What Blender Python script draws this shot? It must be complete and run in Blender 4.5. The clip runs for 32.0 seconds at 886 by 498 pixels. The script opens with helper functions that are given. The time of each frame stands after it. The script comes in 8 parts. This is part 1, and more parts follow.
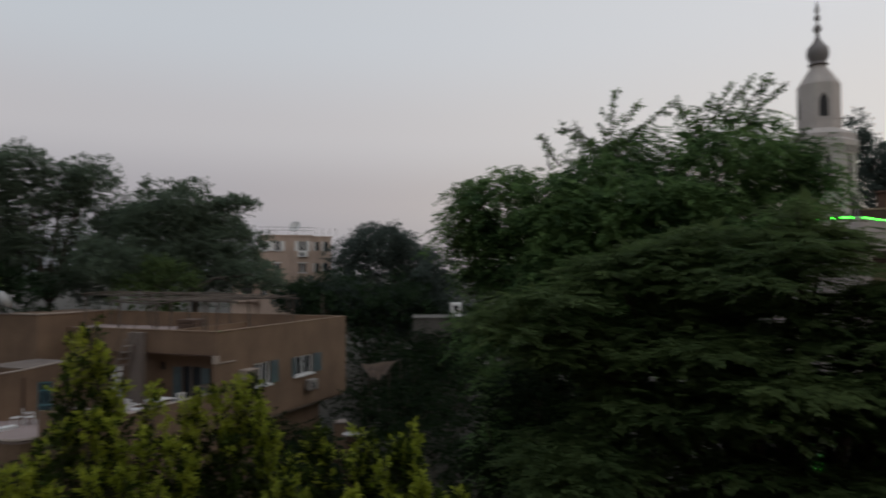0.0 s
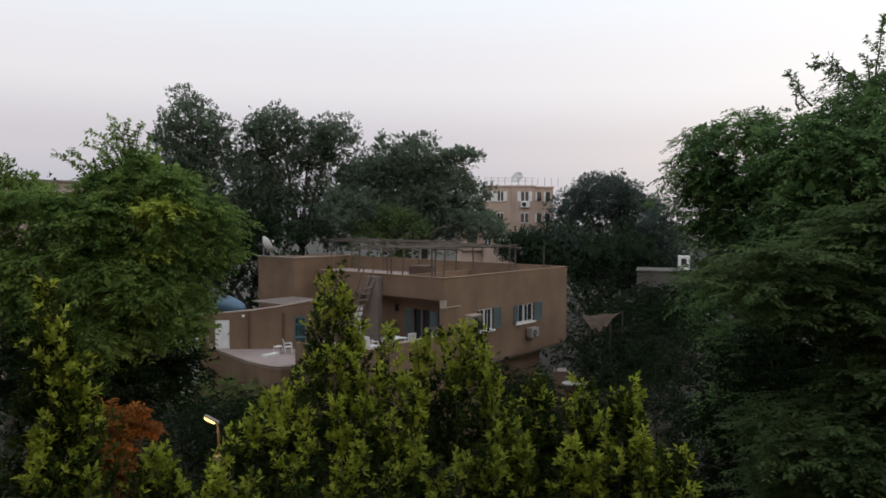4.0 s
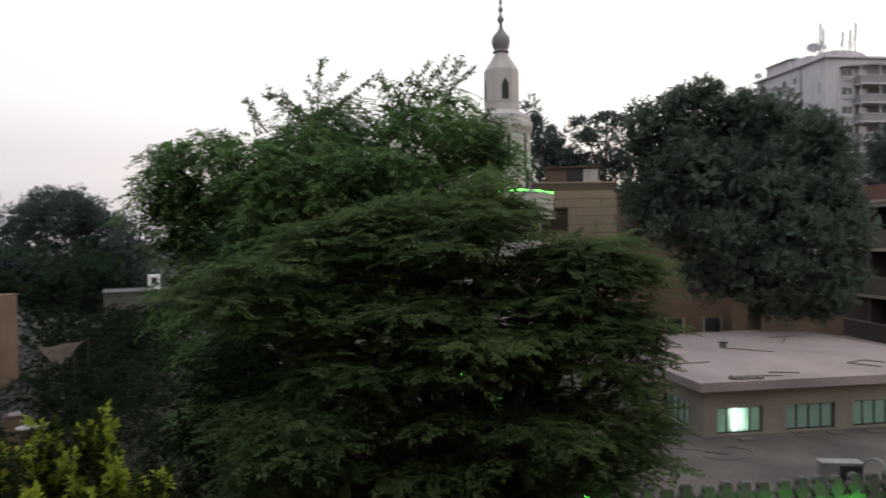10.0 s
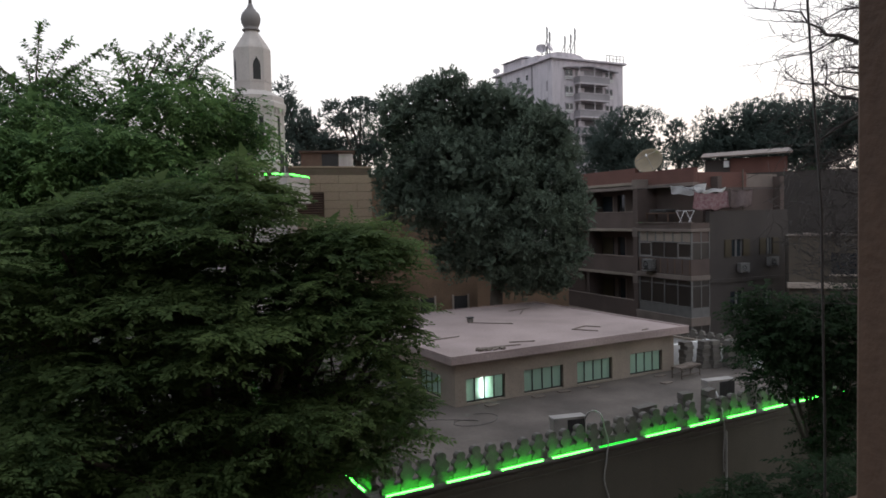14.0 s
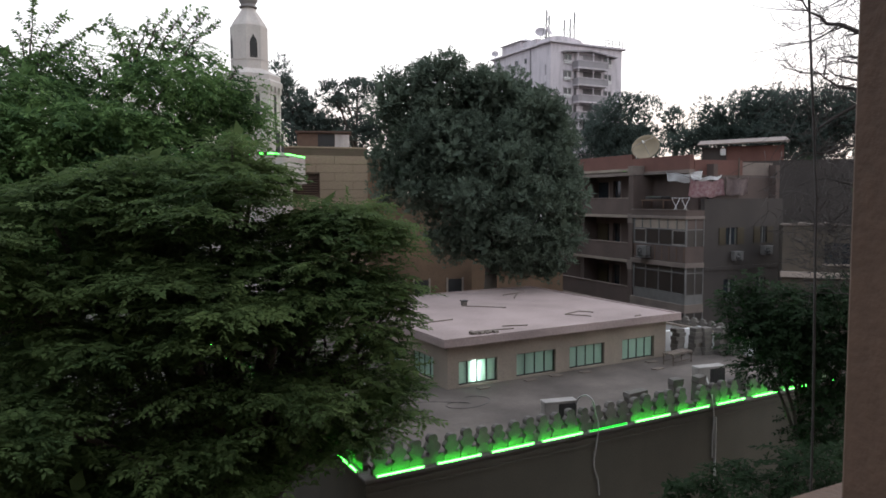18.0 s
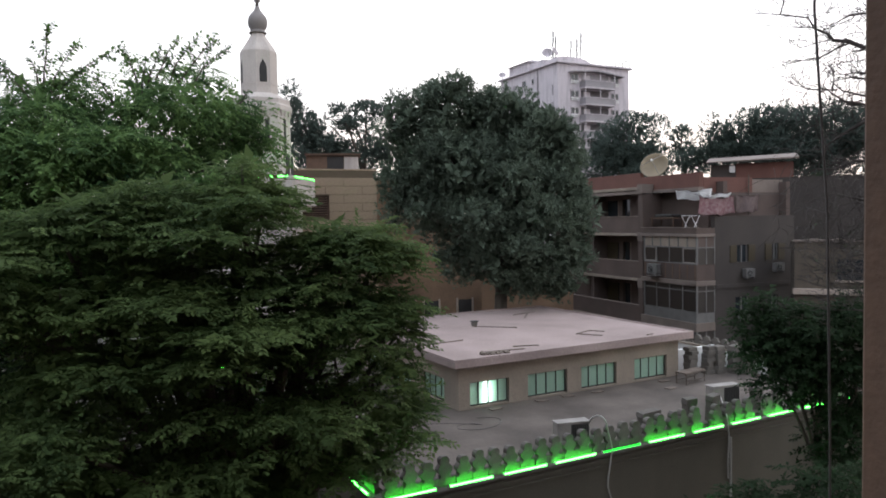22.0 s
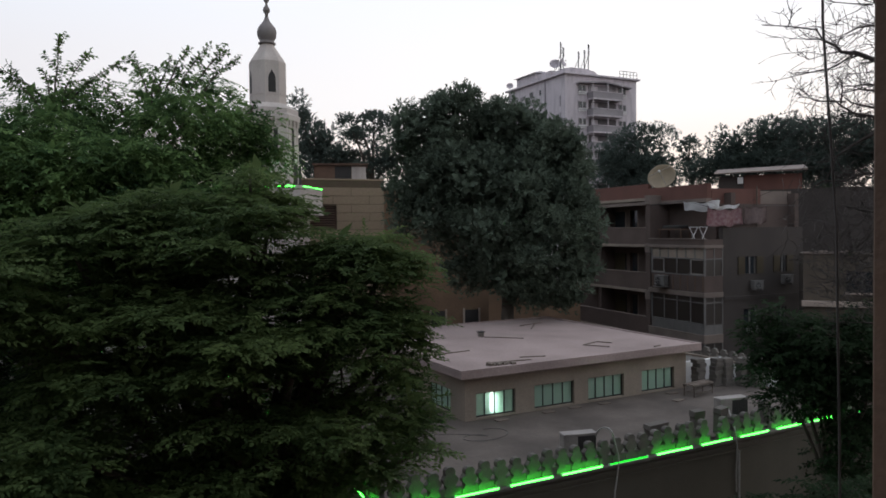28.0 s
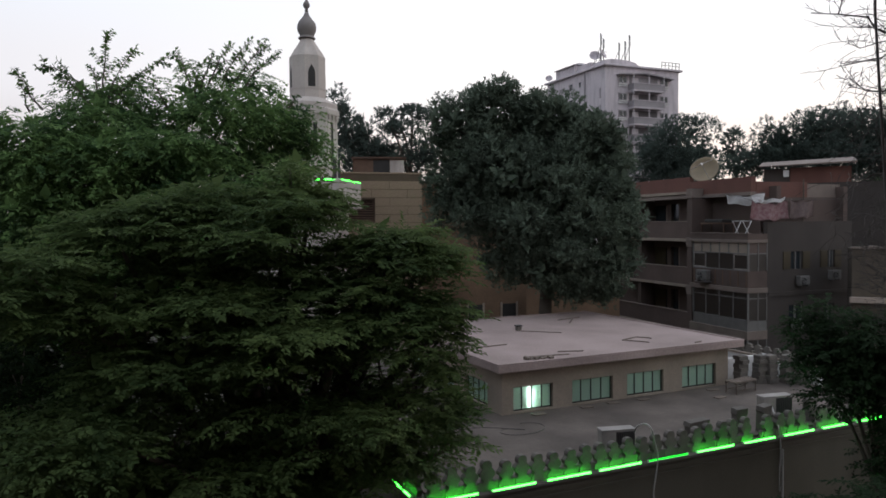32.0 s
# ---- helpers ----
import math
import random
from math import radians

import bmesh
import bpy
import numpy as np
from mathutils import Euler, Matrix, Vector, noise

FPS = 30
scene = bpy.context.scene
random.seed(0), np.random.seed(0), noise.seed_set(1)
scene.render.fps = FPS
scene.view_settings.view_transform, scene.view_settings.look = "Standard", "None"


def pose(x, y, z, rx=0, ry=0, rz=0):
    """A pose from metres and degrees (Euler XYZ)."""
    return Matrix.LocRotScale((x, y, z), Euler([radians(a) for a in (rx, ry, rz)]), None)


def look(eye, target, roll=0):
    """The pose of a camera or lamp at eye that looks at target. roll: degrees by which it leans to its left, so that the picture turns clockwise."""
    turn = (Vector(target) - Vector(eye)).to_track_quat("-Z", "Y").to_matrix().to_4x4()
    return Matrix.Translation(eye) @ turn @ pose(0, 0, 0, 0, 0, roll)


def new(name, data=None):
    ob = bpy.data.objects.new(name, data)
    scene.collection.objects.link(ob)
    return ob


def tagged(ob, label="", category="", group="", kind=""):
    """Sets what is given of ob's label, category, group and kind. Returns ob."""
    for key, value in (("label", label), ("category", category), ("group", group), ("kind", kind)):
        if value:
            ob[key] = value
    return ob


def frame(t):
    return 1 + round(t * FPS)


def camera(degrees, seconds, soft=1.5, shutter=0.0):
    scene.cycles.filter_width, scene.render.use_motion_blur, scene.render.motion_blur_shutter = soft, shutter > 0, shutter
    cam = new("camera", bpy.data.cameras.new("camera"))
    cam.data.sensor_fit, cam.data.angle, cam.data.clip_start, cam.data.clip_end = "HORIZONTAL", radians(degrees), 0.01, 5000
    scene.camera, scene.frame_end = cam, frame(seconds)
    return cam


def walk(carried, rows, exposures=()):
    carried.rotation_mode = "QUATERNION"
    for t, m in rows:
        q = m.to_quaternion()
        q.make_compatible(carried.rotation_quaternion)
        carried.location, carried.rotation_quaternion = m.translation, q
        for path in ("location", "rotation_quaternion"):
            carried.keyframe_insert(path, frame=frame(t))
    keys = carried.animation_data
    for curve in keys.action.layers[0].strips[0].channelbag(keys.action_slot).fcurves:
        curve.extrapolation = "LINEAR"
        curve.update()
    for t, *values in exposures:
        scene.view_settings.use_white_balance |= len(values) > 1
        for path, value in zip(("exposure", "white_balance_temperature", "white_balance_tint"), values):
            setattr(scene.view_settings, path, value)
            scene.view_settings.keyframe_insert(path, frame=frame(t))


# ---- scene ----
# camera: it stands at one window and turns
EYE = Vector((0, 0, 12.0))
cam = camera(64.2, 32.0, soft=1.7, shutter=0.5)
PATH = [
    (0.0, -39.52, 1.73, -0.16), (0.5, -49.2, 2.13, -0.13), (1.0, -54.79, 1.09, -1.0), (1.5, -55.74, -0.34, -0.33),
    (2.0, -56.71, -1.63, -0.5), (2.5, -56.72, -1.97, 0.08), (3.0, -57.34, -2.26, 0.14), (3.5, -57.62, -2.23, 0.02),
    (5.5, -54.99, -3.6, 1.88), (6.0, -53.97, -5.19, 0.56), (6.5, -54.92, -4.1, 0.21), (7.0, -55.14, -3.06, -0.07),
    (7.5, -54.04, -2.76, -0.39), (8.0, -48.09, -2.14, -0.05), (8.5, -39.42, -1.76, 0.27), (9.0, -30.44, -1.69, -0.18),
    (9.5, -22.59, -1.2, -0.61), (10.0, -16.19, -1.05, -0.72), (10.5, -11.56, -0.82, -1.15), (11.0, -7.73, 0.34, -1.23),
    (11.5, -4.59, -0.41, -0.92), (12.0, -3.44, -1.37, -1.45), (12.5, -2.66, -1.87, -1.51), (13.0, -0.0, -2.45, -1.28),
    (13.5, 3.17, -2.28, -0.69), (14.0, 3.31, -2.65, -1.31), (14.5, 2.85, -2.41, -1.4), (16.5, 2.72, -1.92, -0.92),
    (17.0, 3.1, -2.53, -0.96), (17.5, 3.89, -3.63, -0.3), (18.0, 3.7, -4.04, -0.27), (18.5, 3.61, -3.49, -0.56),
    (19.0, 3.03, -3.21, -0.84), (19.5, 2.99, -3.65, -0.76), (20.0, 3.09, -3.46, -0.7), (20.5, 3.13, -3.7, -0.54),
    (21.0, 3.06, -3.81, -0.9), (21.5, 3.13, -3.1, -0.87), (22.0, 2.94, -2.37, -0.93), (22.5, 2.29, 0.39, -1.19),
    (23.0, 2.04, 1.45, -1.41), (23.5, 2.2, 1.29, -1.37), (24.0, 2.5, 0.49, -1.14), (24.5, 2.82, -0.37, -1.08),
    (25.0, 2.83, -0.68, -1.25), (25.5, 2.82, -0.99, -0.99), (27.5, 2.62, -1.61, -0.68), (28.0, 2.39, -1.54, -0.66),
    (28.5, 1.52, -1.67, -0.47), (29.0, 0.81, -1.7, -0.66), (29.5, -0.17, -1.56, -0.73), (30.0, -0.17, -1.9, -0.65),
    (30.5, -0.38, -2.13, -0.72), (31.0, -0.35, -2.22, -0.61), (31.5, -0.52, -2.18, -0.53), (32.0, -0.67, -2.04, -0.53),
]
EXPOSURES = [(0.0, -0.62, 6500, 10), (1.0, -0.5, 6500, 10), (2.0, -0.25, 6500, 10), (3.5, 0.06, 6500, 10), (6.0, 0.18, 6500, 10), (7.0, 0.26, 6500, 10), (8.0, 0.26, 6500, 10), (9.0, 0.3, 6500, 10), (10.0, 0.28, 6500, 10), (11.5, -0.2, 6420, 10), (13.0, -0.14, 6420, 10), (14.5, 0.28, 6250, 11), (17.0, 0.36, 6250, 11), (18.0, 0.6, 6250, 11), (20.0, 0.84, 6250, 11), (22.0, 0.78, 6250, 11), (23.0, -0.06, 6250, 11), (24.0, -0.36, 6250, 11), (25.5, -0.36, 6250, 11), (28.0, -0.1, 6250, 11), (32.0, -0.02, 6250, 11)]


def aim(yaw, pitch, roll):
    y, p = radians(yaw), radians(pitch)
    way = Vector((math.sin(y) * math.cos(p), math.cos(y) * math.cos(p), math.sin(p)))
    return look(EYE, EYE + way * 10, roll)


walk(cam, [(t, aim(y, p, r)) for t, y, p, r in PATH], exposures=EXPOSURES)

# ---------------------------------------------------------------- light: dusk, sun just gone, hazy bright sky
SUN_AZ = 62.0
world = bpy.data.worlds.new("dusk_sky")
scene.world = world
world.use_nodes = True
wn, wl = world.node_tree.nodes, world.node_tree.links
wn.clear()
w_out, w_bg = wn.new("ShaderNodeOutputWorld"), wn.new("ShaderNodeBackground")
w_sky = wn.new("ShaderNodeTexSky")
w_sky.sky_type, w_sky.sun_disc = "NISHITA", False
w_sky.sun_elevation, w_sky.sun_rotation = radians(3), radians(SUN_AZ)
w_sky.air_density, w_sky.dust_density = 1.5, 4.0
w_co, w_sep = wn.new("ShaderNodeTexCoord"), wn.new("ShaderNodeSeparateXYZ")
wl.new(w_co.outputs["Generated"], w_sep.inputs[0])


def w_ramp(value, stops):
    ramp = wn.new("ShaderNodeValToRGB")
    ramp.color_ramp.interpolation = "EASE"
    for i, (at, col) in enumerate(stops):
        e = ramp.color_ramp.elements[i] if i < 2 else ramp.color_ramp.elements.new(at)
        e.position, e.color = at, (*col, 1)
    wl.new(value, ramp.inputs[0])
    return ramp.outputs[0]


# haze far from the sunset (grey blue low, faint rose, pale blue above) and near it (cream low, white above)
haze_far = w_ramp(w_sep.outputs["Z"], [(0.0, (0.48, 0.49, 0.56)), (0.9, (0.90, 0.98, 1.12)), (0.10, (0.645, 0.62, 0.67)), (0.19, (0.835, 0.815, 0.855)), (0.32, (0.88, 0.935, 1.01))])
haze_near = w_ramp(w_sep.outputs["Z"], [(0.0, (1.10, 0.90, 0.76)), (0.9, (1.05, 1.15, 1.30)), (0.08, (1.26, 1.10, 0.96)), (0.18, (1.25, 1.20, 1.16)), (0.34, (1.19, 1.19, 1.22))])
w_dot = wn.new("ShaderNodeVectorMath")
w_dot.operation = "DOT_PRODUCT"
w_dot.inputs[1].default_value = (math.sin(radians(SUN_AZ)), math.cos(radians(SUN_AZ)), 0)
wl.new(w_co.outputs["Generated"], w_dot.inputs[0])
w_side = wn.new("ShaderNodeMapRange")
w_side.interpolation_type = "SMOOTHSTEP"
w_side.inputs[1].default_value, w_side.inputs[2].default_value = -0.70, 0.70
wl.new(w_dot.outputs["Value"], w_side.inputs[0])


def w_mix(fac, a, b):
    m = wn.new("ShaderNodeMix")
    m.data_type = "RGBA"
    if isinstance(fac, float):
        m.inputs[0].default_value = fac
    else:
        wl.new(fac, m.inputs[0])
    wl.new(a, m.inputs[6])
    wl.new(b, m.inputs[7])
    return m.outputs[2]


w_haze = w_mix(w_side.outputs[0], haze_far, haze_near)
w_dim = wn.new("ShaderNodeVectorMath")
w_dim.operation = "SCALE"
w_dim.inputs[3].default_value = 0.12
wl.new(w_sky.outputs[0], w_dim.inputs[0])
wl.new(w_mix(0.9, w_dim.outputs[0], w_haze), w_bg.inputs[0])
w_bg.inputs[1].default_value = 1.0
wl.new(w_bg.outputs[0], w_out.inputs[0])

sun = new("sun", bpy.data.lights.new("sun", "SUN"))
sun.data.energy, sun.data.angle, sun.data.color = 0.25, radians(50), (1.0, 0.86, 0.74)
sun.matrix_world = look((30, 16, 60), (30 - math.sin(radians(SUN_AZ)), 16 - math.cos(radians(SUN_AZ)), 59.3))

# ---------------------------------------------------------------- materials


def mat(name, a, b, scale=1.2, fine=40.0, rough=0.85, bump=0.25, metal=0.0, vary=0.0, streak=0.0, dirt=0.35):
    """A surface of two tones, blotched at one size and grained at another; streak: runs of dirt down a wall."""
    m = bpy.data.materials.new(name)
    m.use_nodes = True
    n, l = m.node_tree.nodes, m.node_tree.links
    p = n["Principled BSDF"]
    co = n.new("ShaderNodeTexCoord").outputs["Object"]

    def tex(sc, detail, vec=co):
        t = n.new("ShaderNodeTexNoise")
        t.inputs["Scale"].default_value, t.inputs["Detail"].default_value = sc, detail
        l.new(vec, t.inputs["Vector"])
        return t.outputs[0]

    def mix(fac, x, y, kind="MIX"):
        t = n.new("ShaderNodeMix")
        t.data_type, t.blend_type = "RGBA", kind
        for sock, val in ((t.inputs[0], fac), (t.inputs[6], x), (t.inputs[7], y)):
            if isinstance(val, (int, float)):
                sock.default_value = val
            elif isinstance(val, tuple):
                sock.default_value = (*val, 1)
            else:
                l.new(val, sock)
        return t.outputs[2]

    def stretch(v, lo, hi, to0=0.0, to1=1.0):
        t = n.new("ShaderNodeMapRange")
        for i, x in enumerate((lo, hi, to0, to1)):
            t.inputs[i + 1].default_value = x
        l.new(v, t.inputs[0])
        return t.outputs[0]

    big, small = tex(scale, 5.0), tex(fine, 3.0)
    col = mix(stretch(big, 0.32, 0.68), a, b)
    grain = stretch(small, 0.3, 0.7, 1 - dirt * 0.45, 1 + dirt * 0.2)
    col = mix(1.0, col, grain, "MULTIPLY")
    if streak:
        mp = n.new("ShaderNodeMapping")
        mp.inputs["Scale"].default_value = (0.8, 0.8, 0.14)
        l.new(co, mp.inputs[0])
        runs = stretch(tex(1.6, 6.0, mp.outputs[0]), 0.45, 0.75, 1.0, 1 - streak)
        col = mix(1.0, col, runs, "MULTIPLY")
    if vary:
        info = n.new("ShaderNodeObjectInfo").outputs["Random"]
        col = mix(1.0, col, stretch(info, 0, 1, 1 - vary, 1 + vary), "MULTIPLY")
    l.new(col, p.inputs["Base Color"])
    p.inputs["Roughness"].default_value, p.inputs["Metallic"].default_value = rough, metal
    l.new(stretch(small, 0, 1, rough - 0.08, min(1.0, rough + 0.08)), p.inputs["Roughness"])
    if bump:
        bm_ = n.new("ShaderNodeBump")
        bm_.inputs["Strength"].default_value, bm_.inputs["Distance"].default_value = bump, 0.01
        l.new(small, bm_.inputs["Height"])
        l.new(bm_.outputs[0], p.inputs["Normal"])
    return m


def leaf_mat(name, a, b, rough=0.6, through_=0.5, patch=0.7):
    """Leaves: each one its own tone between two, with larger patches of lighter and darker growth."""
    m = bpy.data.materials.new(name)
    m.use_nodes = True
    n, l = m.node_tree.nodes, m.node_tree.links
    p = n["Principled BSDF"]
    geo = n.new("ShaderNodeNewGeometry").outputs["Random Per Island"]
    co = n.new("ShaderNodeTexCoord").outputs["Object"]
    t = n.new("ShaderNodeTexNoise")
    t.inputs["Scale"].default_value, t.inputs["Detail"].default_value = patch, 3.0
    l.new(co, t.inputs["Vector"])
    add = n.new("ShaderNodeMath")
    add.operation = "MULTIPLY_ADD"
    add.inputs[1].default_value = 0.45
    l.new(geo, add.inputs[0])
    mr = n.new("ShaderNodeMapRange")
    mr.inputs[1].default_value, mr.inputs[2].default_value, mr.inputs[3].default_value, mr.inputs[4].default_value = 0.3, 0.7, -0.1, 0.65
    l.new(t.outputs[0], mr.inputs[0])
    l.new(mr.outputs[0], add.inputs[2])
    mx = n.new("ShaderNodeMix")
    mx.data_type = "RGBA"
    l.new(add.outputs[0], mx.inputs[0])
    mx.inputs[6].default_value, mx.inputs[7].default_value = (*a, 1), (*b, 1)
    l.new(mx.outputs[2], p.inputs["Base Color"])
    p.inputs["Roughness"].default_value = rough
    p.inputs["Specular IOR Level"].default_value = 0.05
    tr = n.new("ShaderNodeBsdfTranslucent")
    l.new(mx.outputs[2], tr.inputs[0])
    ms = n.new("ShaderNodeMixShader")
    ms.inputs[0].default_value = through_
    l.new(p.outputs[0], ms.inputs[1])
    l.new(tr.outputs[0], ms.inputs[2])
    l.new(ms.outputs[0], n["Material Output"].inputs[0])
    return m


def glow(name, col, power):
    m = bpy.data.materials.new(name)
    m.use_nodes = True
    p = m.node_tree.nodes["Principled BSDF"]
    p.inputs["Base Color"].default_value = (*col, 1)
    p.inputs["Emission Color"].default_value, p.inputs["Emission Strength"].default_value = (*col, 1), power
    return m


def glass_mat(name, tint, rough=0.08):
    m = bpy.data.materials.new(name)
    m.use_nodes = True
    n, l = m.node_tree.nodes, m.node_tree.links
    p = n["Principled BSDF"]
    p.inputs["Base Color"].default_value = (*tint, 1)
    p.inputs["Roughness"].default_value = rough
    p.inputs["Specular IOR Level"].default_value = 0.6
    return m


def curtain_mat(name, col):
    m = bpy.data.materials.new(name)
    m.use_nodes = True
    n, l = m.node_tree.nodes, m.node_tree.links
    p = n["Principled BSDF"]
    p.inputs["Base Color"].default_value, p.inputs["Roughness"].default_value = (*col, 1), 0.35
    tr, ms = n.new("ShaderNodeBsdfTranslucent"), n.new("ShaderNodeMixShader")
    tr.inputs[0].default_value = (*col, 1)
    ms.inputs[0].default_value = 0.55
    l.new(p.outputs[0], ms.inputs[1])
    l.new(tr.outputs[0], ms.inputs[2])
    clear, mc = n.new("ShaderNodeBsdfTransparent"), n.new("ShaderNodeMixShader")
    mc.inputs[0].default_value = 0.22
    l.new(ms.outputs[0], mc.inputs[1])
    l.new(clear.outputs[0], mc.inputs[2])
    l.new(mc.outputs[0], n["Material Output"].inputs[0])
    return m


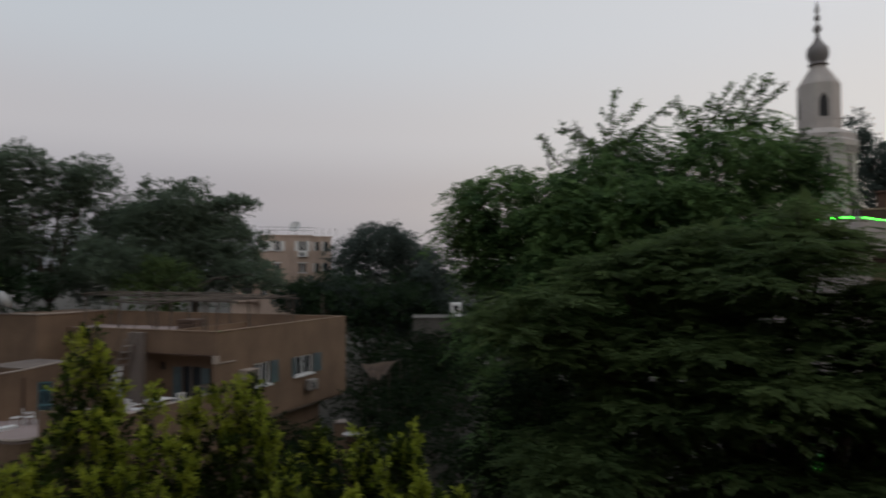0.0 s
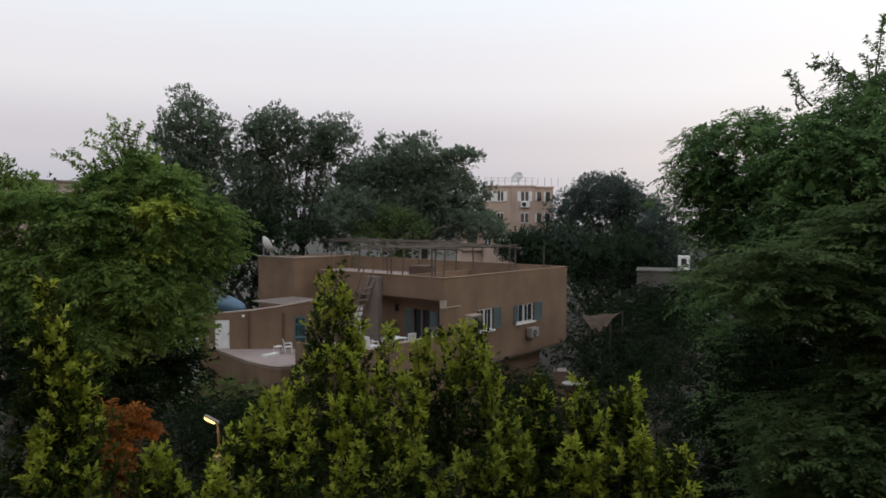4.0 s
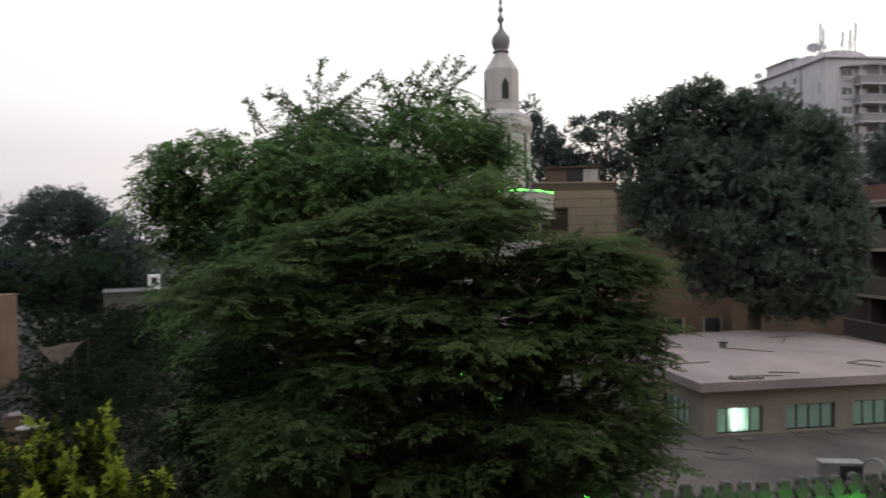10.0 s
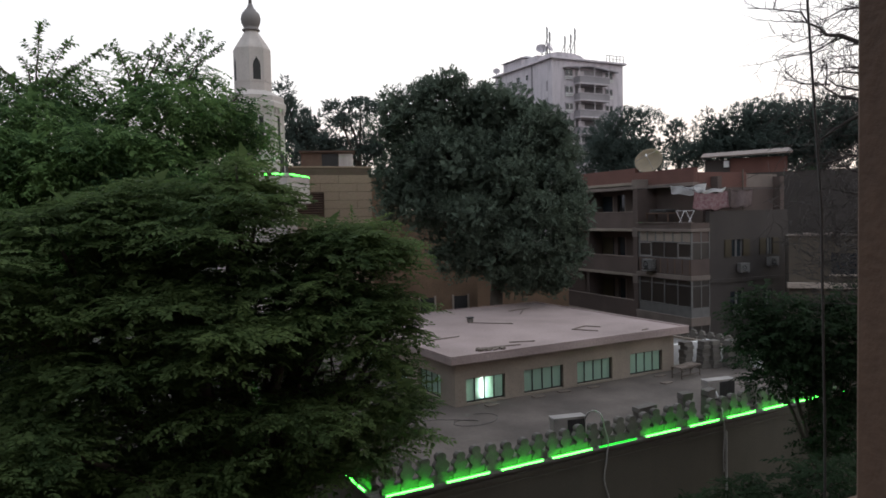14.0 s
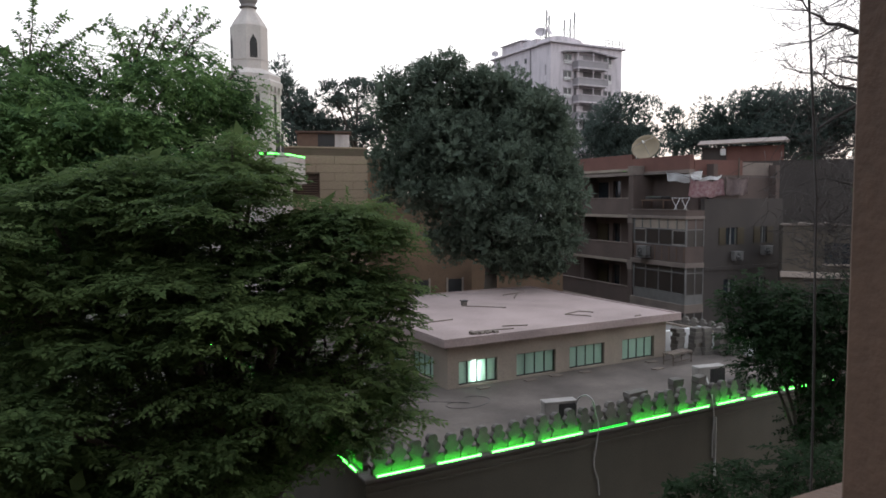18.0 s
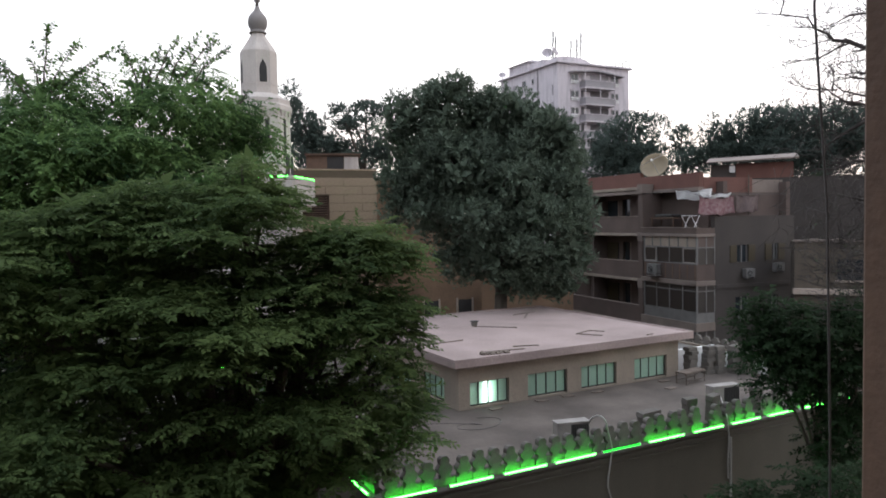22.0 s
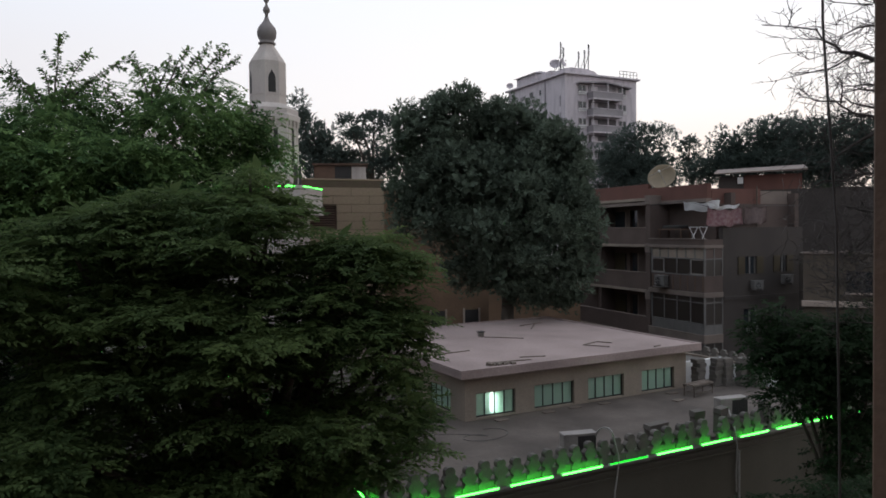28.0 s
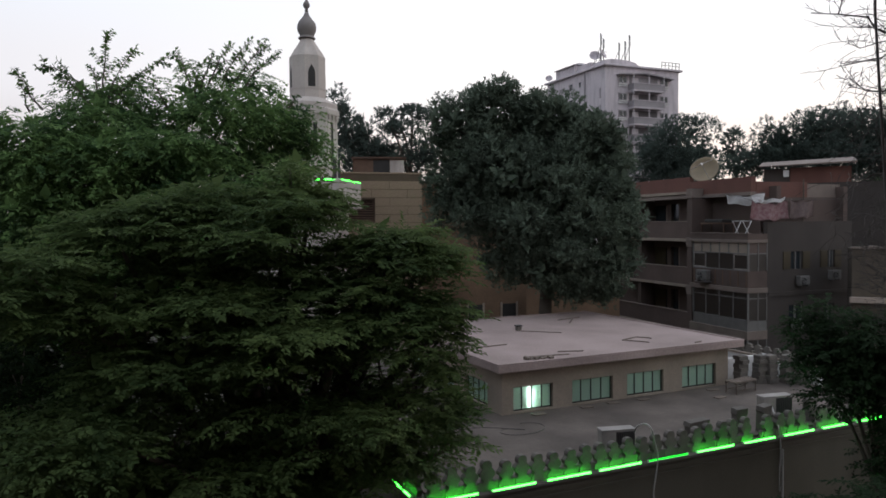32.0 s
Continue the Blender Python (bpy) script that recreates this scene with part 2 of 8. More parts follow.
M = {
    "soil": mat("soil", (0.029, 0.025, 0.018), (0.046, 0.039, 0.028), 0.15, 6, 0.95, 0.6),
    "asphalt": mat("asphalt", (0.038, 0.038, 0.039), (0.059, 0.057, 0.055), 0.3, 30, 0.9, 0.4),
    "stucco_villa": mat("stucco_villa", (0.215, 0.137, 0.085), (0.140, 0.089, 0.056), 0.45, 18, 0.9, 0.35, streak=0.12, dirt=0.5),
    "stucco_pale": mat("stucco_pale", (0.370, 0.302, 0.252), (0.302, 0.244, 0.202), 0.5, 25, 0.9, 0.3, streak=0.12),
    "stucco_hall": mat("stucco_hall", (0.290, 0.240, 0.190), (0.225, 0.184, 0.146), 0.6, 22, 0.9, 0.35, streak=0.1),
    "roof_screed": mat("roof_screed", (0.353, 0.273, 0.252), (0.252, 0.193, 0.178), 0.45, 14, 0.92, 0.35),
    "terrace_screed": mat("terrace_screed", (0.124, 0.100, 0.084), (0.066, 0.053, 0.044), 0.7, 9, 0.92, 0.4),
    # Besides the grime, some green tube glow is mixed into this wall colour.
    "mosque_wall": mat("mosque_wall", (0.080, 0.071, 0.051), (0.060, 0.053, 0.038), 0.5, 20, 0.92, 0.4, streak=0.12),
    "merlon": mat("merlon_stone", (0.139, 0.124, 0.108), (0.092, 0.082, 0.071), 3, 30, 0.92, 0.4, vary=0.15),
    "old_plaster": mat("old_plaster", (0.115, 0.105, 0.090), (0.060, 0.055, 0.047), 0.8, 18, 0.92, 0.4, streak=0.2),
    "white_paint": mat("white_paint", (0.74, 0.73, 0.71), (0.62, 0.61, 0.59), 1.2, 30, 0.6, 0.1, dirt=0.25),
    "white_plastic": mat("white_plastic", (0.78, 0.77, 0.75), (0.66, 0.65, 0.62), 2, 40, 0.45, 0.05, dirt=0.2),
    "dark": mat("dark_recess", (0.02, 0.019, 0.018), (0.03, 0.028, 0.026), 2, 20, 0.8, 0.1),
    # Darker copy of the tower colour, painted as shade inside the balconies.
    "recess_shade": mat("balcony_shade", (0.143, 0.130, 0.134), (0.101, 0.092, 0.097), 1, 10, 0.85, 0.1),
    "glass": glass_mat("window_glass", (0.025, 0.03, 0.035)),
    "bay_glass": glass_mat("bay_glass", (0.03, 0.025, 0.022), 0.3),
    "teal": mat("teal_paint", (0.050, 0.134, 0.151), (0.067, 0.160, 0.185), 2, 30, 0.6, 0.15),
    "blue_shutter": mat("blue_shutter_paint", (0.082, 0.118, 0.126), (0.062, 0.092, 0.100), 2, 30, 0.6, 0.15),
    "minaret": mat("minaret_plaster", (0.50, 0.45, 0.41), (0.42, 0.375, 0.34), 0.5, 20, 0.88, 0.25, streak=0.2),
    "bulb": mat("grey_plaster", (0.210, 0.189, 0.176), (0.168, 0.151, 0.143), 1, 20, 0.7, 0.2),
    "ashlar": mat("ashlar_stone", (0.302, 0.227, 0.155), (0.269, 0.202, 0.139), 0.8, 20, 0.9, 0.35, vary=0.025),
    "joint": mat("stone_joint", (0.126, 0.092, 0.063), (0.101, 0.076, 0.050), 1, 20, 0.95, 0.3),
    "brown_wood": mat("brown_wood", (0.101, 0.055, 0.034), (0.067, 0.038, 0.025), 2, 30, 0.7, 0.3),
    "red_wall": mat("red_wall", (0.147, 0.066, 0.050), (0.118, 0.052, 0.040), 0.8, 25, 0.88, 0.3, streak=0.12),
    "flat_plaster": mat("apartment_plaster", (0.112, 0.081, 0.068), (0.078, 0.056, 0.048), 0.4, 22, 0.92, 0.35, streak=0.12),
    # About half as bright as apartment_plaster, for side and rooftop walls.
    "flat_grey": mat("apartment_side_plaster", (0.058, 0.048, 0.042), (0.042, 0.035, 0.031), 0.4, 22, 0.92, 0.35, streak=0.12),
    "house_beige": mat("house_beige", (0.105, 0.084, 0.063), (0.074, 0.060, 0.046), 0.5, 20, 0.92, 0.35, streak=0.2),
    "slab": mat("slab_edge", (0.193, 0.155, 0.132), (0.139, 0.111, 0.094), 0.9, 22, 0.9, 0.3),
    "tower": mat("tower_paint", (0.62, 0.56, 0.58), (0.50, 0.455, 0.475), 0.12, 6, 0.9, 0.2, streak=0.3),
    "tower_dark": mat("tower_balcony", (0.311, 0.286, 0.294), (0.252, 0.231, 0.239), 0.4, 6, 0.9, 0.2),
    "apt_far": mat("far_flats_plaster", (0.50, 0.375, 0.30), (0.43, 0.32, 0.255), 0.15, 8, 0.9, 0.2, streak=0.2),
    "metal": mat("grey_metal", (0.252, 0.244, 0.235), (0.185, 0.176, 0.168), 3, 40, 0.45, 0.1, metal=0.7),
    "rust": mat("rusty_pole", (0.063, 0.046, 0.035), (0.101, 0.080, 0.060), 3, 30, 0.8, 0.3),
    "dish": mat("dish_paint", (0.252, 0.202, 0.126), (0.193, 0.151, 0.097), 1.5, 20, 0.6, 0.1),
    "yellow": mat("yellow_shutter_paint", (0.050, 0.036, 0.014), (0.037, 0.026, 0.011), 1.5, 20, 0.7, 0.2),
    "bark": mat("bark", (0.063, 0.050, 0.040), (0.092, 0.076, 0.060), 2, 18, 0.95, 0.9),
    "twig": mat("grey_twig", (0.046, 0.038, 0.034), (0.071, 0.060, 0.054), 3, 18, 0.95, 0.4),
    "canvas": mat("old_canvas", (0.170, 0.115, 0.082), (0.105, 0.070, 0.050), 2, 20, 0.9, 0.2),
    "ac_casing": mat("aged_casing", (0.286, 0.260, 0.235), (0.210, 0.193, 0.176), 2, 30, 0.6, 0.1),
    "ac_dull": mat("dull_casing", (0.150, 0.144, 0.136), (0.115, 0.110, 0.104), 2, 30, 0.7, 0.1),
    "cloth_white": mat("white_cloth", (0.70, 0.69, 0.68), (0.58, 0.57, 0.56), 1, 20, 0.85, 0.2),
    "pipe": mat("pale_pipe", (0.353, 0.344, 0.319), (0.286, 0.277, 0.252), 2, 20, 0.6, 0.1),
    "cable": mat("black_cable", (0.042, 0.037, 0.034), (0.059, 0.052, 0.048), 2, 20, 0.6, 0.1),
    "brown_frame": mat("brown_plaster", (0.128, 0.078, 0.051), (0.096, 0.058, 0.039), 3, 60, 0.85, 0.3),
    "plank": mat("weathered_plank", (0.109, 0.084, 0.067), (0.168, 0.134, 0.109), 3, 25, 0.9, 0.3),
    "tank": mat("blue_tarpaulin", (0.090, 0.160, 0.235), (0.066, 0.122, 0.185), 1.5, 15, 0.5, 0.2),
    "curtain": curtain_mat("pale_curtain", (0.44, 0.58, 0.49)),
    "green_tube": glow("green_tube", (0.045, 1.0, 0.03), 21.0),
    "green_far": glow("green_tube_far", (0.04, 1.0, 0.03), 22.0),
    "green_dim": glow("green_tube_dim", (0.015, 0.9, 0.03), 1.6),
    "white_tube": glow("white_tube", (0.80, 1.0, 0.88), 40.0),
    "sodium": glow("sodium_lamp", (1.0, 0.50, 0.12), 7.0),
    "leaf_front": leaf_mat("leaf_feathery", (0.039, 0.066, 0.026), (0.126, 0.172, 0.060)),
    "leaf_back": leaf_mat("leaf_broad", (0.022, 0.052, 0.025), (0.165, 0.262, 0.086), 0.6, 0.42, 0.9),
    # Old leaves coloured near black as inner shade; young ones lightened as lit tips.
    "leaf_ficus_shaded": leaf_mat("leaf_ficus_shaded", (0.011, 0.020, 0.004), (0.052, 0.078, 0.013), 0.45, 0.35, 1.8),
    "leaf_young": leaf_mat("leaf_young", (0.215, 0.270, 0.030), (0.450, 0.485, 0.066), 0.35, 0.42),
    "leaf_fresh": leaf_mat("leaf_fresh", (0.180, 0.225, 0.028), (0.370, 0.405, 0.058), 0.4, 0.42),
    "leaf_shoot": leaf_mat("leaf_shoot", (0.120, 0.200, 0.060), (0.270, 0.380, 0.120), 0.5, 0.5),
    "leaf_mango": leaf_mat("leaf_dense", (0.068, 0.088, 0.066), (0.132, 0.166, 0.120), 0.6, 0.3),
    # Haze over the far trees is put into this paler leaf colour.
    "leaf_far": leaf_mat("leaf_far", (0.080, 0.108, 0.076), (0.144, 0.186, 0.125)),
    "leaf_villa": leaf_mat("leaf_garden", (0.030, 0.068, 0.018), (0.215, 0.305, 0.078), 0.6, 0.5, 1.1),
    # Rust leaf tone that also holds some of the lamp's orange light.
    "leaf_rust": leaf_mat("leaf_rust", (0.150, 0.062, 0.016), (0.330, 0.140, 0.032), 0.6, 0.5),
    # Near-black leaves: the shade under the tall trees is put into the colour.
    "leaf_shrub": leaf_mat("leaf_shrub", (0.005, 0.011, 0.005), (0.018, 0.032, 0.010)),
    # Darker far trees, greyed and blued in colour as haze.
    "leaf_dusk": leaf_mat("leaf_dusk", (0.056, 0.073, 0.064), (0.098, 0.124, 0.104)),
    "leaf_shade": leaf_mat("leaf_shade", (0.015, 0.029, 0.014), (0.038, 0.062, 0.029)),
    "leaf_lime": leaf_mat("leaf_lime", (0.200, 0.270, 0.040), (0.400, 0.450, 0.080), 0.4, 0.4),
}

# ---------------------------------------------------------------- mesh helpers


def box(bm, x0, x1, y0, y1, z0, z1, bevel=0.0, m=None):
    """A box between two corners, with bevelled edges where asked, turned by m."""
    mat4 = Matrix.Translation(((x0 + x1) / 2, (y0 + y1) / 2, (z0 + z1) / 2)) @ Matrix.Diagonal((abs(x1 - x0), abs(y1 - y0), abs(z1 - z0), 1))
    made = bmesh.ops.create_cube(bm, size=1.0, matrix=(m @ mat4) if m else mat4)["verts"]
    if bevel:
        edges = list({e for v in made for e in v.link_edges})
        bmesh.ops.bevel(bm, geom=edges, offset=bevel, segments=1, affect="EDGES")
    return bm


def boxes(*rows, bevel=0.0):
    bm = bmesh.new()
    for r in rows:
        box(bm, *r, bevel=bevel)
    return bm


def tube(bm, pts, radii, sides=8):
    """A tapered tube along points."""
    pts = [Vector(p) for p in pts]
    if isinstance(radii, (int, float)):
        radii = [radii] * len(pts)
    rings = []
    for i, p in enumerate(pts):
        d = (pts[min(i + 1, len(pts) - 1)] - pts[max(i - 1, 0)]).normalized()
        s = d.cross(Vector((0, 0, 1)) if abs(d.z) < 0.9 else Vector((1, 0, 0))).normalized()
        t = d.cross(s)
        rings.append([bm.verts.new(p + (s * math.cos(a) + t * math.sin(a)) * radii[i]) for a in (2 * math.pi * k / sides for k in range(sides))])
    for a, b in zip(rings, rings[1:]):
        for k in range(sides):
            bm.faces.new((a[k], a[(k + 1) % sides], b[(k + 1) % sides], b[k]))
    bm.faces.new(rings[0][::-1])
    bm.faces.new(rings[-1])
    return bm


def lathe(bm, profile, sides=16, centre=(0, 0), turn=0.0):
    """A turned body from (radius, height) pairs."""
    rings = []
    for r, z in profile:
        rings.append([bm.verts.new((centre[0] + r * math.cos(turn + 2 * math.pi * k / sides), centre[1] + r * math.sin(turn + 2 * math.pi * k / sides), z)) for k in range(sides)])
    for a, b in zip(rings, rings[1:]):
        for k in range(sides):
            bm.faces.new((a[k], a[(k + 1) % sides], b[(k + 1) % sides], b[k]))
    bm.faces.new(rings[0][::-1])
    bm.faces.new(rings[-1])
    return bm


def prism(bm, outline, y0, y1):
    """An outline of (x, z) pairs, thick from y0 to y1."""
    a = [bm.verts.new((x, y0, z)) for x, z in outline]
    b = [bm.verts.new((x, y1, z)) for x, z in outline]
    bm.faces.new(a)
    bm.faces.new(b[::-1])
    for i in range(len(a)):
        j = (i + 1) % len(a)
        bm.faces.new((a[j], a[i], b[i], b[j]))
    return bm


def deck(bm, outline, z0, z1):
    """An outline of (x, y) pairs, thick from z0 to z1."""
    a = [bm.verts.new((x, y, z0)) for x, y in outline]
    b = [bm.verts.new((x, y, z1)) for x, y in outline]
    bm.faces.new(a[::-1])
    bm.faces.new(b)
    for i in range(len(a)):
        j = (i + 1) % len(a)
        bm.faces.new((a[i], a[j], b[j], b[i]))
    return bm


def mesh_of(name, bm, material):
    bmesh.ops.recalc_face_normals(bm, faces=bm.faces)
    me = bpy.data.meshes.new(name)
    bm.to_mesh(me)
    bm.free()
    me.materials.append(material)
    return me


def thing(name, m, label, category, group="", kind=""):
    ob = new(name)
    ob.matrix_world = m
    return tagged(ob, label, category, group, kind)


def part(name, bm, material, parent, label="", m=None, smooth=False):
    ob = new(name, mesh_of(name, bm, material))
    ob.parent = parent
    if m:
        ob.matrix_basis = m
    if smooth:
        ob.data.shade_smooth()
    if label:
        tagged(ob, label)
    return ob


def solid(name, bm, material, label, category, kind="", m=None, group="", smooth=False):
    """A thing that is one mesh."""
    ob = new(name, mesh_of(name, bm, material))
    if m:
        ob.matrix_world = m
    if smooth:
        ob.data.shade_smooth()
    return tagged(ob, label, category, group, kind)


def pieces(name, mesh, places, parent):
    """Alike parts that share one mesh."""
    for m in places:
        ob = new(name, mesh)
        ob.parent = parent
        ob.matrix_basis = m


def pierced(bm, a0, a1, z0, z1, d0, d1, holes, along="x"):
    """A wall from a0 to a1 with holes (a, b, low, high) that go through it, in one piece."""
    ca = sorted({a0, a1, *[h[0] for h in holes], *[h[1] for h in holes]})
    cz = sorted({z0, z1, *[h[2] for h in holes], *[h[3] for h in holes]})

    def full(i, k):
        if not (0 <= i < len(ca) - 1 and 0 <= k < len(cz) - 1):
            return False
        a, z = (ca[i] + ca[i + 1]) / 2, (cz[k] + cz[k + 1]) / 2
        return not any(h[0] < a < h[1] and h[2] < z < h[3] for h in holes)

    made = {}

    def vert(i, k, d):
        if (i, k, d) not in made:
            made[i, k, d] = bm.verts.new((ca[i], d, cz[k]) if along == "x" else (d, ca[i], cz[k]))
        return made[i, k, d]

    for i in range(len(ca) - 1):
        for k in range(len(cz) - 1):
            if not full(i, k):
                continue
            for d in (d0, d1):
                bm.faces.new([vert(i, k, d), vert(i + 1, k, d), vert(i + 1, k + 1, d), vert(i, k + 1, d)])
            for (p, q), gone in ((((i, k), (i + 1, k)), full(i, k - 1)), (((i, k + 1), (i + 1, k + 1)), full(i, k + 1)), (((i, k), (i, k + 1)), full(i - 1, k)), (((i + 1, k), (i + 1, k + 1)), full(i + 1, k))):
                if not gone:
                    bm.faces.new([vert(*p, d0), vert(*q, d0), vert(*q, d1), vert(*p, d1)])
    return bm


def leaves_mesh(name, base, way, up, length, width, material):
    """One mesh of many leaves, each a folded lozenge."""
    n = len(base)
    way = way / (np.linalg.norm(way, axis=1, keepdims=True) + 1e-9)
    side = np.cross(way, up)
    side /= np.linalg.norm(side, axis=1, keepdims=True) + 1e-9
    nor = np.cross(side, way)
    L, W_ = length[:, None], width[:, None]
    v = np.empty((n, 4, 3))
    v[:, 0] = base
    v[:, 1] = base + way * L * 0.45 + side * W_ * 0.5 + nor * W_ * 0.16
    v[:, 2] = base + way * L - nor * L * 0.08
    v[:, 3] = base + way * L * 0.45 - side * W_ * 0.5 + nor * W_ * 0.16
    me = bpy.data.meshes.new(name)
    me.vertices.add(4 * n)
    me.vertices.foreach_set("co", v.ravel())
    me.loops.add(4 * n)
    me.loops.foreach_set("vertex_index", np.arange(4 * n, dtype=np.int32))
    me.polygons.add(n)
    me.polygons.foreach_set("loop_start", np.arange(0, 4 * n, 4, dtype=np.int32))
    me.update(calc_edges=True)
    me.materials.append(material)
    return me


def unit(n, rng, lift=0.0):
    d = rng.normal(size=(n, 3))
    d[:, 2] += lift
    return d / np.linalg.norm(d, axis=1, keepdims=True)


def lumps(d, rng):
    """An uneven factor over directions, smooth at three sizes."""
    out = np.zeros(len(d))
    for k, amp in ((2.5, 0.12), (5.5, 0.10), (11.0, 0.07)):
        for _ in range(3):
            w = rng.normal(size=3) * k
            out += amp * np.sin(d @ w + rng.uniform(0, 6.3)) * 0.7
    return 1 + out


def billows(blobs, rng, each=15, size=0.34, flat=0.9):
    """Breaks the lobes of a crown into many smaller rounded masses on a core."""
    out = []
    for x, y, z, r, h in blobs:
        d = unit(each, rng, 0.25)
        f = rng.uniform(0.72, 0.98, each) * lumps(d, rng)
        s = size * rng.uniform(0.65, 1.25, each)
        out += [(x + a[0] * r * k, y + a[1] * r * k, z + a[2] * h * k, r * q, h * q * flat) for a, k, q in zip(d, f, s)]
        out.append((x, y, z, r * 0.78, h * 0.78))
    return out


def sprays(blobs, count, rng, inner=0.15, lift=0.35):
    """Places for sprays of leaves on and in the lobes of a crown, and which way is out."""
    b = np.array(blobs, float)
    area = b[:, 3] * (b[:, 3] + b[:, 4])
    pick = rng.choice(len(b), size=count, p=area / area.sum())
    pos, out = np.empty((count, 3)), np.empty((count, 3))
    for i in range(len(b)):
        s = np.where(pick == i)[0]
        d = unit(len(s), rng, lift)
        r = np.where(rng.random(len(s)) < inner, rng.uniform(0.3, 0.85, len(s)), rng.uniform(0.84, 1.06, len(s)))
        r = r * lumps(d, rng)
        pos[s] = b[i, :3] + d * np.stack([b[i, 3] * r, b[i, 3] * r, b[i, 4] * r], -1)
        out[s] = d
    return pos, out


def pinnate(pos, out, rng, reach, pairs, leaf, slim, droop=0.25, flat=0.75, loose=1.0):
    """Feathery sprays: leaflets on both sides of a nearly level stalk."""
    n = len(pos)
    r = out * np.array([1, 1, 1 - flat]) + rng.normal(size=(n, 3)) * np.array([0.7, 0.7, 0.18 * loose])
    r /= np.linalg.norm(r, axis=1, keepdims=True)
    up = np.array([0, 0, 1.0]) + rng.normal(size=(n, 3)) * 0.28 * loose + out * 0.25 * loose
    side = np.cross(r, up)
    side /= np.linalg.norm(side, axis=1, keepdims=True)
    size = rng.uniform(0.7, 1.25, n)
    B, Wy, U, Ls = [], [], [], []
    for k in range(pairs):
        f = (k + 0.6) / pairs
        at = pos + r * (f * reach * size)[:, None] - np.array([0, 0, 1.0]) * (droop * f * f * reach * size)[:, None]
        for s in (1, -1):
            w = r * (0.35 + 0.6 * f) + side * s * (1.1 - 0.5 * f) + rng.normal(size=(n, 3)) * 0.22 * loose
            w[:, 2] -= droop * (0.4 + f)
            B.append(at)
            Wy.append(w)
            U.append(up + rng.normal(size=(n, 3)) * 0.25 * loose)
            Ls.append(leaf * size * rng.uniform(0.7, 1.15, n))
    B, Wy, U, Ls = np.concatenate(B), np.concatenate(Wy), np.concatenate(U), np.concatenate(Ls)
    return B, Wy, U, Ls, Ls * slim * rng.uniform(0.8, 1.2, len(Ls))


def rosettes(pos, out, rng, reach, count, leaf, slim, upright=0.9):
    """Upright sprigs with leaves all round."""
    n = len(pos)
    axis = out * 0.6 + np.array([0, 0, upright]) + rng.normal(size=(n, 3)) * 0.3
    axis /= np.linalg.norm(axis, axis=1, keepdims=True)
    p = np.cross(axis, rng.normal(size=(n, 3)))
    p /= np.linalg.norm(p, axis=1, keepdims=True)
    q = np.cross(axis, p)
    B, Wy, U, Ls = [], [], [], []
    for k in range(count):
        f = (k + 0.5) / count
        a = 2.4 * k + rng.uniform(-0.3, 0.3, n)
        ring = p * np.cos(a)[:, None] + q * np.sin(a)[:, None]
        open_ = 1.15 - 0.75 * f
        w = axis * math.cos(open_) + ring * math.sin(open_) + rng.normal(size=(n, 3)) * 0.18
        B.append(pos + axis * (f * reach))
        Wy.append(w)
        U.append(axis * 0.6 - ring * 0.8 + np.array([0, 0, 0.4]))
        Ls.append(leaf * rng.uniform(0.65, 1.2, n))
    B, Wy, U, Ls = np.concatenate(B), np.concatenate(Wy), np.concatenate(U), np.concatenate(Ls)
    return B, Wy, U, Ls, Ls * slim * rng.uniform(0.8, 1.2, len(Ls))


def crown(name, arrays, material, parent, label=""):
    ob = new(name, leaves_mesh(name, *arrays, material))
    ob.parent = parent
    tagged(ob, label, kind="stuff")
    return ob


def limbs_of(tree, foot, fork, blobs, girth, rng, material):
    """A tapered trunk to its fork and a curved limb into each lobe."""
    foot, fork = Vector(foot), Vector(fork)
    mid = (foot + fork) / 2 + Vector((rng.uniform(-0.2, 0.2), rng.uniform(-0.2, 0.2), 0))
    part("trunk", tube(bmesh.new(), [foot, foot.lerp(mid, 0.3), mid, fork], [girth * 1.3, girth * 1.05, girth * 0.9, girth * 0.7], 9), material, tree, smooth=True)
    for b in blobs:
        end = Vector(b[:3]) + Vector((0, 0, b[4] * 0.35))
        bend = fork.lerp(end, 0.5) + Vector((rng.uniform(-0.3, 0.3), rng.uniform(-0.3, 0.3), 0.12 * (end - fork).length))
        bm = tube(bmesh.new(), [fork, fork.lerp(bend, 0.5) + Vector((0, 0, 0.1)), bend, bend.lerp(end, 0.6), end], [girth * 0.55, girth * 0.42, girth * 0.3, girth * 0.2, girth * 0.07], 6)
        for _ in range(3):
            a = bend.lerp(end, rng.uniform(0, 0.8))
            e = a + Vector(unit(1, rng, 0.4)[0]) * b[3] * 0.8
            tube(bm, [a, a.lerp(e, 0.5) + Vector((0, 0, 0.08)), e], [girth * 0.16, girth * 0.1, girth * 0.03], 5)
        part("limb", bm, material, tree, smooth=True)


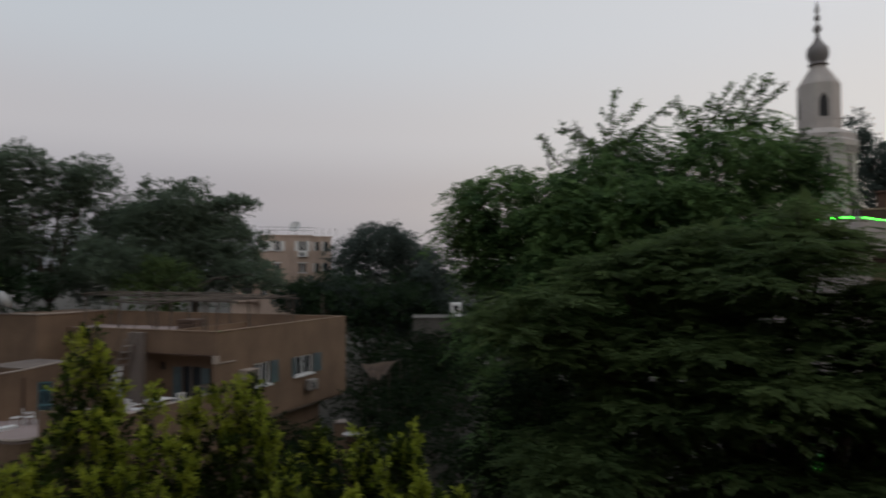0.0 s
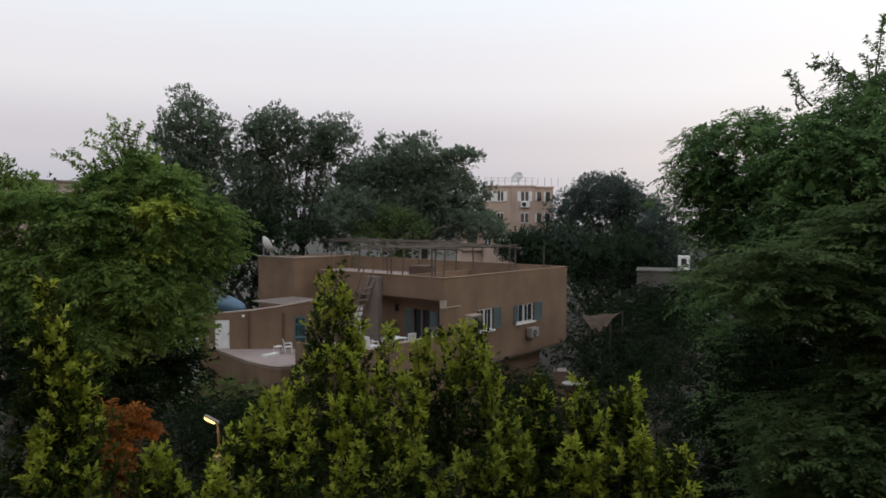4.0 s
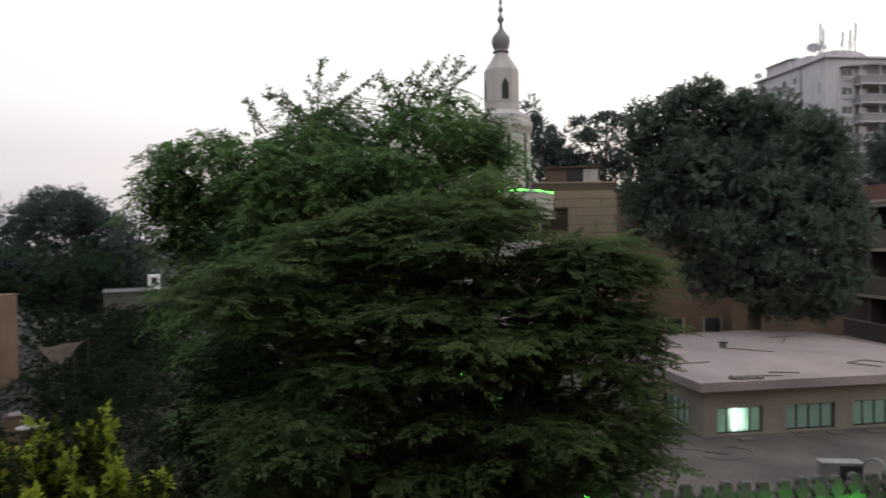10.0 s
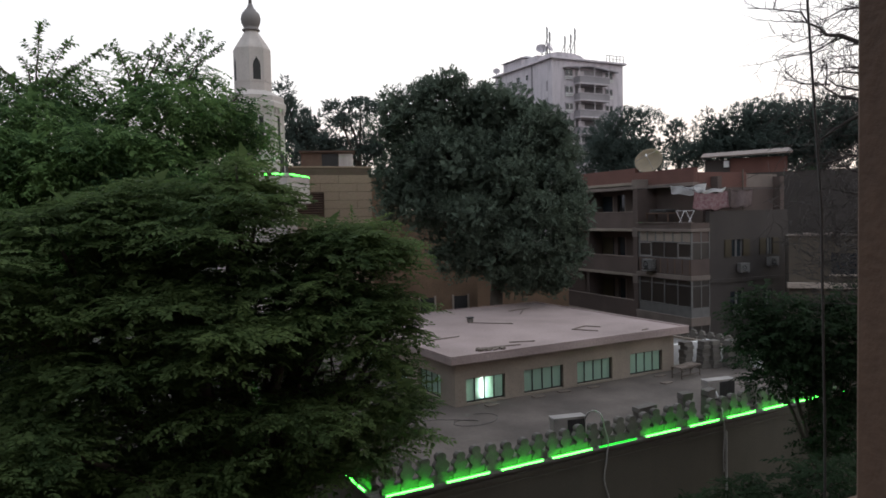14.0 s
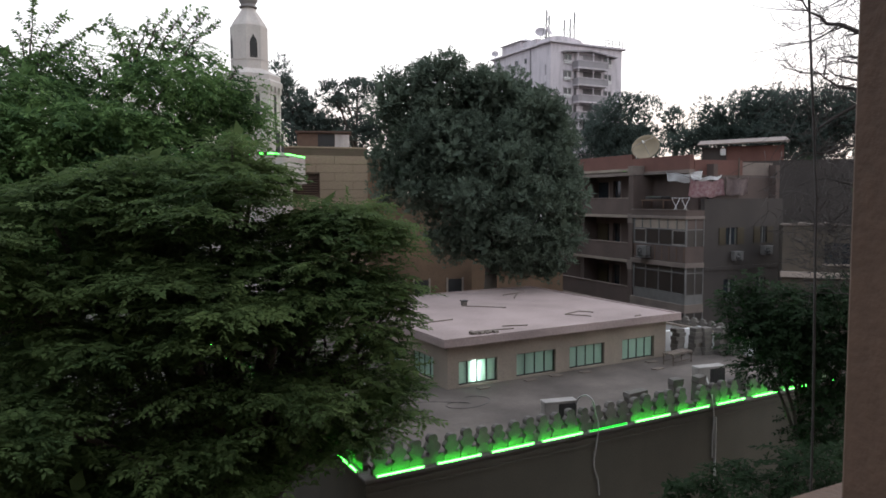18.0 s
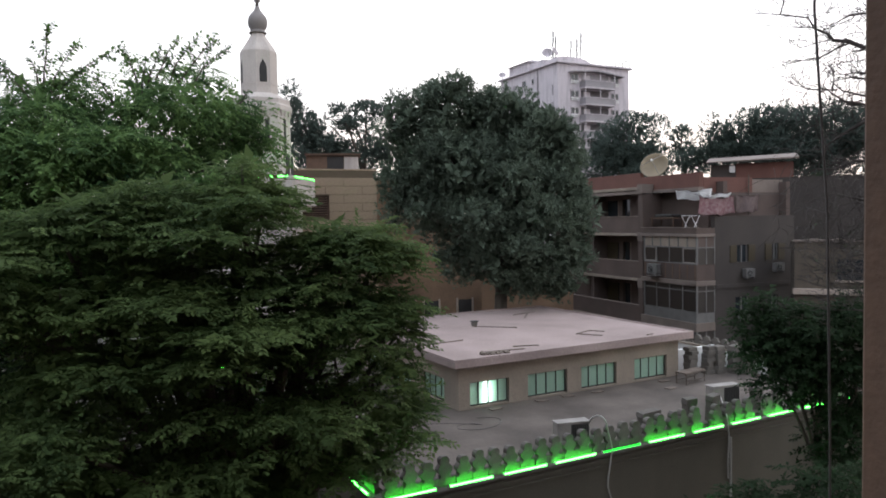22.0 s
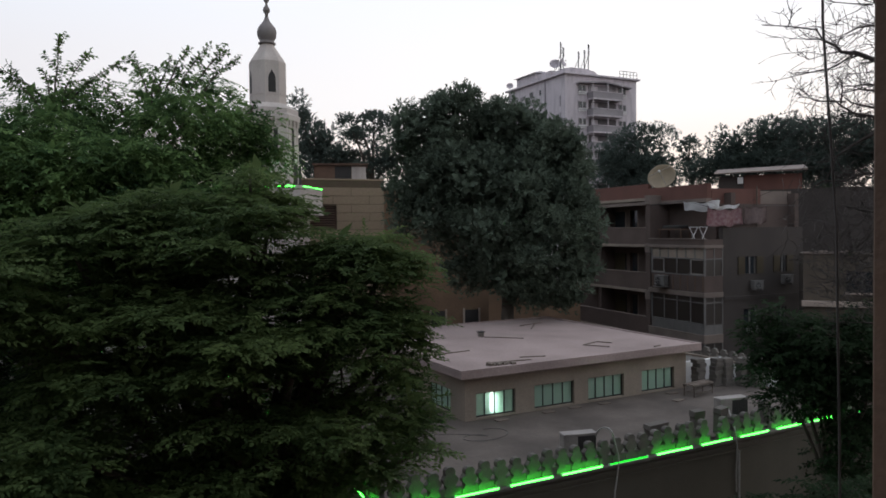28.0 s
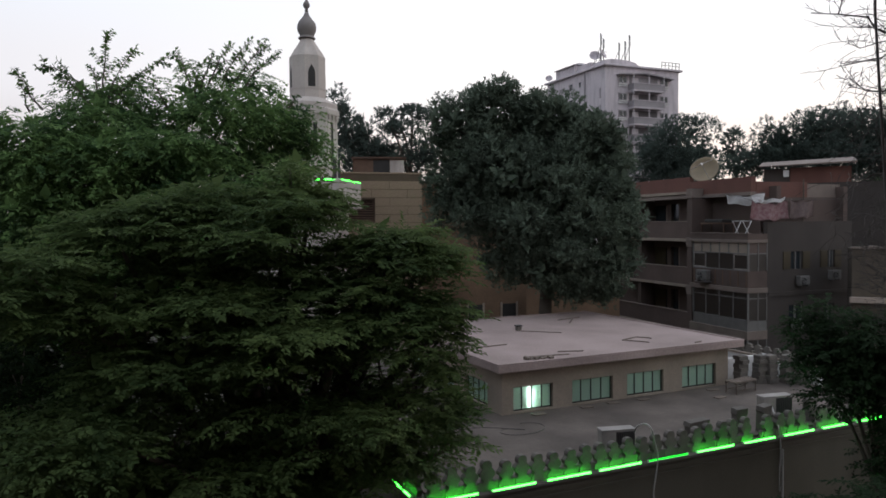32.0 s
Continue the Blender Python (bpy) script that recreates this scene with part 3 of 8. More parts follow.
def tree(name, foot, fork, blobs, girth, style, label, seed, category="tree", group="", bark="bark", extra=None, every=1, billow=15, pad=0.9, inner=0.15, core=0.0):
    """style: (kind, sprays, material, *numbers of the spray)."""
    rng = np.random.default_rng(seed)
    base = Matrix.Translation(foot)
    t = thing(name, base, label, category, group)
    off = Vector(foot)
    loc = [(b[0] - off.x, b[1] - off.y, b[2] - off.z, b[3], b[4]) for b in blobs]
    limbs_of(t, (0, 0, 0), Vector(fork) - off, loc[::every], girth, rng, M[bark])
    kind, count, material, *nums = style
    pos, out = sprays(billows(loc, rng, billow, flat=pad) if billow else loc, count, rng, inner)
    make = pinnate if kind == "pinnate" else rosettes
    crown("crown", make(pos, out, rng, *nums), M[material], t)
    if core:
        area = sum(b[3] * (b[3] + b[4]) for b in loc)
        pos, out = sprays([(b[0], b[1], b[2], b[3] * 0.74, b[4] * 0.74) for b in loc], int(core * area / nums[2] ** 2 / 9), rng, 0.25)
        crown("inner_leaves", rosettes(pos, out, rng, nums[2], 4, nums[2] * 3.0, 0.6), M[material], t)
    if extra:
        extra(t, loc, off, rng)
    return t

# ---------------------------------------------------------------- ground and the building at the camera's back
bm = bmesh.new()
bmesh.ops.create_grid(bm, x_segments=60, y_segments=60, size=1500)
solid("ground", bm, M["soil"], "dark bare earth of gardens between the houses", "ground", "structure")
solid("road", boxes((-1.6, 40, -6.2, -0.9, 0.0, 0.06)), M["asphalt"], "dark asphalt lane below the street wall", "road", "structure", m=pose(-0.63, 15.11, 0, 0, 0, 25.5))

HOME = pose(0, 0, 0, 0, 0, 24)
home = thing("home_building", HOME, "brown plastered block of flats with a balcony", "building", kind="structure")
# Unseen back wall; its extent is set by how much sky light it blocks.
part("wall", pierced(bmesh.new(), -14, 16, 0, 21, -1.6, -1.3, [(-1.0, 1.0, 10.5, 12.7)]), M["brown_frame"], home, "brown plaster back wall with a balcony door opening")
part("room_wall", boxes((-3, 3, -5.0, -4.8, 10.3, 13.3), (-3, -2.8, -4.8, -1.6, 10.3, 13.3), (2.8, 3, -4.8, -1.6, 10.3, 13.3), (-3, 3, -5, -1.6, 13.3, 13.5)), M["stucco_pale"], home)
part("balcony_floor", boxes((-2.4, 1.3, -1.3, 0.32, 10.25, 10.4), bevel=0.01), M["slab"], home)
part("balcony_parapet", boxes((-2.4, 0.6, 0.2, 0.32, 10.4, 11.35), bevel=0.01), M["brown_frame"], home)
part("pier", boxes((0.789, 1.30, 0.20, 0.50, 10.25, 21.0), bevel=0.004), M["brown_frame"], home, "brown plastered pier beside the balcony opening")
part("outer_ledge", boxes((1.0, 1.9, 0.5, 0.98, 11.22, 11.35), bevel=0.01), M["brown_frame"], home, "brown ledge outside the pier")
bm = tube(bmesh.new(), [(1.10, 1.90, 15.0), (1.121, 1.893, 12.55), (1.150, 1.876, 12.0), (1.160, 1.874, 11.4), (1.168, 1.872, 10.0), (1.16, 1.87, 6.0)], 0.0035, 6)
solid("hanging_cable", bm, M["cable"], "dark slack cable hanging down past the balcony", "cable", smooth=True)

# ---------------------------------------------------------------- mosque hall with its roof terrace
MQ = pose(-0.63, 15.11, 0, 0, 0, 25.5)
TZ = 6.0
hall = thing("mosque_hall", MQ, "beige plastered mosque hall with a walled roof terrace", "mosque")
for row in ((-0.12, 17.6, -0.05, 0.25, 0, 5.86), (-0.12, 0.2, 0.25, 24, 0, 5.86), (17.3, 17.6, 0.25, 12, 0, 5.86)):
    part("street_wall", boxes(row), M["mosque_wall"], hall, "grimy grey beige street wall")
for row in ((-0.2, 17.7, -0.13, 0.22, 5.86, 5.95), (-0.2, 0.2, 0.22, 24, 5.86, 5.95)):
    part("ledge", boxes(row, bevel=0.02), M["merlon"], hall)
for row in ((-0.16, 17.66, -0.09, -0.05, 5.70, 5.78), (-0.15, 17.66, -0.08, -0.05, 5.56, 5.62)):
    part("ledge_moulding", boxes(row), M["mosque_wall"], hall)
part("terrace_floor", boxes((0.2, 17.3, 0.22, 24, 5.80, TZ)), M["terrace_screed"], hall, "grey stained screed of the roof terrace")
WIN = [(5.27, 6.75), (7.50, 9.14), (9.75, 11.35), (12.20, 13.80)]
VY = 5.15
part("raised_wall", pierced(bmesh.new(), 4.86, 14.40, TZ, TZ + 1.4, VY, VY + 0.28, [(a, b, TZ + 0.06, TZ + 0.84) for a, b in WIN]), M["stucco_hall"], hall, "beige plaster wall of the raised hall roof")
SIDE = [(6.1, 7.7), (8.6, 10.2), (11.0, 12.6)]
part("raised_wall", pierced(bmesh.new(), VY + 0.28, 14.2, TZ, TZ + 1.4, 4.86, 5.14, [(a, b, TZ + 0.06, TZ + 0.84) for a, b in SIDE], "y"), M["stucco_hall"], hall)
for row in ((14.12, 14.40, VY + 0.28, 14.2, TZ, TZ + 1.4), (5.14, 14.12, 13.92, 14.2, TZ, TZ + 1.4)):
    part("raised_wall", boxes(row), M["stucco_hall"], hall)
part("roof", boxes((4.55, 14.85, 4.80, 14.5, TZ + 1.40, TZ + 1.64), bevel=0.015), M["roof_screed"], hall, "pale flat screed roof with a plain fascia")
for row in ((4.55, 14.85, 4.80, 4.92, TZ + 1.643, TZ + 1.68), (4.55, 4.67, 4.92, 14.5, TZ + 1.643, TZ + 1.68), (14.73, 14.85, 4.92, 14.5, TZ + 1.643, TZ + 1.68), (4.67, 14.73, 14.38, 14.5, TZ + 1.643, TZ + 1.68)):
    part("roof_rim", boxes(row), M["roof_screed"], hall)


def hall_window(a, b, along, at):
    """Four tall panes between dark mullions, with a pale curtain behind."""
    z0, z1 = TZ + 0.06, TZ + 0.84

    def bar(x0, x1, lo, hi, d0=0.10, d1=0.15):
        return (x0, x1, at + d0, at + d1, lo, hi) if along == "x" else (at + d0, at + d1, x0, x1, lo, hi)

    rows = [bar(a, b, z0, z0 + 0.04), bar(a, b, z1 - 0.04, z1), bar(a, a + 0.04, z0 + 0.04, z1 - 0.04), bar(b - 0.04, b, z0 + 0.04, z1 - 0.04)]
    step = (b - a) / 4
    rows += [bar(a + k * step - 0.018, a + k * step + 0.018, z0 + 0.04, z1 - 0.04) for k in (1, 2, 3)]
    w = part("window", boxes(*rows), M["dark"], hall, "window with dark mullions and four panes")
    for k in range(4):
        part("pane", boxes(bar(a + k * step + 0.02, a + (k + 1) * step - 0.02, z0 + 0.04, z1 - 0.04, 0.122, 0.128)), M["curtain"], w, "frosted pale green pane")
    return w


for a, b in WIN:
    hall_window(a, b, "x", VY)
for a, b in SIDE:
    hall_window(a, b, "y", 4.86)
for k, (x, y) in enumerate([(6.0, 5.40), (8.9, 7.6), (11.6, 8.4), (9.2, 11.2), (13.0, 7.4)]):
    lamp = thing("fluorescent_lamp", MQ @ pose(x, y, 0), "white fluorescent tube lit inside the hall", "lamp", "hall tubes")
    if k == 0:
        part("tube", tube(bmesh.new(), [(0, 0, TZ + 0.12), (0, 0, TZ + 0.80)], 0.045, 8), M["white_tube"], lamp)
        part("holder", boxes((-0.05, 0.05, 0.07, 0.11, TZ + 0.02, TZ + 0.9)), M["white_plastic"], lamp)
    else:
        part("tube", tube(bmesh.new(), [(-0.6, 0, TZ + 1.2), (0.6, 0, TZ + 1.2)], 0.02, 8), M["white_tube"], lamp)
        part("holder", boxes((-0.62, 0.62, -0.04, 0.04, TZ + 1.24, TZ + 1.32)), M["white_plastic"], lamp)

# battlement: each merlon a lobed stone
MERLON = [(-0.17, 0), (0.17, 0), (0.17, 0.14), (0.11, 0.20), (0.10, 0.25), (0.165, 0.31), (0.175, 0.39), (0.13, 0.45), (0.10, 0.48), (0.115, 0.54), (0.10, 0.60), (0.05, 0.645), (-0.05, 0.645), (-0.10, 0.60), (-0.115, 0.54), (-0.10, 0.48), (-0.13, 0.45), (-0.175, 0.39), (-0.165, 0.31), (-0.10, 0.25), (-0.11, 0.20), (-0.17, 0.14)]
battlement = thing("battlement", MQ @ pose(0, 0, 5.95), "row of worn lobed stone merlons along the terrace edge", "battlement")
merlon_mesh = mesh_of("merlon", prism(bmesh.new(), MERLON, -0.06, 0.06), M["merlon"])
rnd = random.Random(4)
spots = []
for k in range(39):
    x = 0.25 + 0.445 * k
    if k in (22, 27, 30):
        continue
    spots.append(pose(x, 0.07, 0, rnd.uniform(-3, 3), rnd.uniform(-3, 3), rnd.uniform(-5, 5)) @ Matrix.Diagonal((1.1, 1.2, rnd.uniform(0.95, 1.06), 1)))
for k in range(50):
    spots.append(pose(0.05, 0.55 + 0.445 * k, 0, rnd.uniform(-3, 3), rnd.uniform(-3, 3), 90 + rnd.uniform(-5, 5)))
for k in range(6):
    spots.append(pose(17.45, 0.5 + 0.445 * k, 0, rnd.uniform(-3, 3), rnd.uniform(-3, 3), 90 + rnd.uniform(-5, 5)))
pieces("merlon", merlon_mesh, spots, battlement)
link_mesh = mesh_of("link_stone", prism(bmesh.new(), [(-0.06, 0), (0.06, 0), (0.05, 0.12), (0.075, 0.17), (0.03, 0.21), (-0.03, 0.21), (-0.075, 0.17), (-0.05, 0.12)], -0.05, 0.05), M["merlon"])
pieces("link_stone", link_mesh, [pose(0.47 + 0.445 * k, 0.07, 0) for k in range(38)] + [pose(0.05, 0.77 + 0.445 * k, 0, 0, 0, 90) for k in range(49)], battlement)

# green tubes along the ledge
TUBES = [(0.08, 1.28, 1), (1.59, 2.79, 1), (3.06, 4.34, 1), (4.56, 5.88, 1), (6.08, 7.41, 0), (7.69, 9.03, 1), (9.36, 10.60, 1), (10.91, 12.17, 1), (12.50, 13.70, 1), (14.0, 15.2, 1), (15.5, 16.7, 0)]


def green_tube(m, length, lit, glowing="green_tube"):
    t = thing("green_tube_lamp", m, "glowing green fluorescent tube on the parapet ledge" if lit else "dim green fluorescent tube on the parapet ledge", "tube lamp", "green tubes")
    part("tube", tube(bmesh.new(), [(0.03, 0, 0.03), (length - 0.03, 0, 0.03)], 0.019, 8), M[glowing] if lit else M["green_dim"], t)
    part("end_cap", boxes((0, 0.03, -0.025, 0.025, 0.0, 0.065), bevel=0.006), M["white_plastic"], t)
    part("end_cap", boxes((length - 0.03, length, -0.025, 0.025, 0.0, 0.065), bevel=0.006), M["white_plastic"], t)
    part("holder", boxes((0.03, length - 0.03, -0.02, 0.03, 0.0, 0.012)), M["white_plastic"], t)


for a, b, lit in TUBES:
    green_tube(MQ @ pose(a, -0.105, 5.95), b - a, lit)
for k in range(14):
    green_tube(MQ @ pose(-0.165, 0.35 + 1.52 * k, 5.95, 0, 0, -90) @ pose(-1.2, 0, 0), 1.2, k not in (5,))


def ac_unit(m, label, w=0.95, d=0.38, h=0.72, group="air conditioners", coil=False, skin="white_plastic"):
    """Outdoor unit: casing, round fan grille or dark finned coil, side louvres and feet; it faces -y."""
    t = thing("air_conditioner", m, label, "air conditioner", group)
    part("casing", boxes((-w / 2, w / 2, -d / 2, d / 2, 0.06, h), bevel=0.02), M[skin], t)
    part("lid", boxes((-w / 2 - 0.015, w / 2 + 0.015, -d / 2 - 0.015, d / 2 + 0.015, h + 0.002, h + 0.03), bevel=0.008), M[skin], t)
    if coil:
        part("coil", boxes((-w * 0.08, w / 2 - 0.03, -d / 2 - 0.006, -d / 2 + 0.01, 0.10, h - 0.04)), M["dark"], t, "dark finned coil face")
        for i in range(9):
            x = -w * 0.05 + i * (w * 0.5) / 8
            part("fin", boxes((x - 0.008, x + 0.008, -d / 2 - 0.014, -d / 2 - 0.007, 0.10, h - 0.04)), M["cable"], t)
        for s in (-1, 1):
            part("foot", boxes((s * w * 0.34 - 0.03, s * w * 0.34 + 0.03, -d / 2, d / 2, 0, 0.06)), M["metal"], t)
        return t
    r = h * 0.36
    bm = bmesh.new()
    lathe(bm, [(r, 0), (r, 0.012), (r * 0.96, 0.02)], 20)
    part("fan_recess", bm, M["dark"], t, "black fan opening", m=pose(-w * 0.12, -d / 2 - 0.002, h * 0.53, 90, 0, 0))
    bm = bmesh.new()
    for q in (0.3, 0.62, 0.95):
        pts = [(r * q * math.cos(a), r * q * math.sin(a), 0.03) for a in (2 * math.pi * i / 18 for i in range(19))]
        tube(bm, pts, 0.006, 4)
    for i in range(6):
        a = math.pi * i / 3
        tube(bm, [(0, 0, 0.03), (r * math.cos(a), r * math.sin(a), 0.03)], 0.006, 4)
    part("fan_grille", bm, M["metal"], t, m=pose(-w * 0.12, -d / 2 - 0.002, h * 0.53, 90, 0, 0))
    for s in (-1, 1):
        part("foot", boxes((s * w * 0.34 - 0.03, s * w * 0.34 + 0.03, -d / 2, d / 2, 0, 0.06)), M["metal"], t)
    for i in range(5):
        part("louvre", boxes((w / 2, w / 2 + 0.008, -d * 0.35, d * 0.35, 0.16 + i * 0.09, 0.19 + i * 0.09)), M["metal"], t)
    return t


ac_unit(MQ @ pose(5.75, 0.72, TZ, 0, 0, -14), "white outdoor air conditioner on the roof terrace floor", 0.92, 0.32, 0.63, coil=True, skin="ac_casing")
ac_unit(MQ @ pose(12.35, 1.4, TZ, 0, 0, -10), "white outdoor air conditioner near the terrace corner", 1.05, 0.34, 0.62, coil=True, skin="ac_casing")


def hose(pts, r, label, material="pipe", name="hose"):
    p = [Vector(q) for q in [pts[0], *pts, pts[-1]]]
    way = []
    for a, b, c, d in zip(p, p[1:], p[2:], p[3:]):
        for f in (0, 0.25, 0.5, 0.75):
            way.append(0.5 * (2 * b + (c - a) * f + (2 * a - 5 * b + 4 * c - d) * f * f + (3 * b - a - 3 * c + d) * f ** 3))
    bm = tube(bmesh.new(), way + [p[-1]], r, 6)
    return solid(name, bm, M[material], label, "hose", smooth=True, m=MQ)


hose([(6.14, 0.5, 6.49), (6.08, 0.3, 6.76), (6.16, 0.1, 6.87), (6.18, -0.12, 6.79), (6.29, -0.12, 6.43), (6.39, -0.12, 6.07), (6.33, -0.12, 5.6), (6.25, -0.12, 5.09), (6.4, -0.12, 4.6), (6.44, -0.12, 4.22)], 0.02, "pale insulated pipe looped over the parapet")
hose([(11.51, 0.8, 6.53), (11.0, 0.2, 6.35), (10.74, -0.12, 6.1), (10.8, -0.12, 5.54), (10.76, -0.12, 4.96), (10.77, -0.12, 4.42)], 0.02, "pale insulated pipe hanging down the street wall")
coil = [(4.1 + 0.55 * math.cos(a) + 0.12 * a, 3.3 + 0.42 * math.sin(a) + 0.05 * a, TZ + 0.015) for a in np.linspace(0.5, 8.2, 40)]
hose([(3.0, 4.4, TZ + 0.015), (3.8, 4.2, TZ + 0.015)] + coil, 0.007, "black cable coiled loosely on the terrace", "cable", "cable")

# bits on the roof and terrace
rnd = random.Random(9)
for x, y, length, ang, w in [(9.3, 10.0, 1.84, -44, 0.025), (5.97, 7.97, 1.48, 5, 0.025), (12.62, 12.67, 1.5, 15, 0.025), (11.2, 6.43, 0.99, -57, 0.025), (11.39, 7.02, 0.99, 20, 0.025), (12.0, 6.93, 0.59, -62, 0.025), (6.9, 5.53, 1.39, -7, 0.025), (7.93, 5.85, 0.9, -19, 0.025), (12.27, 12.0, 1.49, -130, 0.025), (13.05, 5.25, 0.37, 11, 0.025)]:
    solid("plank", boxes((-length / 2, length / 2, -w, w, 0, 0.035), bevel=0.006), M["plank"], "weathered timber batten lying on the hall roof", "plank", m=MQ @ pose(x, y, TZ + 1.64, 0, 0, ang), group="loose battens")
vent = thing("roof_vent", MQ @ pose(8.87, 10.84, TZ + 1.64), "small grey vent box on the hall roof", "vent")
part("box", boxes((-0.1, 0.1, -0.1, 0.1, 0, 0.16), bevel=0.015), M["merlon"], vent)
part("cap", boxes((-0.13, 0.13, -0.13, 0.13, 0.162, 0.2), bevel=0.01), M["dark"], vent)
bm = bmesh.new()
for _ in range(26):
    s = rnd.uniform(0.03, 0.11)
    box(bm, -s, s, -s * 0.7, s * 0.7, 0, s * 0.7, m=pose(rnd.uniform(-0.5, 0.5), rnd.uniform(-0.2, 0.2), 0, rnd.uniform(-20, 20), 0, rnd.uniform(0, 180)))
solid("rubble", bm, M["plank"], "small heap of broken rubble on the roof edge", "rubble", "stuff", m=MQ @ pose(6.3, 5.35, TZ + 1.64))
for x, y, a in [(5.95, 4.75, 5), (7.8, 4.8, 2), (8.9, 4.85, -6), (10.1, 4.75, 3), (13.2, 4.7, 0), (12.6, 3.8, 10)]:
    solid("tray", boxes((-0.22, 0.22, -0.12, 0.12, 0, 0.035), bevel=0.008), M["plank"], "small dark board lying below a hall window", "board", m=MQ @ pose(x, y, TZ, 0, 0, a), group="boards below the windows")

# corner with stacked stones, a white screen wall and a bench frame
screen = thing("screen_wall", MQ @ pose(0, 0, TZ), "white inner wall with merlons at the terrace corner", "wall")
part("wall", boxes((17.08, 17.32, 3.4, 9.4, 0, 0.62), bevel=0.01), M["white_paint"], screen)
part("cross_wall", boxes((14.9, 17.05, 5.7, 5.86, 0, 0.8), bevel=0.01), M["white_paint"], screen, "white wall behind the stacked stones")
part("coping", boxes((17.02, 17.38, 3.34, 9.46, 0.623, 0.70), bevel=0.015), M["stucco_hall"], screen)
pieces("merlon", merlon_mesh, [pose(17.2, 3.6 + 0.44 * k, 0.70, 0, 0, 90) @ Matrix.Diagonal((1.1, 1, 0.55, 1)) for k in range(14)], screen)
stack_rnd = random.Random(12)
for x, y, n in [(14.9, 5.0, 7), (15.6, 4.75, 7), (15.95, 4.6, 7), (16.45, 4.3, 7), (16.75, 3.9, 7)]:
    st = thing("stone_stack", MQ @ pose(x, y, TZ), "stack of spare lobed stone blocks on the terrace", "stone stack", "stone stacks")
    for k in range(n):
        part("block", boxes((-0.21, 0.21, -0.17, 0.17, 0.15 * k, 0.15 * k + 0.146), bevel=0.012), M["merlon"], st, m=pose(stack_rnd.uniform(-0.03, 0.03), stack_rnd.uniform(-0.03, 0.03), 0, 0, 0, stack_rnd.uniform(-12, 12)))
bench = thing("bench", MQ @ pose(13.9, 4.1, TZ, 0, 0, 8), "low slatted bench on the terrace", "bench")
for x in (-0.55, 0.55):
    for y in (-0.2, 0.2):
        part("leg", tube(bmesh.new(), [(x, y, 0), (x, y, 0.38)], 0.02, 6), M["rust"], bench)
for y in (-0.2, 0.2):
    part("rail", tube(bmesh.new(), [(-0.6, y, 0.38), (0.6, y, 0.38)], 0.025, 6), M["rust"], bench)
    part("stretcher", tube(bmesh.new(), [(-0.55, y, 0.12), (0.55, y, 0.12)], 0.015, 6), M["rust"], bench)
for k in range(4):
    part("slat", boxes((-0.6, 0.6, -0.2 + 0.11 * k, -0.12 + 0.11 * k, 0.405, 0.43)), M["plank"], bench)
for x, y, w, h, a in [(8.15, 0.4, 0.75, 0.66, 3), (9.75, 0.42, 0.38, 0.80, -8), (10.7, 0.42, 0.42, 0.76, 10), (12.85, 0.6, 0.36, 0.68, 0)]:
    solid("loose_block", prism(bmesh.new(), [(-w * 0.36, 0), (w * 0.36, 0), (w * 0.42, h * 0.75), (w / 2, h * 0.8), (w * 0.48, h), (-w * 0.47, h * 0.98), (-w / 2, h * 0.8), (-w * 0.42, h * 0.74)], -0.12, 0.12), M["merlon"], "broken grey stone block leaning behind the merlons", "block", m=MQ @ pose(x, y, TZ, 4, 0, a), group="loose blocks")
solid("downpipe", tube(bmesh.new(), [(10.9, -0.1, 0.2), (10.9, -0.1, 5.6)], 0.03, 8), M["pipe"], "grey downpipe on the street wall", "pipe", m=MQ)

# ---------------------------------------------------------------- minaret
MN = pose(-7.85, 39.2, 0, 0, 0, 25.5)
mn = thing("minaret", MN, "pale plastered octagonal minaret with a bulb finial", "minaret")
part("base", boxes((-1.9, 1.9, -1.9, 1.9, 0, 13.0), bevel=0.05), M["minaret"], mn, "square white base", m=pose(0, 0, 0, 0, 0, -25.5))
GAL = pose(0, 0, 0, 0, 0, -35)
part("gallery_floor", boxes((-2.55, 2.55, -2.35, 1.65, 12.88, 13.05), (-2.3, 2.3, -2.1, 1.5, 12.6, 12.88), bevel=0.02), M["minaret"], mn, m=GAL)
for row in ((-2.5, 2.5, -2.3, -2.15, 13.05, 14.4), (-2.5, 2.5, 1.45, 1.6, 13.05, 14.4), (-2.5, -2.35, -2.15, 1.45, 13.05, 14.4), (2.35, 2.5, -2.15, 1.45, 13.05, 14.4)):
    part("gallery_parapet", boxes(row, bevel=0.02), M["minaret"], mn, "off-white gallery parapet", m=GAL)
T8 = math.pi / 8
part("shaft", lathe(bmesh.new(), [(1.62, 13.0), (1.60, 17.9), (1.72, 18.0), (1.72, 18.25), (1.62, 18.35), (1.62, 18.6), (0.98, 18.95)], 8, turn=T8), M["minaret"], mn, "octagonal shaft with a cornice")
bm = lathe(bmesh.new(), [(0.99, 18.95), (0.99, 21.2)], 8, turn=T8)
part("lantern", bm, M["minaret"], mn, "octagonal lantern stage")
part("bell_roof", lathe(bmesh.new(), [(0.97, 21.2), (0.88, 21.38), (0.68, 21.68), (0.50, 21.95), (0.38, 22.15), (0.35, 22.22)], 8, turn=T8), M["minaret"], mn)
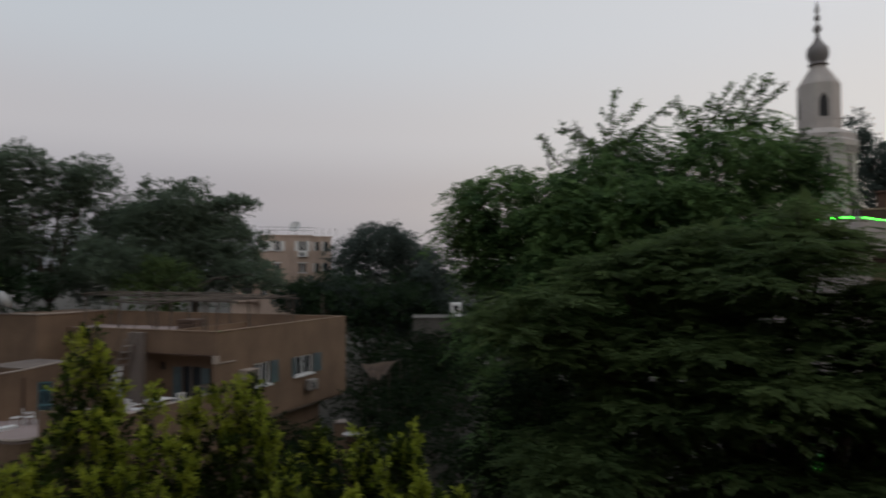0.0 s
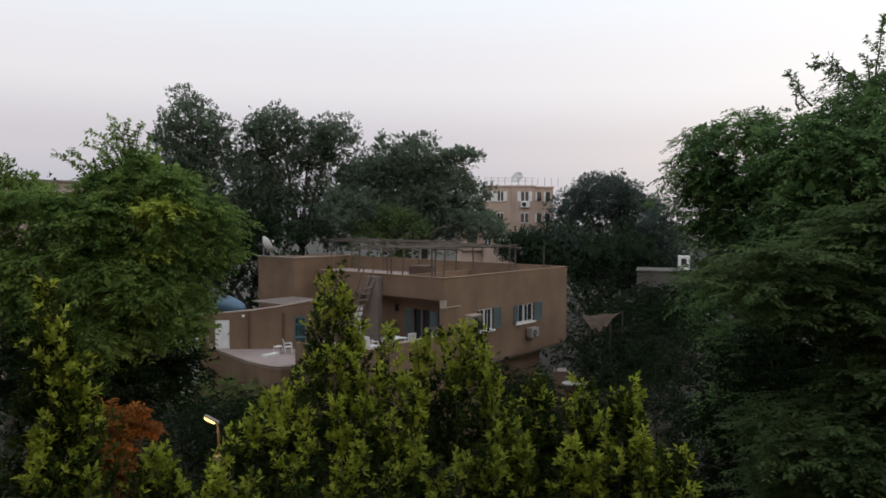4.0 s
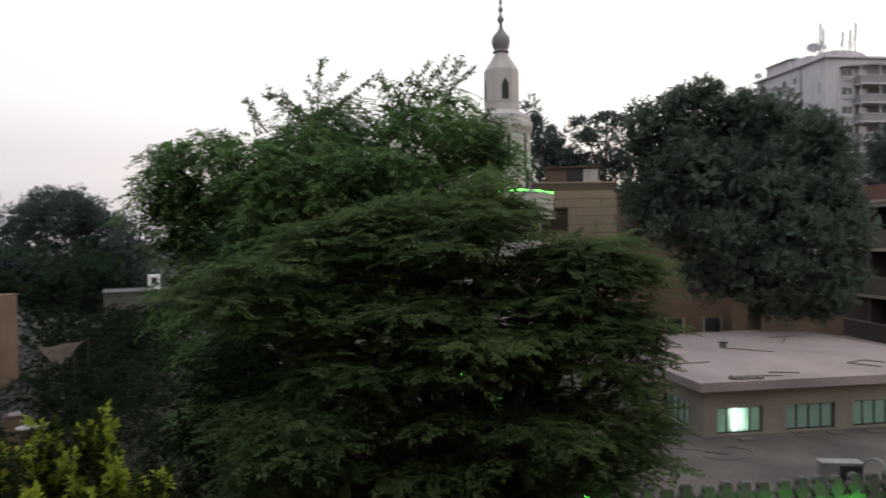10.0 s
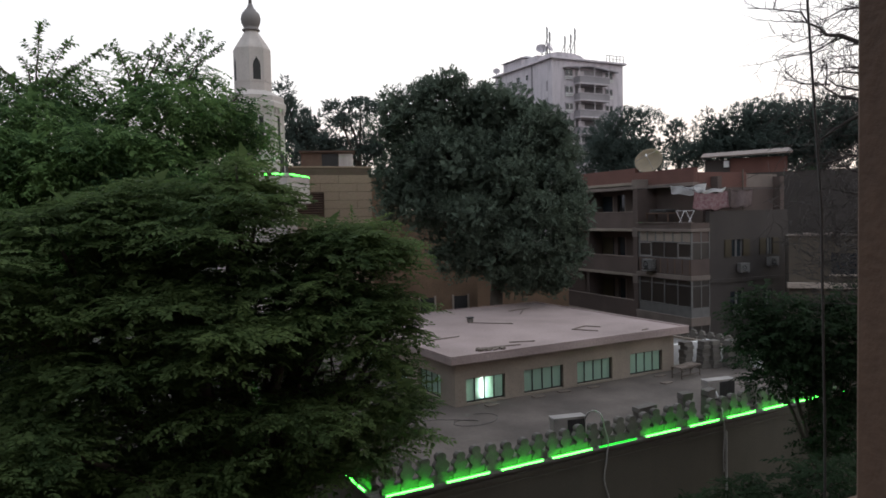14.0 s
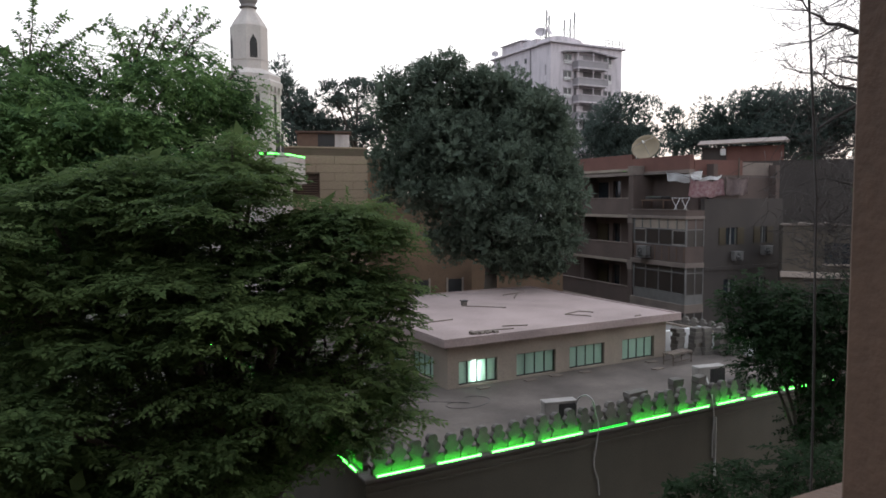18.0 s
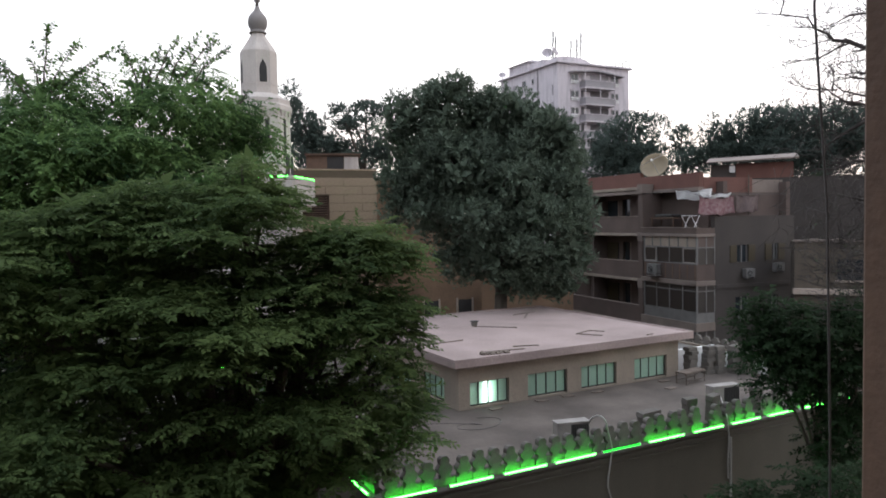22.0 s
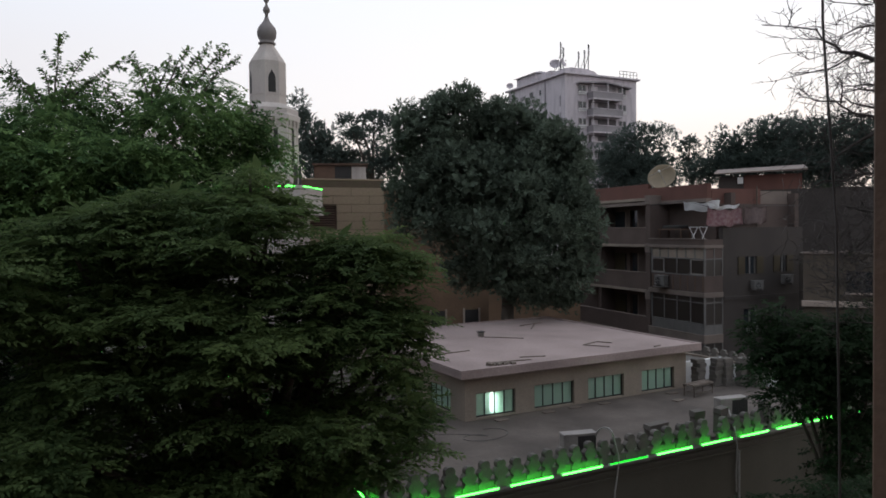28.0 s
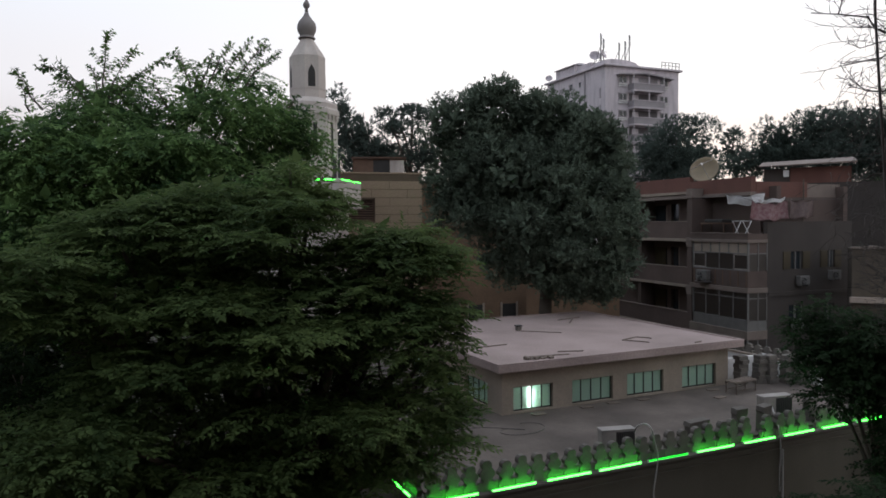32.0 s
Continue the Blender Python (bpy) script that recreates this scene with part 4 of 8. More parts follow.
part("bulb", lathe(bmesh.new(), [(0.36, 22.22), (0.47, 22.24), (0.47, 22.30), (0.36, 22.33), (0.40, 22.45), (0.50, 22.65), (0.53, 22.88), (0.47, 23.12), (0.32, 23.30), (0.17, 23.5), (0.10, 23.7)], 16), M["bulb"], mn, "grey onion bulb", smooth=True)
part("finial", lathe(bmesh.new(), [(0.10, 23.7), (0.08, 23.88), (0.17, 23.98), (0.20, 24.10), (0.15, 24.22), (0.07, 24.34), (0.06, 24.48), (0.13, 24.56), (0.15, 24.66), (0.11, 24.76), (0.05, 24.86), (0.10, 25.0), (0.10, 25.1), (0.04, 25.4), (0.012, 25.55)], 12), M["bulb"], mn, smooth=True)
ARCH = [(-0.2, 0), (0.2, 0), (0.2, 0.75), (0.15, 0.95), (0.05, 1.1), (0, 1.22), (-0.05, 1.1), (-0.15, 0.95), (-0.2, 0.75)]
for k in range(8):
    m8 = pose(0, 0, 0, 0, 0, 45 * k)
    if k % 2 == 0:
        part("arch_opening", prism(bmesh.new(), ARCH, -0.922, -0.87), M["dark"], mn, "dark pointed arch opening", m=m8 @ pose(0, 0, 19.5))
    part("arch_sill", boxes((-0.28, 0.28, -0.945, -0.90, 19.40, 19.49)), M["minaret"], mn, m=m8)
    part("slit", boxes((-0.11, 0.11, -1.50, -1.44, 15.6 if k % 2 else 16.2, 17.5)), M["dark"], mn, "narrow dark slit", m=m8)
    part("panel", boxes((-0.5, -0.42, -1.515, -1.47, 14.6, 17.7), (0.42, 0.5, -1.515, -1.47, 14.6, 17.7)), M["minaret"], mn, m=m8)
    for x in (-0.4, 0, 0.4):
        part("corbel", boxes((x - 0.06, x + 0.06, -1.60, -1.5, 17.7, 18.0)), M["minaret"], mn, m=m8)
part("doorway", boxes((0.0, 0.85, -1.505, -1.46, 13.1, 15.6)), M["dark"], mn, "dark gallery doorway", m=pose(0, 0, 0, 0, 0, 45))
for a in (-2.3, 0.55):
    green_tube(MN @ GAL @ pose(a, -2.36, 14.32), 1.75, True, "green_far")
for x in (-2.56, 2.56):
    for a in (-2.0, -0.1):
        green_tube(MN @ GAL @ pose(x, a, 14.32, 0, 0, 90), 1.4, True, "green_far")
# ---------------------------------------------------------------- stone building behind the minaret
LB = pose(-7.1, 41.2, 0, 0, 0, 17)
lib = thing("stone_building", LB, "tan plastered building scored like ashlar", "building")
part("wall", pierced(bmesh.new(), -3, 5.6, 0, 15.0, 0, 0.4, [(1.0, 2.7, 12.2, 13.5), (4.1, 5.2, 6.2, 8.0)]), M["joint"], lib)
part("wall", boxes((-3, 5.6, 9.6, 10, 0, 15.0), (-3, -2.6, 0.4, 9.6, 0, 15.0), (5.2, 5.6, 0.4, 9.6, 0, 15.0)), M["ashlar"], lib)
part("roof", boxes((-2.6, 5.2, 0.4, 9.6, 14.3, 14.6)), M["roof_screed"], lib)
part("wing", boxes((5.6, 16.5, 1.2, 10, 0, 12.4), (5.6, 7.6, 0.8, 9, 0, 14.7)), M["stucco_villa"], lib, "brown lower wing")
part("coping", boxes((-3.0, 5.6, -0.03, 0.4, 15.003, 15.1), bevel=0.01), M["ashlar"], lib)
block_mesh = mesh_of("ashlar_block", boxes((0, 1, -0.03, 0.0, 0, 0.476), bevel=0.004), M["ashlar"])
spots = []
for row in range(29):
    z = 0.1 + 0.5 * row
    gaps = [(a, b) for a, b, lo, hi in [(1.0, 2.7, 12.2, 13.5), (4.1, 5.2, 6.2, 8.0)] if z < hi and z + 0.48 > lo]
    edges = sorted({-3.0, 5.6, *[e for g in gaps for e in g], *[x for x in (-3 + 2.2 * k - (1.1 if row % 2 else 0) for k in range(6)) if -2.6 < x < 5.2 and not any(a - 0.3 < x < b + 0.3 for a, b in gaps)]})
    for a, b in zip(edges, edges[1:]):
        if not any(g[0] - 0.01 < a and b < g[1] + 0.01 for g in gaps):
            spots.append(pose(a + 0.012, 0, z) @ Matrix.Diagonal((b - a - 0.024, 1, 1, 1)))
pieces("ashlar_block", block_mesh, spots, lib)
for x0, x1, z0, z1 in [(1.0, 2.7, 12.2, 13.5), (4.1, 5.2, 6.2, 8.0)]:
    wnd = part("window", boxes((x0, x0 + 0.08, 0.1, 0.2, z0, z1), (x1 - 0.08, x1, 0.1, 0.2, z0, z1), (x0 + 0.08, x1 - 0.08, 0.1, 0.2, z1 - 0.08, z1), (x0 + 0.08, x1 - 0.08, 0.1, 0.2, z0, z0 + 0.08)), M["brown_wood"], lib, "brown slatted window")
    for k in range(8):
        h = (z1 - z0 - 0.16) / 8
        part("slat", boxes((x0 + 0.08, x1 - 0.08, 0.13, 0.17, z0 + 0.09 + k * h, z0 + 0.05 + (k + 1) * h)), M["brown_wood"], wnd)
for x in (7.3, 8.9, 11.2):
    part("window", boxes((x, x + 0.95, 1.17, 1.23, 5.2, 6.8)), M["dark"], lib, "dark window recess")
    for x0 in (x - 0.12, x + 0.95):
        part("window_surround", boxes((x0, x0 + 0.12, 1.12, 1.2, 5.1, 6.9)), M["stucco_pale"], lib)
bw = thing("boundary_wall", pose(4.7, 44.37, 0, 0, 0, -9.7), "brown rendered wall between the mosque and the flats", "wall")
part("wall", boxes((0, 5.7, 0, 0.3, 0, 8.6)), M["stucco_villa"], bw)
part("coping", boxes((-0.05, 5.78, -0.05, 0.35, 8.603, 8.7), bevel=0.015), M["slab"], bw)
shack = thing("roof_shack", LB @ pose(3.35, 3.2, 14.6, 0, 0, -12), "brown and red board shack on the roof", "shack")
part("wall", boxes((-1.4, 0.95, 0, 2.2, 0, 1.6)), M["brown_frame"], shack)
part("door", boxes((-0.1, 0.93, -0.04, -0.004, 0, 1.52)), M["dark"], shack, "dark open doorway")
part("panel", boxes((0.96, 1.85, -0.02, 0.04, 0, 1.5)), M["minaret"], shack, "pale board panel")
part("roof", boxes((-1.5, 2.0, -0.2, 2.4, 1.603, 1.7)), M["brown_wood"], shack)

# ---------------------------------------------------------------- villa
VL = pose(-29.37, 18.89, 0, 0, 0, 108.2)
villa = thing("villa", VL, "brown plastered flat-roofed villa with blue shutters", "house")
RW = [(2.85, 4.25, 6.12, 7.28), (6.55, 8.4, 6.15, 7.2)]
part("side_wall", pierced(bmesh.new(), 0, 12.3, 4.4, 9.1, 0, 0.25, RW), M["stucco_villa"], villa, "brown plaster side wall with two shuttered windows")
for row in ((0, 0.22, 0.25, 7.6, 8.02, 9.1), (0.22, 12.1, 7.4, 7.6, 8.15, 8.6)):
    part("front_fascia", boxes(row), M["stucco_villa"], villa, "brown plaster roof fascia over the porch")
part("porch_wall", pierced(bmesh.new(), 0.25, 8.2, 3.2, 7.82, 1.25, 1.5, [(1.9, 3.1, 5.2, 7.25), (4.2, 4.5, 7.0, 7.4), (7.0, 7.9, 5.0, 7.1)], "y"), M["stucco_villa"], villa)
for row in ((0.25, 12.05, 0.25, 7.6, 7.86, 7.94), (1.5, 12.05, 7.9, 8.2, 3.2, 7.86)):
    part("porch_ceiling", boxes(row), M["stucco_villa"], villa)
part("corner_pier", boxes((-0.02, 0.2, -0.02, 0.25, 7.62, 8.018), (0.2, 1.35, -0.05, -0.003, 7.62, 7.68)), M["stucco_pale"], villa, "pale plaster corner bracket")
for row in ((0.22, 12.1, 0.25, 7.6, 7.95, 8.15), (9.2, 12.1, 7.6, 20.0, 7.95, 8.15)):
    part("roof", boxes(row), M["roof_screed"], villa, "pale flat roof behind the parapet")
for row in ((12.1, 12.3, 0.25, 20.0, 4.4, 9.1), (9.0, 9.2, 8.2, 20.0, 3.0, 8.15)):
    part("back_parapet", boxes(row), M["stucco_villa"], villa, "tan inner face of the back parapet")
part("coping", boxes((-0.03, 12.33, -0.03, 0.27, 9.1, 9.15), (-0.03, 0.25, 0.27, 7.65, 9.1, 9.15), (12.07, 12.33, 0.27, 20.0, 9.1, 9.15), bevel=0.01), M["stucco_villa"], villa)
part("soffit", boxes((0.2, 12.3, 0.2, 8.0, 4.2, 4.4)), M["stucco_pale"], villa)
for row in ((0.9, 10.6, 0.9, 8.0, 0, 4.2), (3.5, 9.0, 8.2, 13.0, 0, 2.9)):
    part("lower_storey", boxes(row), M["stucco_villa"], villa, "set-back lower storey")
part("left_block", boxes((6.75, 13.4, 20.0, 24.3, 0, 9.1)), M["stucco_villa"], villa, "taller brown end block")
part("left_coping", boxes((6.68, 13.5, 19.92, 20.15, 9.1, 9.2), (6.68, 6.9, 20.15, 24.4, 9.1, 9.2)  , bevel=0.015), M["stucco_pale"], villa)
# wing wall with the lower terrace, turned from the main block
WG = pose(-0.49, 18.16, 0, 0, 0, -46.9)
part("wing_wall", pierced(bmesh.new(), -1.55, 7.4, 0, 5.68, 0, 0.25, [(-0.6, 0.38, 3.5, 5.42), (4.58, 5.3, 3.5, 5.6)]), M["stucco_villa"], villa, "brown terrace wall with a white door and a teal door", m=WG)
part("wing_wall", prism(bmesh.new(), [(-1.55, 5.684), (7.4, 5.684), (7.4, 6.9), (5.6, 6.62), (3.88, 6.30), (2.0, 6.03), (-1.55, 5.70)], 0, 0.25), M["stucco_villa"], villa, "brown sloping top of the terrace wall", m=WG)
for (xa, za), (xb, zb) in zip([(-1.6, 5.74), (2.0, 6.07), (3.88, 6.34), (5.6, 6.66)], [(2.0, 6.07), (3.88, 6.34), (5.6, 6.66), (7.4, 6.94)]):
    part("wing_coping", prism(bmesh.new(), [(xa, za - 0.035), (xb, zb - 0.035), (xb, zb + 0.035), (xa, za + 0.035)], -0.06, 0.3), M["stucco_pale"], villa, m=WG)
part("lean_roof", boxes((2.95, 6.7, 16.4, 19.9, 6.2, 6.27), bevel=0.01), M["slab"], villa, "thin pale canopy roof")
EDGE = [(-0.66, 18.9), (-1.73, 13.7), (-1.7, 11.5), (-1.5, 10.95), (-0.85, 10.6), (0.77, 10.7), (5.4, 10.8), (5.4, 11.6)]
part("terrace_wall", deck(bmesh.new(), EDGE + [(-0.4, 18.2)], 0, 3.28), M["stucco_villa"], villa, "brown wall below the lower terrace")
part("terrace", deck(bmesh.new(), EDGE + [(-0.4, 18.2)], 3.3, 3.5), M["roof_screed"], villa, "grey paved lower terrace")
for (xa, ya), (xb, yb) in zip(EDGE[:5], EDGE[1:6]):
    part("terrace_kerb", tube(bmesh.new(), [(xa, ya, 3.47), (xb, yb, 3.47)], 0.085, 4), M["stucco_pale"], villa, "pale kerb of the terrace")
part("stair_wall", tube(bmesh.new(), [(-1.45, -0.2, 5.2), (-0.66, -0.2, 3.52)], 0.10, 4), M["stucco_pale"], villa, "sloping pale stair coping", m=WG)
part("step", boxes((-0.5, 0.5, 13.6, 14.1, 3.503, 3.66)), M["white_paint"], villa, "white step")
for x in (1.62, 3.85):
    part("downpipe", tube(bmesh.new(), [(x, -0.06, 3.52), (x, -0.06, 5.9)], 0.06, 8), M["brown_wood"], villa, m=WG)
part("wall_lamp", boxes((1.2, 1.36, -0.16, -0.003, 5.62, 5.76), bevel=0.02), M["white_plastic"], villa, "small white lamp on the terrace wall", m=WG)
# upper porch terrace
part("porch_terrace", boxes((-5.0, 1.25, 0.2, 4.0, 5.2, 5.45)), M["roof_screed"], villa, "raised porch terrace floor")
part("porch_terrace", boxes((-1.4, 1.25, 4.2, 9.5, 4.3, 4.55)), M["roof_screed"], villa)
for row in ((-5.2, 0.0, 0.0, 0.2, 2.9, 6.28), (-5.2, -5.0, 0.2, 4.0, 2.9, 6.28), (-5.2, 1.25, 4.0, 4.2, 2.9, 5.6), (-1.6, -1.4, 4.2, 9.5, 2.9, 5.1)):
    part("porch_parapet", boxes(row), M["stucco_villa"], villa, "brown plastered terrace parapet")
part("porch_parapet_coping", boxes((-5.23, 0.0, -0.03, 0.23, 6.28, 6.32), (-5.23, -4.97, 0.23, 4.0, 6.28, 6.32), bevel=0.01), M["stucco_pale"], villa)
part("garden_wall", boxes((-5.0, -1.6, 0.3, 4.0, 0, 2.9)), M["stucco_villa"], villa)


def shuttered(a, b, z0, z1, y, inward, left, right):
    """A window in a wall along x: dark glass, white frame, mullions, sill and louvred shutters folded back."""
    cx = (a + b) / 2
    w = part("window", boxes((a, a + 0.06, y, y + 0.08, z0, z1), (b - 0.06, b, y, y + 0.08, z0, z1), (a + 0.06, b - 0.06, y, y + 0.08, z1 - 0.06, z1), (a + 0.06, b - 0.06, y, y + 0.08, z0, z0 + 0.06), (cx - 0.03, cx + 0.03, y, y + 0.08, z0 + 0.06, z1 - 0.06)), M["white_paint"], villa, "white framed window")
    part("pane", boxes((a + 0.06, cx - 0.03, y + 0.03, y + 0.05, z0 + 0.06, z1 - 0.06)), M["glass"], w)
    part("pane", boxes((cx + 0.03, b - 0.06, y + 0.03, y + 0.05, z0 + 0.06, z1 - 0.06)), M["glass"], w)
    part("sill", boxes((a - 0.1, b + 0.1, -0.12, y, z0 - 0.1, z0), bevel=0.01), M["white_paint"], w)
    for bx in np.linspace(a + 0.2, b - 0.2, 4):
        part("bar", boxes((bx - 0.012, bx + 0.012, 0.0, 0.025, z0, z1)), M["white_paint"], w)
    for x0, x1 in ((left, a - 0.02), (b + 0.02, right)):
        if x1 - x0 < 0.2:
            continue
        sh = part("shutter", boxes((x0, x0 + 0.06, -0.06, -0.01, z0, z1), (x1 - 0.06, x1, -0.06, -0.01, z0, z1), (x0 + 0.06, x1 - 0.06, -0.06, -0.01, z1 - 0.07, z1), (x0 + 0.06, x1 - 0.06, -0.06, -0.01, z0, z0 + 0.07)), M["blue_shutter"], villa, "blue louvred shutter folded back")
        n = 9
        for k in range(n):
            zz = z0 + 0.09 + (z1 - z0 - 0.18) * k / n
            part("louvre", boxes((x0 + 0.06, x1 - 0.06, -0.05, -0.02, zz, zz + (z1 - z0) / n * 0.72)), M["blue_shutter"], sh)


shuttered(2.85, 4.25, 6.12, 7.28, 0.08, 0, 2.85, 4.95)
shuttered(6.55, 8.4, 6.15, 7.2, 0.08, 0, 6.28, 9.3)
wd = part("white_door", boxes((-0.58, 0.36, 0.06, 0.12, 3.5, 5.4), bevel=0.01), M["white_paint"], villa, "white panelled door", m=WG)
for x0, z0, z1 in ((-0.5, 4.6, 5.3), (-0.07, 4.6, 5.3), (-0.5, 3.65, 4.45), (-0.07, 3.65, 4.45)):
    part("door_panel", boxes((x0, x0 + 0.36, 0.045, 0.06, z0, z1), bevel=0.006), M["white_plastic"], wd)
part("door_handle", boxes((0.28, 0.32, 0.0, 0.06, 4.4, 4.6)), M["dark"], wd)
td = part("teal_door", boxes((4.58, 4.64, 0.04, 0.1, 3.5, 5.6), (5.24, 5.3, 0.04, 0.1, 3.5, 5.6), (4.64, 5.24, 0.04, 0.1, 5.5, 5.6), (4.64, 5.24, 0.04, 0.1, 5.05, 5.13), (4.64, 5.24, 0.04, 0.1, 4.2, 4.3)), M["teal"], villa, "teal door with glazing bars", m=WG)
for k in range(1, 5):
    part("bar", boxes((4.62 + 0.12 * k, 4.65 + 0.12 * k, 0.045, 0.075, 3.5, 5.5)), M["teal"], td)
part("pane", boxes((4.64, 5.24, 0.1, 0.13, 3.5, 5.5)), M["glass"], td)
part("porch_door", boxes((1.36, 1.42, 1.9, 3.1, 5.2, 7.25)), M["glass"], villa, "dark glazed porch door")
for y0, y1 in ((1.35, 1.85), (3.12, 3.62)):
    sh = part("shutter", boxes((1.16, 1.23, y0, y1, 5.2, 7.2)), M["blue_shutter"], villa, "blue door shutter folded open")
    for k in range(14):
        part("louvre", boxes((1.135, 1.16, y0 + 0.06, y1 - 0.06, 5.28 + 0.135 * k, 5.37 + 0.135 * k)), M["blue_shutter"], sh)
part("door_frame", boxes((1.2, 1.26, 2.46, 2.54, 5.2, 7.25), (1.2, 1.26, 1.86, 1.92, 5.2, 7.25), (1.2, 1.26, 3.06, 3.11, 5.2, 7.25)), M["slab"], villa)
part("porch_vent", boxes((1.32, 1.4, 4.2, 4.5, 7.0, 7.4)), M["dark"], villa)
part("back_door", boxes((1.3, 1.38, 7.0, 7.9, 5.0, 7.1)), M["white_paint"], villa, "pale grey door below the stair")
stairs = thing("roof_stair", VL, "narrow concrete stair with thin rails up to the roof", "stair")
part("pier", boxes((-0.35, 0.0, 4.22, 5.1, 4.55, 9.0), bevel=0.02), M["slab"], stairs, "grey concrete pier")
for k in range(12):
    part("tread", boxes((-1.1, -0.4, 6.2 - 0.15 * k, 6.42 - 0.15 * k, 4.85 + 0.32 * k, 4.90 + 0.32 * k)), M["slab"], stairs)
for x in (-1.12, -0.38):
    part("stringer", tube(bmesh.new(), [(x, 6.45, 4.5), (x, 4.45, 8.75)], 0.05, 6), M["slab"], stairs)
    part("handrail", tube(bmesh.new(), [(x, 6.45, 5.4), (x, 4.45, 9.5)], 0.025, 6), M["rust"], stairs)
ac_unit(VL @ pose(7.9, -0.28, 5.2), "white air conditioner bracketed below a villa window", 0.8, 0.36, 0.58, skin="ac_casing")
wac = thing("window_air_conditioner", VL @ pose(2.1, -0.25, 6.6), "beige boxed air conditioner through the villa wall", "air conditioner")
part("casing", boxes((-0.5, 0.5, -0.3, 0.25, 0, 0.55), bevel=0.02), M["stucco_pale"], wac)
part("grille", boxes(*[(-0.44, 0.44, -0.315, -0.3, 0.06 + 0.05 * k, 0.085 + 0.05 * k) for k in range(9)]), M["dark"], wac)


def plastic_chair(m, label):
    """White moulded garden chair with a slatted back and arms."""
    t = thing("garden_chair", m, label, "chair", "white garden chairs")
    part("seat", boxes((-0.24, 0.24, -0.23, 0.23, 0.40, 0.44), bevel=0.012), M["white_plastic"], t)
    for x in (-0.22, 0.22):
        for y in (-0.21, 0.21):
            part("leg", tube(bmesh.new(), [(x * 1.15, y * 1.15, 0), (x, y, 0.42)], 0.026, 6), M["white_plastic"], t)
        part("armrest", boxes((x - 0.03, x + 0.03, -0.22, 0.24, 0.63, 0.66), bevel=0.01), M["white_plastic"], t)
        part("arm_post", tube(bmesh.new(), [(x, -0.19, 0.42), (x, -0.21, 0.64)], 0.022, 6), M["white_plastic"], t)
    for k in range(5):
        x = -0.18 + 0.09 * k
        part("back_slat", boxes((x - 0.03, x + 0.03, -0.012, 0.012, 0, 0.44)), M["white_plastic"], t, m=pose(0, 0.23, 0.43, -12, 0, 0))
    part("top_rail", boxes((-0.23, 0.23, -0.016, 0.016, 0.44, 0.50), bevel=0.01), M["white_plastic"], t, m=pose(0, 0.23, 0.43, -12, 0, 0))
    return t


plastic_chair(VL @ pose(1.35, 13.85, 3.5, 0, 0, 60), "white plastic garden chair on the lower terrace")
plastic_chair(VL @ pose(-0.7, 1.6, 5.45, 0, 0, 150), "white plastic garden chair on the porch terrace")
plastic_chair(VL @ pose(-2.7, 2.3, 5.45, 0, 0, 80), "white plastic garden chair turned to the table")


def side_table(m, label, w, material, h=0.45):
    t = thing("garden_table", m, label, "table")
    part("tabletop", boxes((-w, w, -w * 0.8, w * 0.8, h - 0.04, h), bevel=0.012), M[material], t)
    for x in (-w + 0.05, w - 0.05):
        for y in (-w * 0.8 + 0.05, w * 0.8 - 0.05):
            part("leg", tube(bmesh.new(), [(x, y, 0), (x, y, h - 0.04)], 0.022, 6), M[material], t)
    return t


side_table(VL @ pose(0.95, 14.35, 3.5), "small white plastic side table by the chair", 0.26, "white_plastic")
side_table(VL @ pose(-1.6, 1.9, 5.45), "low white table on the porch terrace", 0.5, "white_plastic", 0.72)
side_table(VL @ pose(0.6, 1.0, 5.45), "brown wooden table by the porch door", 0.5, "plank", 1.05)

# bare pergola of thin poles on the roof
pg = thing("pergola", VL, "bare rickety pergola of thin poles on the roof", "pergola")
rp = random.Random(3)
for x, y in [(0.9, 1.5), (0.9, 4.4), (0.9, 7.0), (4.6, 1.5), (4.6, 4.4), (4.6, 7.0), (8.6, 1.5), (8.6, 7.0), (9.6, 10.0), (9.6, 13.0), (9.6, 16.0), (9.6, 19.0), (11.8, 8.5), (11.8, 12.0), (11.8, 15.5), (11.8, 19.0)]:
    part("post", tube(bmesh.new(), [(x, y, 8.15), (x + rp.uniform(-0.12, 0.12), y + rp.uniform(-0.12, 0.12), 10.45)], 0.05, 6), M["rust"], pg)
for x, ys in ((0.9, (1.0, 2.8, 4.4, 5.9, 7.4)), (2.8, (1.0, 3.0, 5.0, 7.6)), (4.6, (0.8, 2.8, 4.4, 7.4)), (6.6, (1.2, 4.0, 7.5)), (8.6, (1.0, 4.0, 7.5)), (9.6, (7.2, 10.0, 13.0, 16.0, 19.4)), (10.7, (7.4, 12.0, 16.0, 19.2)), (11.8, (7.8, 12.0, 15.5, 19.4))):
    part("rail", tube(bmesh.new(), [(x + rp.uniform(-0.15, 0.15), y, 10.45 + rp.uniform(-0.1, 0.1)) for y in ys], 0.045, 6), M["rust"], pg)
for y in (1.5, 2.6, 3.5, 4.6, 5.6, 6.8):
    part("crossbar", tube(bmesh.new(), [(0.5, y, 10.52), (4.5, y + rp.uniform(-0.3, 0.3), 10.5 + rp.uniform(-0.08, 0.08)), (8.9, y + rp.uniform(-0.5, 0.5), 10.55)], 0.035, 5), M["rust"], pg)
